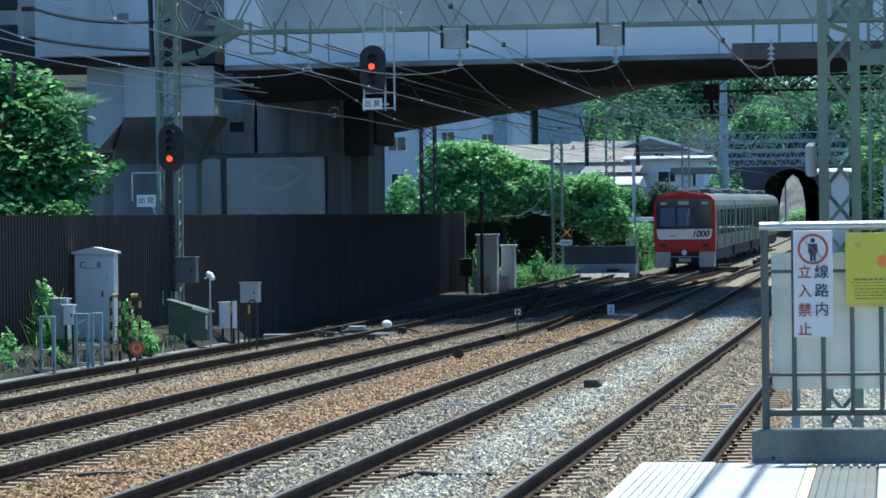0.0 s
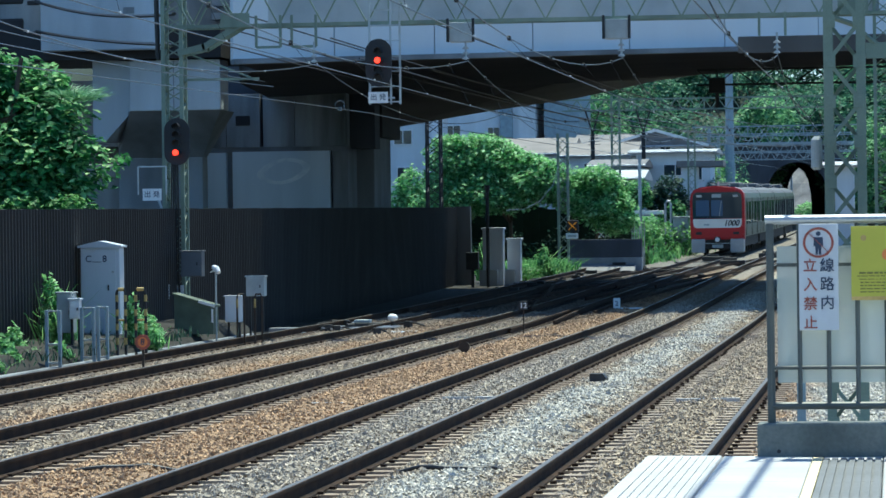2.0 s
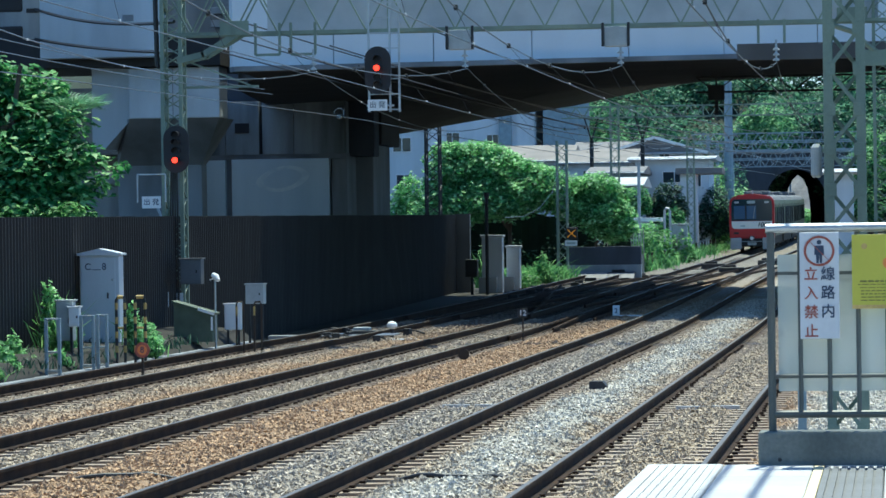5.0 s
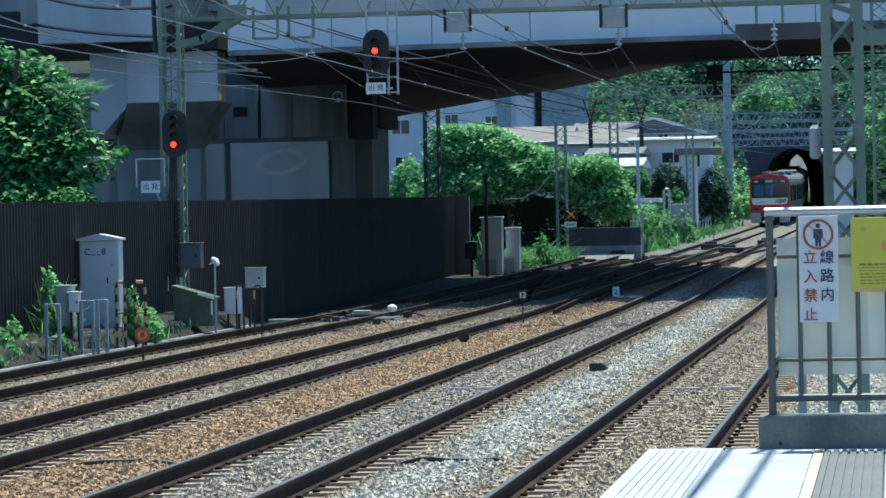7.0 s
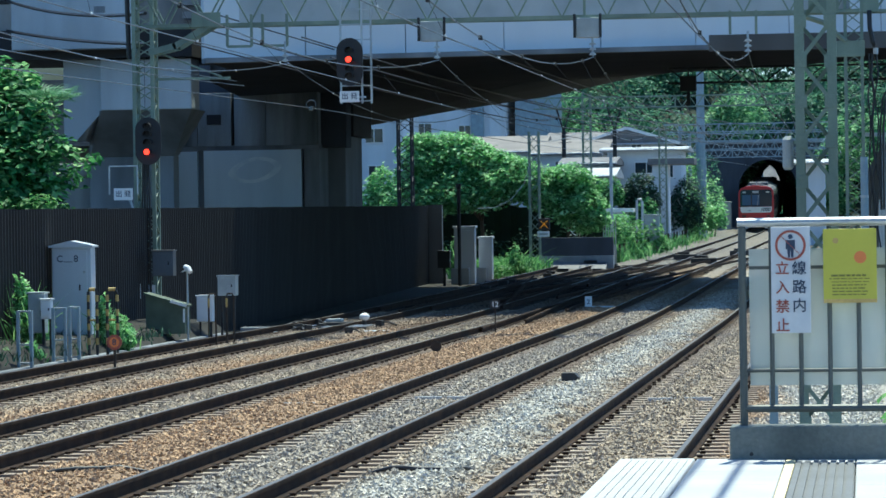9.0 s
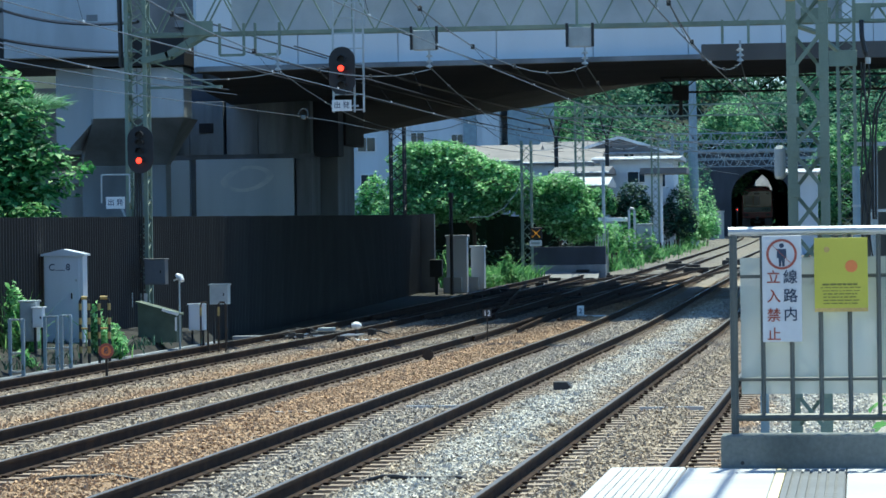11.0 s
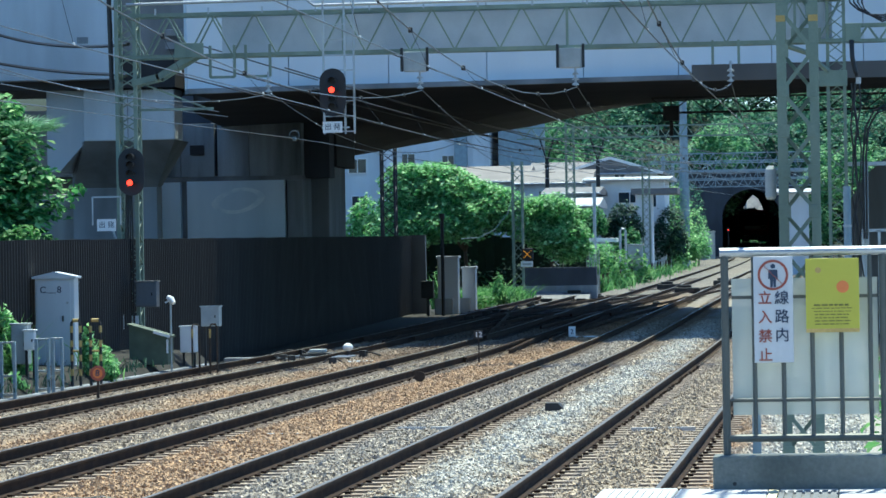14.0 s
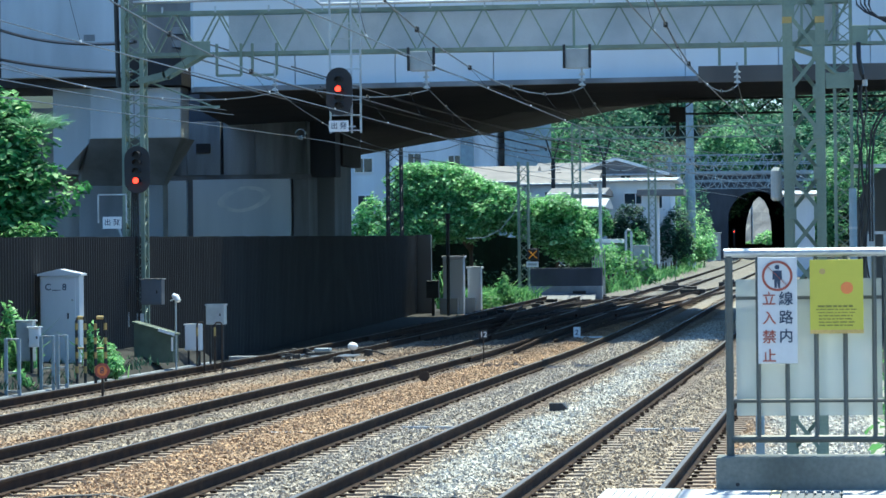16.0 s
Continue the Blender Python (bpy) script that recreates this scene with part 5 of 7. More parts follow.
SUPPORTS = (-4.0, 38.0, 78.0, 118.0, 158.0, 190.0, 230.0, 262.0, 288.0)
CATENARY = (-2.65, -6.25, -9.9, -13.5)
for x in CATENARY:
    last = 288 if x > -12 else 158
    ys = [14 + 4 * k for k in range(75) if 14 + 4 * k <= last]
    if x < -12:
        wire([(max(-14.9, min(-12.3, -14.3 + 0.084 * (y - 53.2))), y, 5.10 + grade(y)) for y in ys], 0.0095)
    else:
        wire([(x + 0.35 + drift(y) + 0.12 * math.cos(y * math.pi / 40), y, 5.10 + grade(y)) for y in ys], 0.0095)
    spans = [(a, b) for a, b in zip(SUPPORTS, SUPPORTS[1:]) if b <= last and b > 14]
    pts = []
    for a, b in spans:
        for k in range(12):
            t = k / 12
            y = a + (b - a) * t
            if y > 12:
                pts.append((x + drift(y), y, 6.28 + grade(y) - 0.85 * 4 * t * (1 - t) * ((b - a) / 40) ** 2))
                if k % 2 == 1 and 30 < y < 150 and x > -12:
                    z = pts[-1][2]
                    h = part("dropper", rod(bmesh.new(), [(x + drift(y), y, z), (x + 0.35 + drift(y) + 0.12 * math.cos(y * math.pi / 40), y, 5.1 + grade(y))], 0.0035, 4), "cable")
                    # clip is white to carry the bright glint at the wire joint
                    k2 = part("wire_clip", soft_box(x + 0.35 + drift(y) + 0.12 * math.cos(y * math.pi / 40) - 0.013, x + 0.35 + drift(y) + 0.12 * math.cos(y * math.pi / 40) + 0.013, y - 0.03, y + 0.03, 5.095 + grade(y), 5.13 + grade(y), 0.005, 1), "white")
                    tagged(k2, "small clip on the contact wire, white for its highlight", "clip", "wire clips")
                    tagged(h, "thin dropper between the messenger and contact wires", "wire", "droppers")
                    c = part("wire_clip", soft_box(x + drift(y) - 0.03, x + drift(y) + 0.03, y - 0.05, y + 0.05, z - 0.04, z + 0.04, 0.01, 1), "steel_dark")
                    tagged(c, "small dark clip on the messenger wire", "clip", "wire clips")
    wire(pts, 0.0120, label="messenger wire sagging between gantries")
    # white clips over the siding carry the glints on its wire
    for p in pts[1::2]:
        if 40 < p[1] < 130:
            c = part("wire_clip", soft_box(p[0] - 0.014, p[0] + 0.014, p[1] - 0.04, p[1] + 0.04, p[2] - 0.018, p[2] + 0.018, 0.005, 1), "white" if x < -12 else "steel_dark")
            tagged(c, "small clip on the messenger wire", "clip", "wire clips")
    h = thing("insulator", (x, 77.6, 6.28), "stacked pale porcelain insulator under the gantry", "insulator", "insulators")
    part("pin", rod(bmesh.new(), [(0, 0, 0), (0, 0, 0.5)], 0.025, 8), "steel_galv", h)
    for z in (0.02, 0.14, 0.26):
        part("shed", rod(bmesh.new(), [(0, 0, z), (0, 0, z + 0.03), (0, 0, z + 0.06)], [0.085, 0.07, 0.03], 14), "porcelain", h)
    if x > -12:
        b = thing("hanger_box", (x - 0.1, 77.6, 6.70), "grey sheet hanger box below the gantry beam", "bracket", "hanger boxes")
        if x < -4:
            part("sheet", soft_box(-0.27, 0.27, -0.15, 0.15, 0.0, 0.46, 0.015), "box_grey", b)
        for s in (-1, 1):
            part("strap", bar(bmesh.new(), (s * 0.3, -0.17, 0.0), (s * 0.3, -0.17, 0.55), 0.06), "steel_dark" if x < -4 else "steel_green", b)
    else:
        for dx in (-1.1, -0.25):
            b = thing("wire_support", (x + dx, 77.66, 6.68), "open pale green hanger frame below the gantry beam", "bracket", "hanger frames")
            for s in (-1, 1):
                part("strap", bar(bmesh.new(), (s * 0.29, 0, 0), (s * 0.29, 0, 0.75), 0.06), "steel_green", b)
            part("cross_strap", bar(bmesh.new(), (-0.29, 0, 0), (0.29, 0, 0), 0.06), "steel_green", b)
# feeders beside the siding
for x, z0, z1, r in ((-14.9, 5.84, 5.97, 0.010), (-14.7, 5.50, 5.85, 0.010)):
    wire([(x - (y - 60) * 0.012, y, z0 + (z1 - z0) * (y - 40) / 40 - 0.15 * math.sin((y - 40) / 40 * math.pi)) for y in range(40, 81, 4)], r, label="feeder wire above the siding")
for za, zb, sag in ((9.48, 7.53, 0.84), (8.56, 6.80, 0.33)):
    pts = [(-26.0 + 9.1 * t, 99.9 - 22.0 * t, za + (zb - za) * t - sag * t * (1 - t)) for t in [k / 12 for k in range(13)]]
    wire(pts, 0.045, "cable", "thick black cable between the ramp and the mast", "black cables")
arm = thing("bracket_arm", (-16.8, 78.0, 5.96), "steel arm on the mast carrying the feeder wires", "bracket")
part("arm_bar", bar(bmesh.new(), (0, 0, 0), (1.9, 0, 0), 0.06), "steel_green", arm)
part("arm_stay", bar(bmesh.new(), (0, 0, 0.7), (1.7, 0, 0.03), 0.04), "steel_green", arm)
for dz, xx in ((7.6, -15.6), (7.25, -15.9), (6.9, -16.2), (7.0, -13.5), (6.5, -12.8), (7.4, -11.2)):
    wire([(xx + (y - 80) * 0.055, y, dz - 0.6 * math.sin((y - 80) / 120 * math.pi) + grade(y) * 0.5) for y in range(80, 201, 8)], 0.02, "cable", "black feeder cable behind the bridge", "black cables")
pl = thing("notice_plate", (-16.86, 77.68, 0.92), "small white notice plate on the gantry mast", "sign")
part("plate", soft_box(-0.14, 0.14, 0.0, 0.02, -0.16, 0.16, 0.008), "white", pl)
part("strap", bar(bmesh.new(), (0, 0.05, -0.05), (0, 0.05, 0.05), 0.06), "steel_dark", pl)
part("print_ring", rod(bmesh.new(), [(0.06 * math.cos(a), -0.005, 0.06 * math.sin(a)) for a in [k * math.tau / 16 for k in range(17)]], 0.012, 5, caps=False), "box_grey", pl)
ring = thing("wire_ring", (-12.47, 75.0, 5.12), "bent wire loop at the contact wire joint", "wire loop")
part("loop", rod(bmesh.new(), [(0.11 * math.cos(a), 0, 0.11 * math.sin(a) + 0.05) for a in [k * math.tau / 16 - 1.2 for k in range(14)]], 0.013, 6), "copper", ring)
part("clamp", soft_box(-0.04, 0.04, -0.06, 0.06, -0.08, 0.02, 0.01), "copper", ring)

# cables at the near side of the gantry mast
cab = thing("cable_bundle", (0, 0, 0), "bundle of black cables hanging down the gantry mast", "cables")
for k in range(4):
    part("cable", rod(bmesh.new(), [(1.12, 77.5, 7.80 - 0.03 * k), (0.85, 77.5, 7.74 - 0.05 * k), (0.55 + 0.04 * k, 77.5, 7.76 - 0.02 * k), (0.30 + 0.05 * k, 77.52, 7.88), (0.12 + 0.09 * k, 77.55, 8.05), (0.05 + 0.12 * k, 77.6, 8.4)], 0.022, 6), "cable", cab)
part("cable", rod(bmesh.new(), [(0.14, 77.7, 7.19), (0.15, 77.6, 6.8), (0.22, 77.6, 6.45), (0.27, 77.6, 6.3)], 0.055, 8), "cable", cab, "thick black cable tail")
for x, r, wob in ((0.12, 0.02, 0.03), (0.20, 0.03, -0.04), (0.29, 0.018, 0.05)):
    part("cable", rod(bmesh.new(), [(x + wob * math.sin(2.3 * q), 77.6, 6.2 - 0.5 * q) for q in range(13)], r, 6), "cable", cab)
for k in range(2):
    part("cable_loop", rod(bmesh.new(), [(0.36 + 0.06 * k, 77.7, 2.6), (0.36 + 0.07 * k, 77.7, 4.5), (0.42 + 0.07 * k, 77.7, 5.15), (0.62 + 0.06 * k, 77.7, 5.55 - 0.06 * k), (1.0, 77.7, 5.72 - 0.1 * k), (1.8, 77.7, 5.74 - 0.1 * k), (3.0, 77.8, 5.7 - 0.1 * k)], 0.026, 6), "cable", cab)
part("spreader", rod(bmesh.new(), [(1.05, 77.5, 7.74), (1.6, 77.5, 7.78)], 0.07, 10), "porcelain", cab, "pale cable sleeve")
part("termination", rod(bmesh.new(), [(0.28, 77.55, 6.18), (0.28, 77.55, 6.32)], 0.06, 10), "porcelain", cab)
side_beam = gantry(78.0, 0.02, 5.0, 7.19, 0.36, "pale green side beam running off the gantry mast", 0.5, "steel_green", 0.4, 0.07)
part("plate", soft_box(0.0, 0.36, -0.26, -0.24, -0.03, 0.40, 0.01), "steel_green", side_beam)
part("collar_plate", soft_box(-0.62, 0.03, -0.26, -0.22, -1.05, -0.68, 0.01), "steel_green", side_beam)
stay = thing("cross_arm", (0, 78.3, 4.35), "pale galvanised cross arm beside the gantry mast", "bracket")
part("arm_bar", bar(bmesh.new(), (0.0, 0, 0), (4.0, 0, 0), 0.09), "steel_galv", stay)
part("arm_post", bar(bmesh.new(), (0.42, 0, -4.6), (0.42, 0, 0.0), 0.10), "steel_galv", stay)
# two cables added out of view to cast soft shadow stripes on the paving
for x in (-0.50, -0.27):
    wire([(x + 0.012 * (y - 18), y, 6.6 + 0.02 * (y - 18)) for y in range(2, 38, 5)], 0.022, "cable", "unseen black cable added to cast a stripe on the platform", "black cables")
# transformer and pipe by the mast
tr = thing("line_transformer", (-0.84, 37.0, 2.92), "pale grey cylindrical line transformer", "transformer")
part("tank", rod(bmesh.new(), [(0, 0, 0.0), (0, 0, 0.03), (0, 0, 0.33), (0, 0, 0.37)], [0.04, 0.062, 0.062, 0.03], 14), "box_grey", tr, smooth=False)
part("hanger", bar(bmesh.new(), (0.04, 0, 0.3), (0.12, 0, 0.3), 0.04), "steel_green", tr)
pole = thing("utility_pole", (-0.02, 66.0, -0.4), "blue-grey steel utility pole with white sleeve", "pole")
part("shaft", rod(bmesh.new(), [(0, 0, 0), (0, 0, 4.0)], 0.075, 12), "steel_blue", pole)
for z in (1.6, 2.4, 3.2):
    part("band", rod(bmesh.new(), [(0, 0, z), (0, 0, z + 0.05)], 0.085, 12), "steel_galv", pole)


# ---- plants ----
def leaves(name, blobs, count, size, material, parent=None, seed=1, shell=0.55, flat=1.1, long=1.5):
    """Many small folded leaves near the skins of overlapping lumps; blobs: centre and radii."""
    rng = np.random.default_rng(seed)
    b = np.array(blobs, float)
    w = (b[:, 3] * b[:, 4] * b[:, 5]) ** (2 / 3)
    pick = rng.choice(len(b), count, p=w / w.sum())
    d = rng.normal(size=(count, 3))
    d /= np.linalg.norm(d, axis=1)[:, None]
    rad = shell + (1.08 - shell) * rng.random(count) ** 0.6
    lump = 1 + 0.15 * np.sin(d[:, 0] * 7 + pick) * np.cos(d[:, 2] * 6 + pick * 2) + 0.12 * np.sin(d[:, 0] * 15 + d[:, 1] * 9 + pick * 3) * np.sin(d[:, 2] * 14 + pick)
    c = b[pick, :3] + d * b[pick, 3:6] * (rad * lump)[:, None]
    nrm = d * 0.45 + rng.normal(size=(count, 3)) * 0.5 + np.array([0, -0.05, flat])
    nrm /= np.linalg.norm(nrm, axis=1)[:, None]
    t = np.cross(nrm, rng.normal(size=(count, 3)))
    t /= np.linalg.norm(t, axis=1)[:, None]
    u = np.cross(nrm, t)
    s = size * (0.55 + 0.9 * rng.random(count))[:, None]
    tip, tail = c + t * s * long / 2, c - t * s * long / 2
    l, r = c + u * s * 0.42 + nrm * s * 0.12, c - u * s * 0.42 + nrm * s * 0.12
    v = np.stack([tail, l, tip, r], 1).reshape(-1, 3)
    k = 4 * np.arange(count)[:, None]
    f = np.concatenate([k + np.array([[0, 1, 2]]), k + np.array([[0, 2, 3]])], 1).reshape(-1, 3)
    return raw(name, v.tolist(), f.tolist(), material, parent)


def blades(name, spots, count, height, material, parent=None, seed=1, spread=0.3, width=0.02):
    rng = np.random.default_rng(seed)
    s = np.array(spots, float)
    p = s[rng.integers(len(s), size=count)] + np.concatenate([rng.normal(size=(count, 2)) * spread, np.zeros((count, 1))], 1)
    h = height * (0.4 + 0.8 * rng.random(count))[:, None]
    lean = rng.normal(size=(count, 3)) * 0.28
    lean[:, 2] = 1
    a = rng.random(count) * math.tau
    wv = np.stack([np.cos(a), np.sin(a), 0 * a], 1) * width
    mid = p + lean * h * 0.55
    top = p + lean * h + np.stack([lean[:, 0], lean[:, 1], -0.2 + 0 * a], 1) * h * 0.5
    v = np.stack([p - wv, p + wv, mid + wv, mid - wv, top], 1).reshape(-1, 3)
    k = 5 * np.arange(count)[:, None]
    f = np.concatenate([k + np.array([[0, 1, 2]]), k + np.array([[0, 2, 3]]), k + np.array([[3, 2, 4]])], 1).reshape(-1, 3)
    return raw(name, v.tolist(), f.tolist(), material, parent)


def trunk(parent, base, top, r, limbs, seed=1):
    random.seed(seed)
    b, t = Vector(base), Vector(top)
    pts = [b.lerp(t, k / 5) + Vector((random.uniform(-1, 1), random.uniform(-1, 1), 0)) * r * 0.8 * (k > 0) for k in range(6)]
    part("trunk", rod(bmesh.new(), pts, [r * (1 - 0.13 * k) for k in range(6)], 8), "bark", parent)
    for e in limbs:
        a = pts[random.randint(2, 4)]
        e = Vector(e)
        m = a.lerp(e, 0.5) + Vector((0, 0, 0.15 * (e - a).length))
        part("limb", rod(bmesh.new(), [a, m, e], [r * 0.5, r * 0.34, r * 0.12], 6), "bark", parent)


def tree(label, base, blobs, count, size, material, r=0.15, seed=1, name="tree"):
    root = thing(name, base, label, "bush" if name == "bush" else "tree")
    lb = [(x - base[0], y - base[1], z - base[2], a, b, c) for x, y, z, a, b, c in blobs]
    trunk(root, (0, 0, -0.3), (0.1, 0.1, max(q[2] for q in lb)), r, [q[:3] for q in lb[::max(1, len(lb) // 9)]], seed)
    leaves("crown", lb, count, size, material, root, seed)
    return root


def canopy_lumps(outline, y, seed):
    """Lumps of a climbing canopy: rows of x, underside and top; it hangs clear of the ground over a dark hollow."""
    rnd = random.Random(seed)
    out = []
    x, x_end = outline[0][0] + 0.3, outline[-1][0] - 0.2
    while x < x_end:
        for (xa, la, ta), (xb, lb, tb) in zip(outline, outline[1:]):
            if xa <= x <= xb:
                k = (x - xa) / (xb - xa)
                lo, hi = la + (lb - la) * k, ta + (tb - ta) * k
        z = lo + rnd.uniform(0.1, 0.5)
        while z < hi - 0.3:
            q = rnd.uniform(0.45, 0.85)
            q = min(q, hi - z + 0.12)
            out.append((x + rnd.uniform(-0.25, 0.25), y - 0.5 + 0.35 * (z - lo) + rnd.uniform(-0.5, 0.5), z, q * 1.3, q, q * 0.8))
            z += rnd.uniform(0.35, 0.6)
        x += rnd.uniform(0.3, 0.45)
    return out


# broad-leaved tree and a palm over the ribbed wall
tree("dense broad-leaved tree overhanging the ribbed wall", (-21.2, 79.0, 0.0),
     canopy_lumps(((-23.8, 2.5, 6.4), (-22.6, 2.5, 6.95), (-21.4, 2.5, 6.9), (-20.7, 2.4, 6.3), (-20.1, 2.4, 5.6), (-19.5, 2.5, 4.4)), 79.0, 9), 24000, 0.16, "leaf_tree", 0.16, 3)
tree("leafy sprigs hanging over the wall top", (-20.5, 78.0, 0.0), [(-20.7, 77.6, 3.0, 0.5, 0.3, 0.25), (-19.4, 77.6, 2.98, 0.35, 0.3, 0.3), (-19.9, 77.8, 2.95, 0.3, 0.3, 0.2)], 260, 0.15, "leaf_grass", 0.03, 9, "bush")


def palm(at, label):
    root = thing("palm", at, label, "palm")
    part("trunk", rod(bmesh.new(), [(0, 0, -0.3), (0.05, 0, 2.0), (0, 0, 5.3)], [0.13, 0.11, 0.10], 8), "bark", root)
    random.seed(12)
    for k in range(13):
        a = math.tau * k / 13 + random.uniform(-0.2, 0.2)
        up = random.uniform(0.15, 0.95)
        d = Vector((math.cos(a), math.sin(a), up)).normalized()
        hub = Vector((0, 0, 5.3)) + d * random.uniform(0.5, 0.7)
        bm = bmesh.new()
        rod(bm, [(0, 0, 5.25), hub], 0.015, 5)
        side = d.cross(Vector((0, 0, 1))).normalized()
        upv = side.cross(d)
        for j in range(17):
            f = math.radians(-75 + 150 * j / 16)
            q = d * math.cos(f) + side * math.sin(f)
            l = 0.72 * (0.75 + 0.25 * math.cos(f))
            e = hub + q * l - Vector((0, 0, 0.10 * random.random() + 0.05))
            m = hub + q * l * 0.5 + upv * 0.02
            wv = q.cross(upv).normalized() * 0.022
            va = [bm.verts.new(hub), bm.verts.new(m + wv), bm.verts.new(e), bm.verts.new(m - wv)]
            bm.faces.new(va)
        part("frond", bm, "leaf_palm", root)


palm((-20.0, 79.9, 0.02), "fan palm rising out of the tree by the wall")

# climbing bush along the fence beyond the wall
tree("large sunlit climbing bush swallowing the railway fence", (-18.0, 157.0, 0.3),
     canopy_lumps(((-21.6, 2.6, 6.7), (-20.0, 2.9, 6.85), (-19.0, 3.3, 6.95), (-17.8, 3.4, 6.25), (-16.7, 3.8, 5.8), (-15.6, 3.5, 5.5), (-14.9, 3.5, 4.9)), 155.8, 5), 42000, 0.135, "leaf_bush", 0.12, 21, "bush")
tree("rounded sunlit bush beside the small concrete stage", (-13.9, 157.0, 0.4),
     canopy_lumps(((-15.2, 3.3, 4.7), (-14.4, 3.1, 5.15), (-13.9, 2.9, 5.3), (-12.9, 2.4, 4.8), (-12.3, 2.2, 3.9)), 156.2, 6), 19000, 0.13, "leaf_bush", 0.1, 22, "bush")
tree("slender green shrub against the white house", (-23.9, 160.0, 0.3), [(-23.2, 160, 4.3, 0.8, 0.7, 1.0), (-22.9, 160, 3.3, 0.8, 0.7, 1.2), (-23.7, 160, 3.2, 0.6, 0.6, 1.1)], 2600, 0.15, "leaf_bush", 0.06, 23, "bush")
for k, (x, y, z, a, c, n, m) in enumerate(((-12.6, 178, 1.6, 0.9, 1.2, 1400, "leaf_grass"), (-11.9, 186, 1.5, 0.8, 0.9, 1100, "leaf_grass"), (-11.85, 222, 3.8, 1.0, 1.6, 3000, "leaf_dark"), (-13.7, 204, 4.3, 1.0, 1.15, 3000, "leaf_dark"), (-13.3, 203, 2.7, 0.8, 1.2, 2200, "leaf_tree"), (-15.4, 203, 4.4, 0.7, 0.8, 1600, "leaf_tree"), (-14.4, 197, 2.0, 0.7, 1.0, 1400, "leaf_bush"),
                                           (-12.9, 224, 3.6, 1.2, 1.9, 2400, "leaf_tree"), (-11.9, 226, 2.8, 0.9, 1.1, 1500, "leaf_bush"), (-12.6, 240, 5.0, 1.2, 2.2, 2000, "leaf_bush"), (-11.5, 236, 2.7, 0.8, 0.9, 1200, "leaf_grass"),
                                           (-12.3, 258, 4.2, 1.4, 2.0, 1800, "leaf_bush"), (-12.8, 270, 5.5, 1.2, 2.5, 1500, "leaf_hill"), (-11.2, 250, 2.9, 0.8, 0.9, 1000, "leaf_bush"))):
    tree("line-side shrub in summer leaf", (x, y, grade(y) - 0.3), [(x, y, z, a, a, c), (x + a * 0.6, y, z - c * 0.45, a * 0.7, a * 0.7, c * 0.6), (x - a * 0.7, y, z - c * 0.4, a * 0.7, a * 0.7, c * 0.7)], n, 0.16, m, 0.06, 30 + k, "bush")

# grass and weeds
g = [(-16.6 + 0.35 * i, 141 + 1.1 * i, 0.15 + 0.01 * i) for i in range(6)]
tagged(blades("grass_verge", g, 3200, 0.85, "leaf_grass", seed=5, spread=0.45, width=0.03), "bright green tall grass beside the track", "grass", kind="stuff")
g = [(-15.6 + 0.3 * (i % 4), 141 + 2 * i, 0.2) for i in range(6)]
tagged(leaves("verge_weeds", [(x, y, z + 0.15, 0.7, 0.7, 0.4) for x, y, z in g], 1600, 0.16, "leaf_grass", seed=6), "leafy bright green weeds beside the track", "weeds", kind="stuff")
for k, (x, y, z, h, n) in enumerate(((-16.0, 62.8, 0.2, 1.15, 260), (-15.75, 62.4, 0.2, 0.9, 160), (-15.25, 66.0, 0.15, 0.95, 170), (-15.1, 67.0, 0.1, 0.45, 120), (-16.3, 60.6, 0.1, 0.55, 150), (-16.1, 59.0, 0.0, 0.5, 150), (-15.55, 59.2, -0.1, 0.35, 130), (-16.35, 63.5, 0.25, 1.3, 300), (-16.1, 64.0, 0.25, 0.9, 200), (-15.6, 69.0, 0.15, 0.5, 120), (-15.35, 55.5, -0.05, 0.4, 220), (-15.5, 57.2, 0.0, 0.45, 220), (-15.15, 54.2, -0.1, 0.3, 160), (-15.0, 66.5, 0.0, 0.4, 160), (-15.35, 60.3, 0.0, 0.35, 160))):
    r = thing("weed_clump", (x, y, z), "feathery green weeds growing on the bank", "weeds", "bank weeds")
    blades("stem", [(0, 0, -0.15)], max(24, n // 6), h, "leaf_grass", r, 50 + k, 0.1, 0.012)
    leaves("foliage", [(0, 0, h * 0.5, 0.14, 0.14, h * 0.5), (0.06, 0, h * 0.3, 0.2, 0.2, h * 0.3)], n * 2, 0.075, "leaf_bush", r, 70 + k, 0.2, 0.5, 2.0)
g = [(-16.4 + 0.28 * (i % 6), 51 + 0.42 * i, 0.05 + 0.02 * (6 - i % 6)) for i in range(48)]
tagged(blades("bank_grass", g, 900, 0.24, "leaf_dark", seed=13, spread=0.22, width=0.012), "rough dark green grass covering the bank", "grass", kind="stuff")
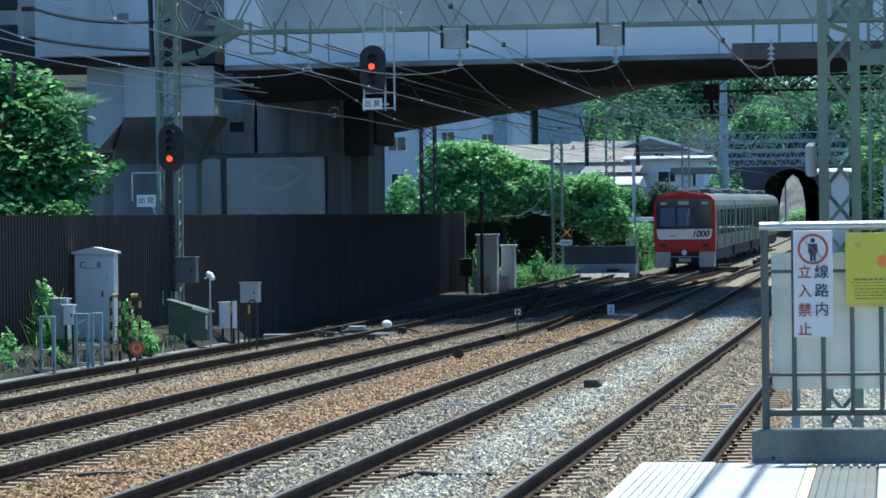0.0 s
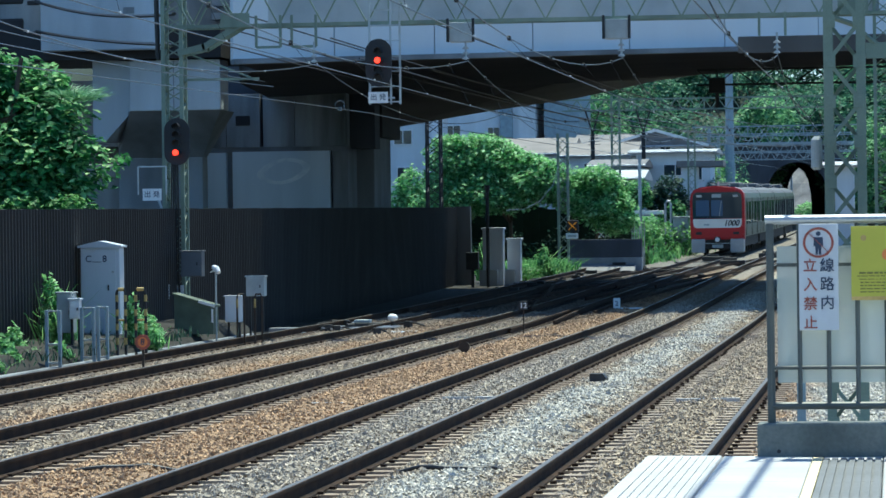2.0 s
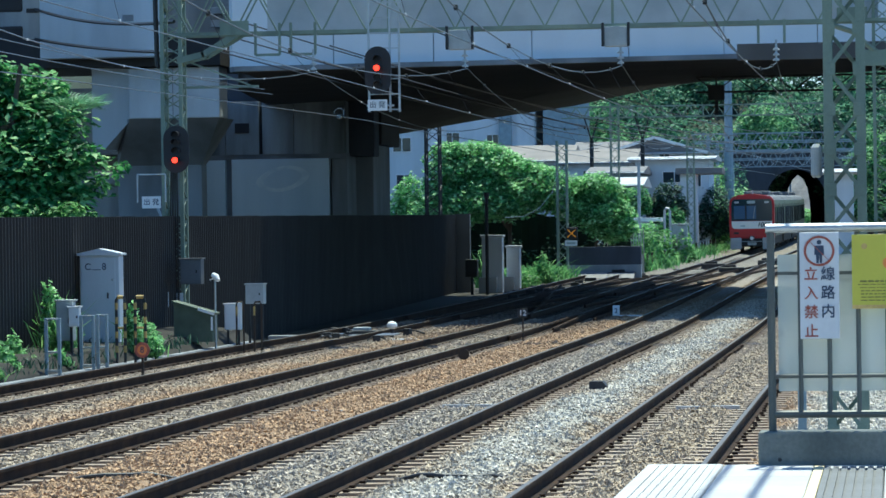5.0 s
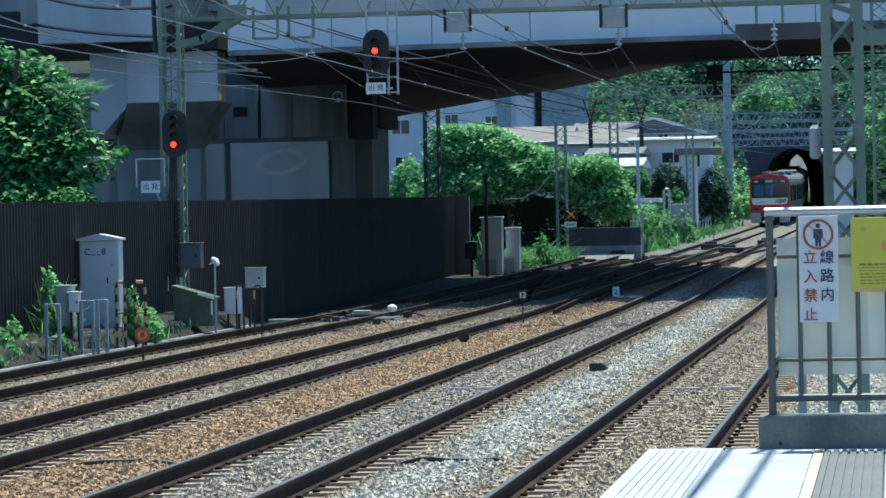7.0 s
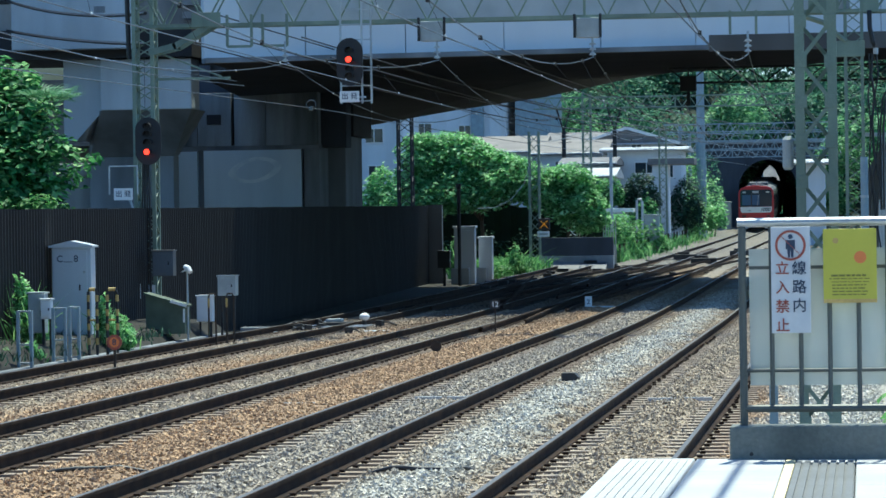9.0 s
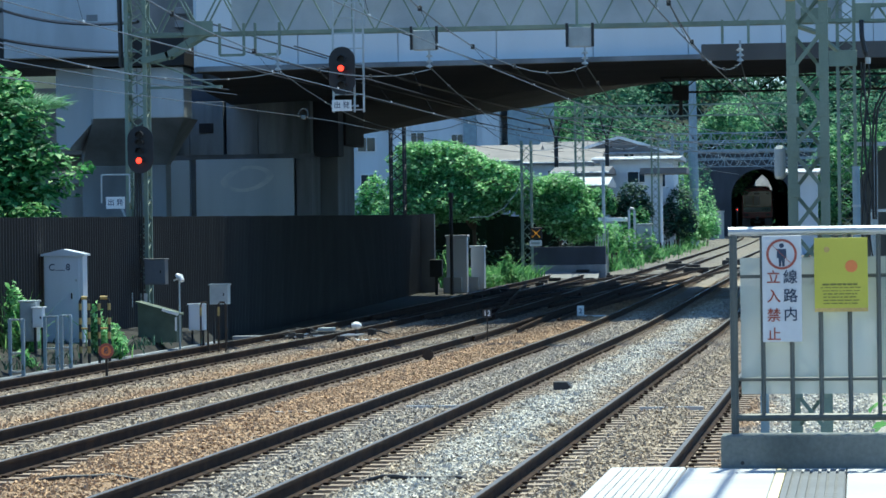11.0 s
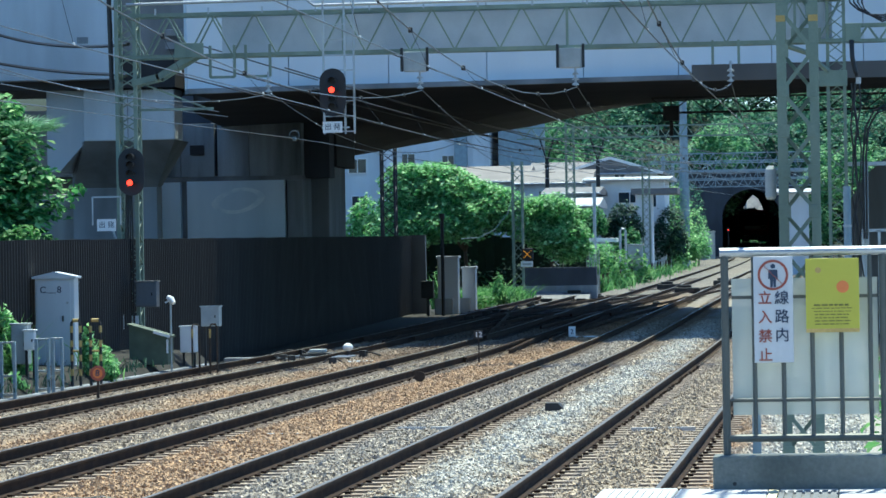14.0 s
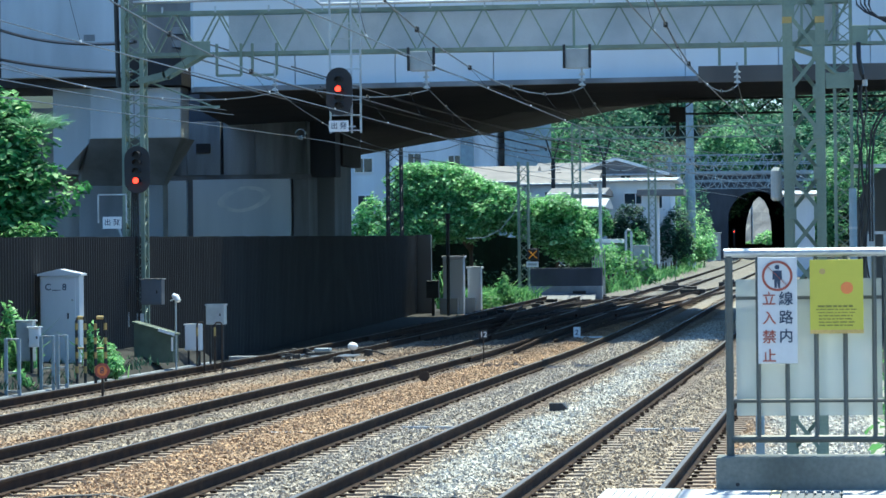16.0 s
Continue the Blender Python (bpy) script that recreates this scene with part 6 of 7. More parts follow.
for k, (x, y, z, h, n) in enumerate(((-17.25, 140, 0.3, 1.5, 420), (-17.0, 139.5, 0.3, 1.1, 300), (-14.9, 142, 0.2, 1.5, 160), (-14.6, 141, 0.2, 1.0, 160), (-15.2, 143, 0.2, 1.2, 120), (-12.3, 163, 0.4, 1.6, 300), (-11.9, 171, 0.5, 1.3, 300))):
    r = thing("weed_clump", (x, y, z), "tall bright feathery weeds beside the grey cabinets" if k < 5 else "tall bright weeds beside the line", "weeds", "tall weeds")
    blades("stem", [(0, 0, -0.15)], n // 5, h, "leaf_grass", r, 90 + k, 0.12, 0.02)
    leaves("foliage", [(0, 0, h * 0.5, 0.2, 0.2, h * 0.5), (0.08, 0, h * 0.3, 0.3, 0.3, h * 0.3)], n * 2, 0.10, "leaf_grass", r, 110 + k, 0.2, 0.5, 2.2)
# vine-covered board fence below the bushes; near-black boards and leaves hold the hollow's shade
vf = thing("board_fence", (-16.8, 158.4, 0.2), "near-black board fence standing in for shade under the vines", "fence")
for k in range(22):
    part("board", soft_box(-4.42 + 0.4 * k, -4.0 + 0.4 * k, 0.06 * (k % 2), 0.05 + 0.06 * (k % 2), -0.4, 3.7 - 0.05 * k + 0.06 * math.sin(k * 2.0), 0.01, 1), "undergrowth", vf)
leaves("vine", [(-4.3 + 0.62 * k, -0.5, 0.9 + 0.35 * math.sin(k * 1.7), 0.6, 0.35, 0.95) for k in range(14)], 1500, 0.13, "leaf_dark", vf, 44, 0.3)
g = [(-12.6 + 0.25 * (i % 3), 165 + 3.2 * i, grade(165 + 3.2 * i) - 0.25) for i in range(28)]
tagged(blades("far_verge", g, 2600, 0.8, "leaf_grass", seed=8, spread=0.5, width=0.03), "tall grass along the climb to the tunnel", "grass", kind="stuff")
g = [(0.8 + 0.5 * (i % 5), 40 + 1.5 * i, -0.3) for i in range(24)]
tagged(leaves("yard_weeds", [(x, y, z + 0.2, 0.6, 0.6, 0.45) for x, y, z in g], 2600, 0.13, "leaf_grass", seed=11), "low green weeds beyond the platform fence", "weeds", kind="stuff")


# ---- wooded hill and tunnel ----
def hill_height(x, y):
    rise = max(0.0, min(1.0, (y - 293) / 40))
    return 1.8 + (19.5 + 3 * math.sin(x * 0.11) + 2 * math.sin(x * 0.31 + 1)) * rise ** 0.8


def cliff():
    # rock face above the portal, with the bore left open
    verts_x = [-120 + 4 * i for i in range(61)]
    ys = [294, 299, 305, 313, 323, 345, 369]
    left = [x for x in verts_x if x <= -14]
    right = [x for x in verts_x if x >= -4]
    for side, xs in (("hill", left + [-11.9]), ("hill", [-5.4] + right)):
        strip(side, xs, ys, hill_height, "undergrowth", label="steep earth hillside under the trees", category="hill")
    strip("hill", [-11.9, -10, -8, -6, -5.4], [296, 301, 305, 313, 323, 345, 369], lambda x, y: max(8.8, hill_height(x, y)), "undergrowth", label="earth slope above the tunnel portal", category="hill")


cliff()
rng = random.Random(7)
blob = []
for k in range(250):
    x = rng.uniform(-62, 26) if k < 190 else rng.uniform(-6, 9)
    y = rng.uniform(296, 333)
    if -13 < x < -4 and y < 303:
        y += 10
    z = hill_height(x, y)
    if -12 < x < -5:
        z = max(z, 10.5)
    q = rng.uniform(1.6, 3.2)
    blob.append((x, y, z + q * 0.4, q, q, q * rng.uniform(0.7, 1.1)))
tagged(leaves("woodland", blob, 210000, 0.29, "leaf_hill", seed=17, shell=0.7), "dense summer woodland on the hillside", "woodland", kind="stuff")
blob2 = [(rng.uniform(-28, -10), rng.uniform(289, 299), rng.uniform(6, 13), 1.6, 1.4, 1.6) for k in range(16)]
tagged(leaves("woodland_edge", blob2, 9000, 0.27, "leaf_edge", seed=18, shell=0.6), "sunlit bushes at the foot of the hillside", "woodland", kind="stuff")

blob3 = [(rng.uniform(-3.4, 9), rng.uniform(288, 296), rng.uniform(2.5, 11), 1.5, 1.3, 1.6) for k in range(26)]
tagged(leaves("woodland_edge", blob3, 14000, 0.27, "leaf_edge", seed=28, shell=0.6), "sunlit bushes beside the tunnel portal", "woodland", kind="stuff")

TRAIN_X = -9.58


def tunnel():
    root = thing("tunnel", (0, 0, 0), "dark concrete tunnel portal with a round-arched bore", "tunnel", kind="structure")

    def arch(c, half, foot, crown, n=20):
        h = crown - foot - half
        pts = [(c - half, foot)] + [(c + half * math.cos(math.pi - math.pi * k / n), foot + h + half * math.sin(math.pi * k / n)) for k in range(n + 1)] + [(c + half, foot)]
        return pts
    a = arch(-8.37, 2.54, 1.2, 7.80)
    # far mouth, worn to a point
    e = [(-10.52 + 1.45 * u, 2.9 + 5.78 * v) for u, v in ((-1, 0), (-0.99, 0.3), (-0.9, 0.52), (-0.68, 0.74), (-0.36, 0.9), (0.05, 1.0), (0.45, 0.92), (0.76, 0.76), (0.93, 0.52), (1, 0.3), (1, 0))]
    bm = bmesh.new()
    for y0, y1, ring, xl, xr, zt in ((291.0, 291.8, a, -14.0, -3.3, 9.2), (370.0, 370.8, e, -17.0, -4.5, 11.5)):
        for (x0, z0), (x1, z1) in zip(ring, ring[1:]):
            if abs(x1 - x0) < 1e-6:
                continue
            v0 = [bm.verts.new(p) for p in ((x0, y0, z0), (x1, y0, z1), (x1, y0, zt), (x0, y0, zt))]
            v1 = [bm.verts.new(p) for p in ((x0, y1, z0), (x1, y1, z1), (x1, y1, zt), (x0, y1, zt))]
            bm.faces.new(v0)
            bm.faces.new(v1[::-1])
            for i in range(4):
                bm.faces.new((v0[i], v1[i], v1[(i + 1) % 4], v0[(i + 1) % 4]))
        lx, rx = min(p[0] for p in ring), max(p[0] for p in ring)
        box(bm, xl, lx, y0, y1, 1.0, zt)
        box(bm, rx, xr, y0, y1, 1.0, zt)
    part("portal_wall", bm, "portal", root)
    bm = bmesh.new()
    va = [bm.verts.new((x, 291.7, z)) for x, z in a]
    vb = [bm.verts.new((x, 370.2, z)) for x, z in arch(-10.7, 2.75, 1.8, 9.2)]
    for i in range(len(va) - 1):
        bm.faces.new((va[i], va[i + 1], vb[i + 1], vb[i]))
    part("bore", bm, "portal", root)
    # unseen gallery added beyond the inner arch to keep the bending train in shade
    part("shade_roof", box(bmesh.new(), -24.0, -7.0, 370.8, 412, 10.4, 10.9), "portal", root)
    part("shade_wall", box(bmesh.new(), -24.5, -24.0, 370.8, 412, 1.0, 10.9), "portal", root)
    part("shade_wall", box(bmesh.new(), -7.0, -6.5, 370.8, 412, 1.0, 10.9), "portal", root)
    for k in range(20):
        y = 292 + 6 * k
        part("track_bed", box(bmesh.new(), TRAIN_X + drift(y + 3) - 2.0, TRAIN_X + drift(y + 3) + 2.0, y, y + 5.98, grade(y) - 1.0, grade(y + 3) - 0.1), "ballast_fines", root)
    part("coping", soft_box(-14.1, -3.2, 290.7, 291.9, 9.2, 9.5, 0.05), "concrete", root)
    cl = thing("rock_cutting", (0, 0, 0), "pale sunlit rock cutting beyond the tunnel", "rock", kind="structure")
    bm = bmesh.new()
    cols = 18
    grid = [[bm.verts.new((-20 + 1.3 * i + 0.5 * noise.noise((i, j, 2)), 440 + 1.5 * noise.noise((i * 0.7, j * 0.7, 9)) + j * 1.7, 1.5 + 1.6 * j)) for i in range(cols)] for j in range(12)]
    for j in range(11):
        for i in range(cols - 1):
            bm.faces.new((grid[j][i], grid[j][i + 1], grid[j + 1][i + 1], grid[j + 1][i]))
    part("rock_face", bm, "rock", cl)
    tagged(leaves("cutting_bushes", [(-11.3, 425, 3.6, 1.5, 1.5, 1.5), (-9.9, 423, 3.8, 1.2, 1.5, 1.7), (-13.5, 428, 3.2, 0.8, 1.0, 0.7)], 2200, 0.28, "leaf_bush", seed=19), "sunlit bushes in the cutting beyond the tunnel", "bushes", kind="stuff")
    tp = thing("line_pole", (-12.7, 418.0, 2.6), "grey pole beyond the tunnel", "pole")
    part("shaft", rod(bmesh.new(), [(0, 0, -0.5), (0, 0, 7.5)], 0.13, 8), "steel_galv", tp)
    sg = thing("tunnel_signal", (-10.35, 290.3, 4.3), "small red signal lamp at the tunnel mouth", "signal")
    part("case", soft_box(-0.1, 0.1, 0, 0.2, -0.2, 0.2, 0.02), "black", sg)
    part("post", bar(bmesh.new(), (0, 0.1, -3.0), (0, 0.1, -0.2), 0.06), "steel_dark", sg)
    part("lens", disc(bmesh.new(), (0, -0.02, 0), 0.055, 0.02, 14), "red_lamp", sg)
    hut = thing("relay_cabinet", (-11.9, 286.0, 1.5), "pale grey cabinet beside the tunnel", "cabinet")
    part("body", soft_box(-0.55, 0.55, -0.4, 0.4, 0.0, 2.6, 0.03), "box_grey", hut)
    part("roof", soft_box(-0.62, 0.62, -0.47, 0.47, 2.6, 2.7, 0.03), "box_grey", hut)


tunnel()


# ---- houses beyond the bushes ----
def window(parent, x, y, z, w, h):
    f = part("window", soft_box(x - w / 2, x + w / 2, y - 0.06, y, z, z + h, 0.01), "white", parent)
    part("pane", box(bmesh.new(), x - w / 2 + 0.06, x - 0.03, y - 0.075, y - 0.06, z + 0.06, z + h - 0.06), "glass_dark", f)
    part("pane", box(bmesh.new(), x + 0.03, x + w / 2 - 0.06, y - 0.075, y - 0.06, z + 0.06, z + h - 0.06), "glass_dark", f)


def house(label, x0, x1, y, depth, z0, eave, ridge, roof="roof_tile", wall="house", wins=(), along=True):
    r = thing("house", ((x0 + x1) / 2, y, z0), label, "house")
    w = (x1 - x0) / 2
    e, g = eave - z0, ridge - z0
    part("wall", box(bmesh.new(), -w, w, 0, depth, -1.5, e), wall, r)
    bm = bmesh.new()
    if along:
        prism(bm, [(-0.6, e - 0.05), (-0.6, e + 0.12), (depth / 2, g), (depth + 0.6, e + 0.12), (depth + 0.6, e - 0.05)], "x", -w - 0.5, w + 0.5)
    else:
        prism(bm, [(-w - 0.5, e - 0.05), (-w - 0.5, e + 0.12), (0, g), (w + 0.5, e + 0.12), (w + 0.5, e - 0.05)], "y", -0.6, depth + 0.6)
    part("roof", bm, roof, r)
    if not along:
        for s in (-1, 1):
            part("bargeboard", bar(bmesh.new(), (s * (w + 0.5), -0.64, e + 0.02), (0, -0.64, g - 0.1), 0.2), "white", r)
    part("gutter", rod(bmesh.new(), [(-w - 0.5, -0.66, e + 0.02), (w + 0.5, -0.66, e + 0.02)], 0.07, 8), "steel_galv", r)
    for x, z, ww, hh in wins:
        window(r, x - (x0 + x1) / 2, 0, z - z0, ww, hh)
    return r


house("white rendered apartment house behind the bridge", -27.4, -23.75, 170, 8, 0.3, 9.0, 10.0, "roof_pale", wins=((-25.0, 6.7, 1.0, 0.8), (-24.9, 4.3, 0.9, 1.3)))
b = house("tall pale apartment block on the slope", -38.5, -28.0, 262, 12, 1.5, 17.0, 17.8, "roof_pale", wins=((-31.3, 9.0, 1.0, 1.4), (-34.5, 9.2, 1.2, 1.4), (-29.2, 12.0, 1.0, 1.4)))
part("dark_bay", soft_box(2.5, 3.5, -0.4, 0.0, 0, 15.4, 0.02), "steel_blue", b)
part("dark_bay", soft_box(3.9, 5.25, -0.1, 0.02, 0, 15.4, 0.02), "house", b)
b2 = house("blue-grey sided apartment block", -27.4, -24.6, 263, 10, 1.5, 16.0, 16.6, "roof_pale", "steel_blue")
house("house with a faded tan roof and pale eaves", -27.5, -22.6, 232, 8, 1.2, 7.5, 8.75, "roof_tan", wins=((-25.5, 6.3, 1.3, 0.8),))
house("house with a low tan roof beside the bushes", -22.4, -17.9, 229, 7, 1.2, 7.25, 8.3, "roof_tan", wins=((-20.5, 6.0, 1.3, 0.8),))
house("far house with a grey roof", -23.0, -17.0, 246, 7, 1.4, 8.3, 9.3, "roof_tile", wins=((-18.5, 6.8, 1.4, 1.0), (-20.5, 6.8, 1.4, 1.0)))
hb = house("white house with a broad low dark-roofed gable", -19.9, -13.4, 236, 9, 1.2, 8.0, 9.25, "roof_tile", along=False, wins=((-16.0, 7.75, 0.8, 0.7), (-18.2, 6.9, 0.9, 0.8)))
house("blue-grey lean-to house under the gable", -19.2, -16.4, 216, 6, 1.2, 6.3, 6.8, "roof_tile", "steel_blue", wins=((-17.6, 5.0, 1.4, 0.6),))
house("low white sheet-roofed house", -17.0, -12.1, 222, 6, 1.2, 7.25, 7.55, "roof_pale", wins=((-14.4, 5.7, 1.6, 0.8), (-13.0, 5.4, 0.8, 1.2)))
an = thing("roof_aerial", (-20.4, 228.9, 7.33), "bent rusty roof aerial with rods", "aerial")
part("mast", rod(bmesh.new(), [(0, 0, 0), (0, 0, 1.5)], 0.035, 6), "steel_dark", an)
for k in range(4):
    part("rod", rod(bmesh.new(), [(-0.45 + 0.06 * k, 0, 0.7 + 0.2 * k), (0.45 - 0.06 * k, 0, 0.75 + 0.2 * k)], 0.02, 5), "steel_dark", an)
house("small blue-grey shed among the shrubs", -18.8, -15.6, 205, 5, 1.0, 5.3, 5.9, "roof_pale", "steel_blue", wins=((-17.0, 3.2, 1.0, 1.0),))
s = thing("canopy", (-14.7, 199.0, 1.0), "white flat canopy on thin posts", "canopy")
part("roof", soft_box(-0.95, 0.95, 0, 2.0, 2.08, 2.32, 0.02), "white", s)
for x in (-0.8, 0.8):
    part("post", bar(bmesh.new(), (x, 0.3, -0.5), (x, 0.3, 2.08), 0.09), "steel_dark", s)
s = thing("shelter", (-12.9, 212.0, 1.1), "pale concrete hut with a flat overhanging roof", "hut")
part("wall", box(bmesh.new(), -0.5, 0.5, 0, 2.5, -0.8, 5.0), "house", s)
part("roof", soft_box(-0.75, 2.2, -0.5, 3.0, 5.0, 5.4, 0.03), "roof_tile", s)

# ---- poles, fence and stage along the far line ----
def stage():
    r = thing("concrete_stage", (-12.9, 150.0, 0.0), "low concrete stage with a dark top wall beside the track", "platform")
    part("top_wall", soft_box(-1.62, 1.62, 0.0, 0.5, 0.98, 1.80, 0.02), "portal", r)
    part("base_wall", soft_box(-1.62, 1.62, -0.02, 0.6, -0.2, 0.98, 0.02), "concrete", r)
    part("apron", prism(bmesh.new(), [(-1.5, 0.25), (0.0, 0.70), (0.0, -0.2), (-1.5, -0.2)], "x", -1.9, 1.35), "rock", r)


stage()
for x, y, h, w, words in ((-15.05, 152.6, 6.4, 0.44, "green lattice pole in front of the climbing bush"), (-20.1, 146.0, 7.2, 0.6, "dark lattice pole behind the ribbed wall"), (-12.3, 205.0, 7.6, 0.42, "grey lattice pole beside the line"),
                          (-15.7, 190.0, 9.2, 0.45, "green lattice gantry mast beyond the bridge"), (-3.6, 190.0, 9.2, 0.45, "green lattice gantry mast beyond the bridge")):
    lattice_mast((x, y, grade(y) - 0.3), w, h, words, 0.085, 0.055, 0.45, "black" if "dark" in words else "steel_green", "far lattice poles", True)
gantry(190.0, -18.7, -3.4, 9.0, 0.62, "green lattice gantry beam beyond the bridge", 0.8, "steel_green", 0.4, 0.07)
for k, (y, z, x0) in enumerate(((245.0, 8.9, -14.6), (258.0, 8.7, -14.8), (270.0, 8.2, -15.0), (283.0, 7.9, -15.0))):
    gantry(y, x0, -2.5, z, 0.7, "blue-grey lattice gantry beam before the tunnel", 0.8, "steel_blue", 0.5, 0.07)
    m = thing("gantry_post", (-13.4, y, grade(y) - 0.3), "blue-grey gantry post before the tunnel", "mast", "tunnel gantry posts")
    part("shaft", rod(bmesh.new(), [(0, 0, 0), (0, 0, z - grade(y) + 0.9)], 0.13, 8), "steel_blue", m)
p = thing("utility_pole", (-11.65, 240.0, 1.2), "tall blue-grey steel pole among the trees", "pole")
part("shaft", rod(bmesh.new(), [(0, 0, -0.5), (0, 0, 5.0), (0, 0, 12.0)], [0.36, 0.33, 0.26], 12), "steel_blue", p)
for z in (4.2, 7.6, 9.5):
    part("band", rod(bmesh.new(), [(0, 0, z), (0, 0, z + 0.12)], 0.37, 12), "steel_galv", p)
p = thing("utility_pole", (-13.6, 180.0, 0.3), "slim grey pole beside the shrubs", "pole")
part("shaft", rod(bmesh.new(), [(0, 0, -0.5), (0, 0, 5.9)], 0.09, 10), "steel_galv", p)
p = thing("utility_pole", (-16.3, 134.0, 0.1), "thin dark pole in front of the cabinets", "pole")
part("shaft", rod(bmesh.new(), [(0, 0, -0.3), (0, 0, 3.8)], 0.07, 8), "steel_dark", p)
part("cap", rod(bmesh.new(), [(0, 0, 3.8), (0, 0, 4.0)], 0.11, 8), "steel_dark", p)
for x, w, h, y in ((-16.4, 0.85, 2.0, 136.5), (-15.65, 0.55, 1.55, 137.5)):
    r = thing("relay_cabinet", (x, y, 0.3), "pale grey relay cabinet in the weeds", "cabinet", "far cabinets")
    part("body", soft_box(-w / 2, w / 2, 0, 0.6, -0.3, h, 0.02), "cabinet", r)
    part("roof", soft_box(-w / 2 - 0.05, w / 2 + 0.05, -0.05, 0.65, h, h + 0.09, 0.02), "cabinet", r)
    part("door", soft_box(-w / 2 + 0.06, w / 2 - 0.06, -0.02, 0.0, 0.1, h - 0.1, 0.008), "cabinet", r)
    part("lower_box", soft_box(-w / 2 - 0.1, w / 2 - 0.2, -0.35, -0.03, -0.5, 0.35, 0.02), "concrete", r)
r = thing("equipment_box", (-16.95, 134.0, 0.2), "dark equipment box at the wall end", "equipment box")
part("body", soft_box(-0.25, 0.25, 0, 0.4, 0.5, 1.2, 0.02), "steel_dark", r)
part("leg", soft_box(-0.06, 0.06, 0.15, 0.25, -0.5, 0.5, 0.01), "steel_dark", r)
for k in range(22):
    y = 162 + 3.0 * k
    r = thing("fence_post", (-12.2 + drift(y) * 0.4, y, grade(y) - 0.4), "weathered fence post beside the line", "post", "line-side posts")
    part("stake", bar(bmesh.new(), (0, 0, -0.2), (0, 0, 1.1), 0.10), "wood" if k % 3 else "box_grey", r)
for k in range(9):
    r = thing("picket", (-12.9 + 0.12 * k, 160.5, grade(160) - 0.2), "pale vertical picket of the garden fence", "fence", "garden pickets")
    part("slat", bar(bmesh.new(), (0, 0, 0), (0, 0, 2.2), 0.05), "steel_galv", r)
cb = part("hanging_cable", rod(bmesh.new(), [(-15.19, 152.0, 5.19), (-15.46, 152.0, 4.29), (-16.07, 152.0, 3.57), (-16.78, 152.0, 3.22), (-17.63, 152.0, 3.18)], 0.017, 6), "steel_galv")
tagged(cb, "pale cable drooping from the lattice pole over the bush", "cable")
for k, (x, y, z) in enumerate(((-15.3, 150, 8.2), (-17.0, 188.5, 9.0))):
    h = thing("line_hanger", (x + (1.2 if k == 0 else 0), 189.8, 7.1), "dark vee-shaped wire hanger below the gantry", "bracket", "line hangers")
    part("vee", bar(bar(bmesh.new(), (-0.4, 0, 1.9), (0, 0, 0.6), 0.09), (0.4, 0, 1.9), (0, 0, 0.6), 0.09), "steel_dark", h)
    part("stem", bar(bmesh.new(), (0, 0, 0.6), (0, 0, -0.9), 0.22), "steel_dark", h)
vp = thing("vent_pipe", (-12.27, 185.0, 1.82), "pale bent vent pipe beside the line", "pipe")
part("pipe", rod(bmesh.new(), [(0, 0, -1.0), (0, 0, 1.76), (-0.06, 0, 1.91), (-0.2, 0, 1.93), (-0.3, 0, 1.81), (-0.3, 0, -1.0)], 0.07, 8), "steel_galv", vp)
rc = thing("relay_cabinet", (-11.82, 186.0, 1.03), "grey relay cabinet below the slim pole", "cabinet", "far cabinets")
part("body", soft_box(-0.42, 0.42, 0, 0.6, -0.6, 1.79, 0.02), "box_grey", rc)
part("roof", soft_box(-0.48, 0.48, -0.06, 0.66, 1.79, 1.87, 0.02), "box_grey", rc)
part("door", soft_box(-0.36, 0.36, -0.02, 0.0, 0.0, 1.69, 0.008), "box_grey", rc)
# retaining wall to the right of the tunnel, and its guard
rw = thing("retaining_wall", (0, 0, 0), "brown earth-stained retaining wall right of the line", "wall", kind="structure")
part("wall_block", prism(bmesh.new(), [(-0.1, -0.5), (-0.1, 4.0), (0.6, 5.2), (1.8, 6.2), (8.0, 6.5), (8.0, -0.5)], "y", 132.0, 150.0), "concrete_dark", rw)
for k in range(3):
    part("guard_post", bar(bmesh.new(), (0.4 + 0.45 * k, 95, 0), (0.4 + 0.45 * k, 95, 2.9), 0.08), "steel_galv", rw)
part("guard_bar", bar(bmesh.new(), (0.35, 95, 2.9), (1.4, 95, 2.9), 0.08), "steel_galv", rw)
r = house("pale sheet-clad shed beyond the masts", -4.1, -2.5, 210, 3, 1.2, 6.0, 6.3, "roof_pale", "house")


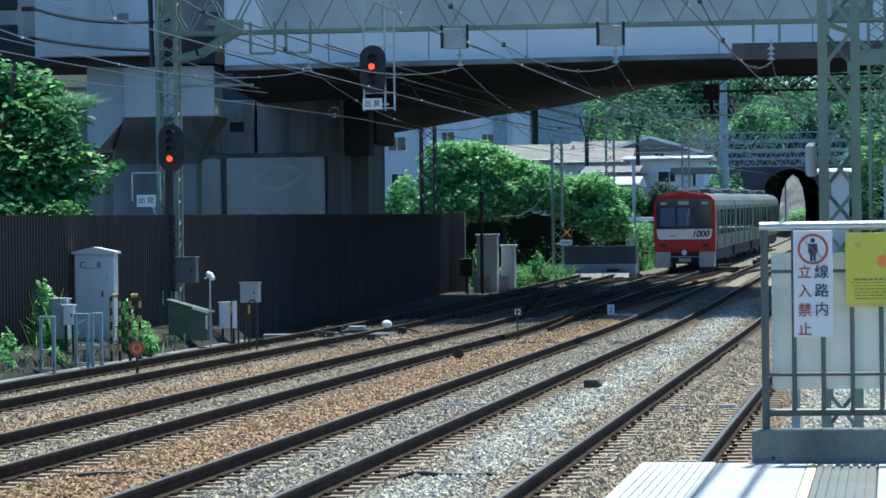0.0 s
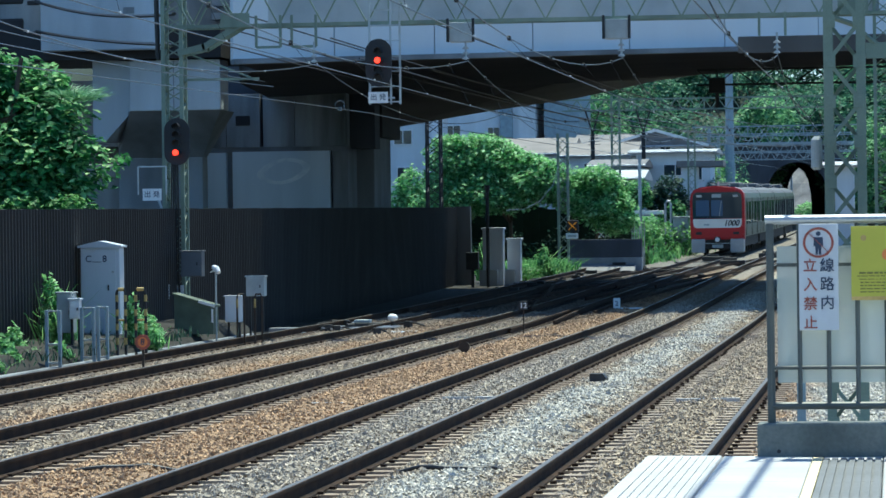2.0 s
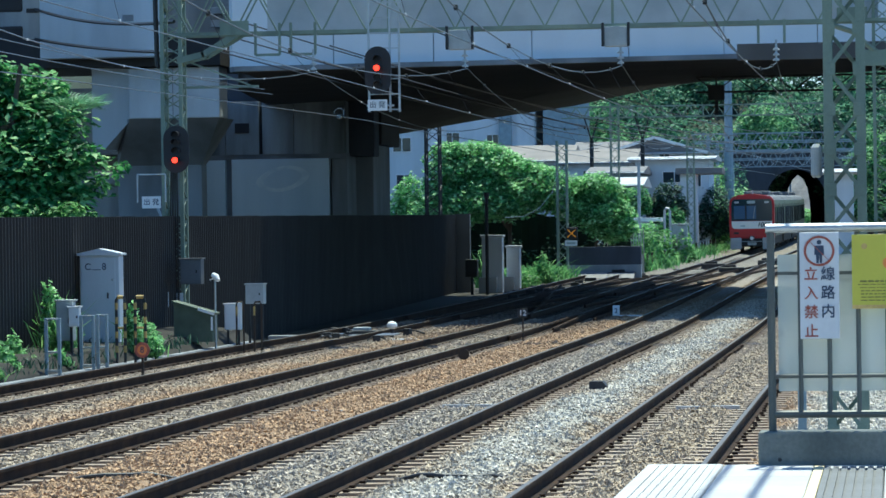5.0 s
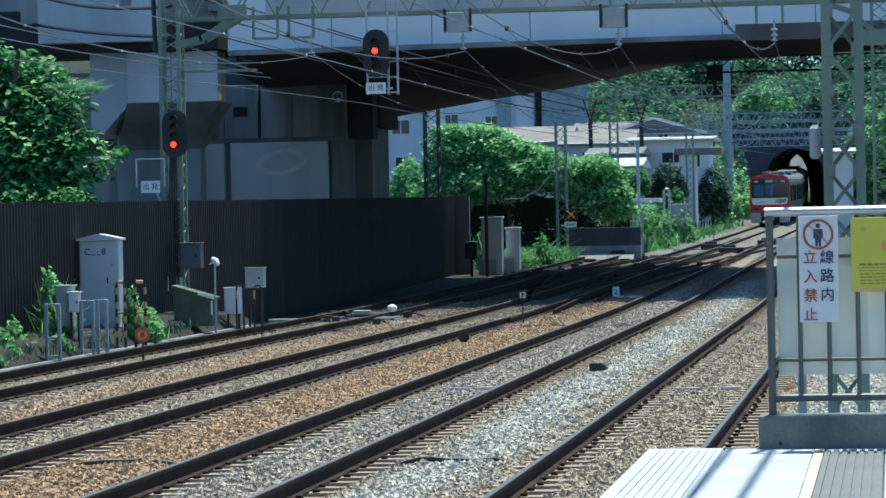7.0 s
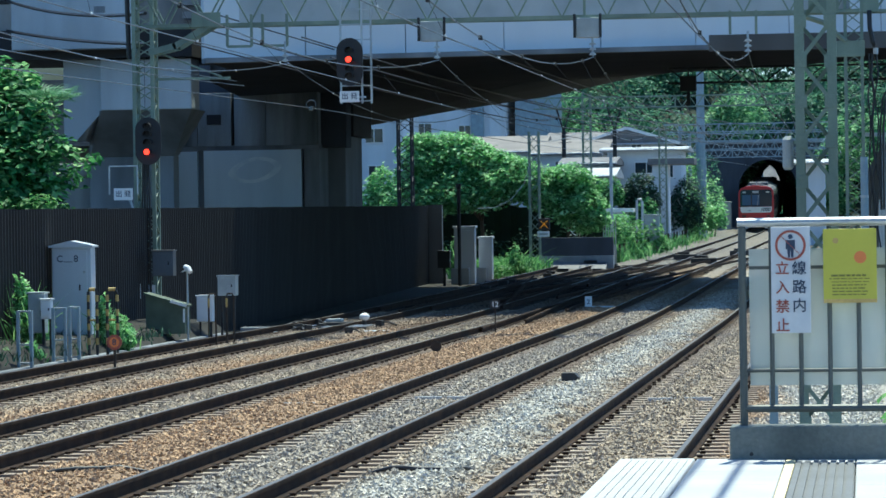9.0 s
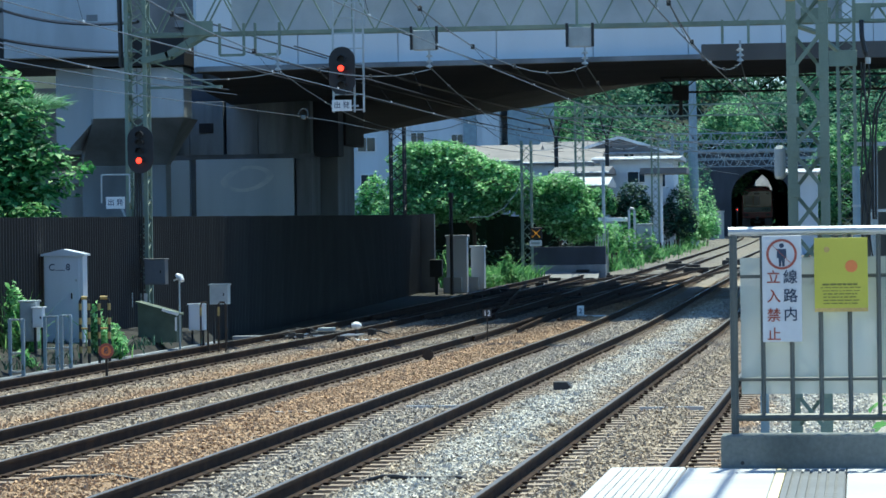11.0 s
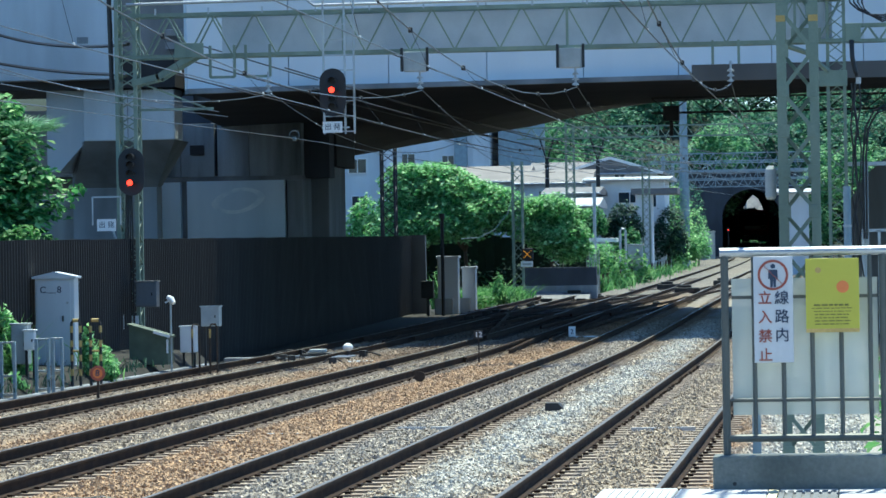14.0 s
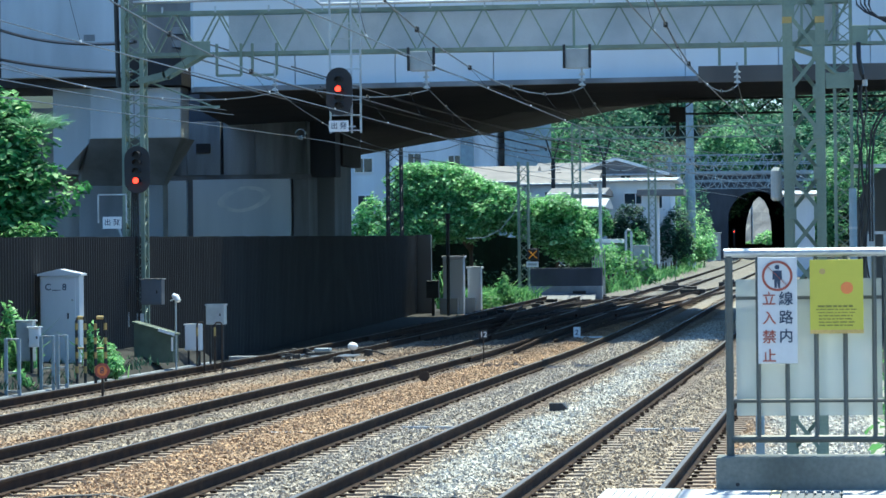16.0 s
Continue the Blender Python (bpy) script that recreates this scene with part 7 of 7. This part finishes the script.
# ---- train ----
def train_car(tail, label):
    """A car 17.5 m long from y = 0, over the rails at z = 0; tail: it carries the driver's cab end at y = 0."""
    root = thing("train_car", (0, 0, 0), label, "train", "train cars")
    L = 18.0
    sec = [(-1.36, 0.95), (1.36, 0.95), (1.40, 1.5), (1.40, 2.98), (1.34, 3.25), (1.15, 3.44), (0.75, 3.58), (0, 3.65), (-0.75, 3.58), (-1.15, 3.44), (-1.34, 3.25), (-1.40, 2.98), (-1.40, 1.5)]
    bm = bmesh.new()
    prism(bm, sec, "y", 0.25 if tail else 0.0, L)
    for f in bm.faces:
        if f.calc_center_median().z > 3.3:
            f.material_index = 1
    part("body", bm, ["train_steel", "train_roof"], root)
    part("underframe", box(bmesh.new(), -1.25, 1.25, 1.2, L - 0.6, 0.42, 0.95), "train_under", root)
    for y in (2.6, L - 2.6):
        bg = part("bogie", soft_box(-1.15, 1.15, y - 1.5, y + 1.5, 0.30, 0.75, 0.05), "train_under", root)
        for dy in (-1.05, 1.05):
            for sx in (-0.75, 0.75):
                w = bmesh.new()
                o = [(y + dy + 0.43 * math.cos(k * math.tau / 20), 0.43 + 0.43 * math.sin(k * math.tau / 20)) for k in range(20)]
                prism(w, o, "x", sx - 0.06, sx + 0.06)
                part("wheel", w, "train_under", bg)
    for side in (-1, 1):
        x0, x1 = (1.385, 1.412) if side > 0 else (-1.412, -1.385)
        for y in (2.9, 8.75, 14.6):
            d = part("door", box(bmesh.new(), x0, x1, y - 0.65, y + 0.65, 1.02, 2.98), "train_steel", root)
            for q in (-0.33, 0.33):
                part("pane", box(bmesh.new(), x0 - 0.004, x1 + 0.004, y + q - 0.27, y + q + 0.27, 1.62, 2.80), "glass_dark", d)
            part("door_seam", box(bmesh.new(), x0 - 0.003, x1 + 0.003, y - 0.68, y - 0.645, 1.02, 3.0), "train_under", d)
            part("door_seam", box(bmesh.new(), x0 - 0.003, x1 + 0.003, y + 0.645, y + 0.68, 1.02, 3.0), "train_under", d)
        for y in (5.2, 6.5, 11.1, 12.4, 16.3) + (() if tail else (1.2,)):
            part("window", box(bmesh.new(), x0 - 0.002, x1 + 0.002, y - 0.60, y + 0.60, 1.62, 2.80), "glass_dark", root)
    ac = part("air_conditioner", soft_box(-0.8, 0.8, 6.8, 10.7, 3.55, 3.84, 0.08), "train_roof", root, "grey roof air-conditioner")
    for y in (3.0, 14.5):
        part("roof_vent", soft_box(-0.5, 0.5, y - 0.6, y + 0.6, 3.55, 3.74, 0.05), "train_roof", root)
    part("gangway", soft_box(-0.5, 0.5, L, L + 0.5, 1.0, 3.1, 0.03), "train_under", root)
    if tail:
        out = [(-1.40, 0.92), (1.40, 0.92), (1.42, 1.5), (1.42, 3.05), (1.38, 3.33), (1.22, 3.53), (0.85, 3.67), (0, 3.74), (-0.85, 3.67), (-1.22, 3.53), (-1.38, 3.33), (-1.42, 3.05), (-1.42, 1.5)]
        bm = bmesh.new()
        prism(bm, out, "y", -0.05, 0.9)
        bmesh.ops.bevel(bm, geom=[e for e in bm.edges if max(v.co.y for v in e.verts) < 0], offset=0.08, segments=3, affect="EDGES")
        m = part("front_mask", bm, "train_red", root, "red cab end")
        m.location.z = -0.08
        gl = [(-1.29, 2.02), (1.29, 2.02), (1.30, 2.95), (1.26, 3.28), (1.12, 3.40), (-1.12, 3.40), (-1.26, 3.28), (-1.30, 2.95)]
        part("windscreen", prism(bmesh.new(), gl, "y", -0.075, -0.045), "glass_dark", m)
        part("inner_pane", box(bmesh.new(), -1.12, -0.42, -0.079, -0.072, 2.15, 2.98), "glass_blue", m)
        part("inner_pane", box(bmesh.new(), -0.32, 0.28, -0.079, -0.072, 2.15, 2.98), "glass_blue", m)
        part("frame_bar", box(bmesh.new(), -0.42, -0.34, -0.085, -0.07, 2.04, 3.05), "train_under", m)
        part("wiper", bar(bmesh.new(), (0.10, -0.09, 2.15), (0.22, -0.09, 2.95), 0.025), "box_grey", m)
        wb = [(-1.25, 1.68), (-1.20, 1.58), (-1.10, 1.53), (1.10, 1.53), (1.20, 1.58), (1.25, 1.68), (1.29, 2.00), (-1.29, 2.00)]
        part("white_band", prism(bmesh.new(), wb, "y", -0.068, -0.045), "train_white", m)
        lettering("1000", 0.40, (0.72, -0.072, 1.765), "black", m, squash=1.0, bold=0.03).data.shear = 0.3
        part("print_bar", box(bmesh.new(), -0.72, -0.42, -0.074, -0.066, 1.66, 1.74), "box_grey", m)
        part("destination_box", box(bmesh.new(), -0.28, 0.22, -0.082, -0.07, 3.12, 3.30), "box_grey", m)
        for s in (-1, 1):
            part("headlight", soft_box(s * 0.95 - 0.14, s * 0.95 + 0.14, -0.085, -0.07, 3.14, 3.26, 0.01), "porcelain", m)
            part("tail_lamp", soft_box(s * 0.98 - 0.16, s * 0.98 + 0.16, -0.075, -0.045, 1.18, 1.32, 0.01), "steel_dark", m)
            part("skirt", soft_box(s * 1.02 - 0.36, s * 1.02 + 0.36, -0.04, 1.0, 0.14, 0.88, 0.06), "skirt", root)
        part("coupler_pocket", box(bmesh.new(), -0.68, 0.68, 0.05, 0.9, 0.35, 0.93), "train_under", root)
        cp = part("coupler", soft_box(-0.16, 0.16, -0.25, 0.3, 0.68, 0.98, 0.05), "steel_dark", root)
        part("coupler_head", rod(bmesh.new(), [(0, -0.32, 0.84), (0, -0.22, 0.84)], 0.12, 12), "white", cp)
        part("plate", soft_box(-0.28, 0.28, -0.02, 0.05, 0.40, 0.58, 0.02), "box_grey", root)
        part("step_bar", box(bmesh.new(), -0.68, 0.68, -0.01, 0.05, 0.62, 0.66), "box_grey", root)
        for s in (-1, 1):
            part("roof_aerial", rod(bmesh.new(), [(s * 0.0, 1.2 + s * 0.3, 3.6), (s * 0.0, 1.2 + s * 0.3, 3.9)], 0.03, 6), "box_grey", root)
    return root


CARS = [train_car(True, "tail car of a red and white commuter train leaving"), train_car(False, "stainless commuter train car")]
CARS += [copy_thing(CARS[1], Matrix()) for _ in range(2)]

# ---- sleepers, one by one near the camera, joined beyond ----
far_verts, far_faces = [], []
sv = [v.co.copy() for v in SLEEPER.vertices]
sf = [tuple(p.vertices) for p in SLEEPER.polygons]
for root, x in zip(track_roots, TRACKS):
    y, k = 29.3, 0
    last = {0: 286, 1: 286, 2: 310, 3: 150}[track_roots.index(root)]
    random.seed(int(-x * 10))
    while y < last:
        j = random.uniform(-0.03, 0.03)
        if k < 75:
            ob = new("sleeper", SLEEPER)
            ob.parent = root
            ob.matrix_basis = pose(x + lean(x, y) + j, y + j * 0.6, grade(y))
        elif y < 200 and not (x < -8 and 97 < y < 152):
            o = len(far_verts)
            far_verts += [(p.x + x + lean(x, y) + drift(y), p.y + y, p.z + grade(y)) for p in sv]
            far_faces += [tuple(i + o for i in f) for f in sf]
        y += 0.6
        k += 1
tagged(raw("far_sleepers", far_verts, far_faces, "sleeper"), "weathered concrete sleepers of the far tracks", "sleepers", kind="stuff")


# long near-black bearers added under the turnouts to deepen the bridge's shade
timber_verts, timber_faces = [], []
random.seed(40)
for k in range(92):
    y = 97 + 0.6 * k
    xa, xb, zt = -14.7 + random.uniform(-0.2, 0.2), -8.2 + 0.02 * k + random.uniform(-0.2, 0.2), grade(y) - 0.155
    o = len(timber_verts)
    timber_verts += [(x, y + d, z) for z in (zt - 0.14, zt) for x, d in ((xa, -0.13), (xb, -0.13), (xb, 0.13), (xa, 0.13))]
    timber_faces += [tuple(i + o for i in f) for f in ((3, 2, 1, 0), (4, 5, 6, 7), (0, 1, 5, 4), (1, 2, 6, 5), (2, 3, 7, 6), (3, 0, 4, 7))]
tagged(raw("shade_timbers", timber_verts, timber_faces, "tie_wood"), "near-black bearers added to deepen the shade under the bridge", "sleepers", kind="stuff")


# ---- what moves ----
def motions():
    """The train draws away, gathering speed, climbs, and bears left beyond the tunnel."""
    for n, car in enumerate(CARS):
        rows = []
        for k in range(33):
            t = k * 0.5
            y = 155.0 + 9.5 * t + 0.40 * t * t + 18.5 * n
            ya, yb = y + 2.6, y + 14.9
            a = Vector((TRAIN_X + drift(ya), ya, grade(ya)))
            b = Vector((TRAIN_X + drift(yb), yb, grade(yb)))
            d = b - a
            yaw = math.degrees(math.atan2(-d.x, d.y))
            pitch = math.degrees(math.atan2(d.z, d.y))
            rows.append((t, Matrix.Translation(a - d.normalized() * 2.6) @ pose(0, 0, 0, pitch, 0, yaw)))
        walk(car, rows)


motions()
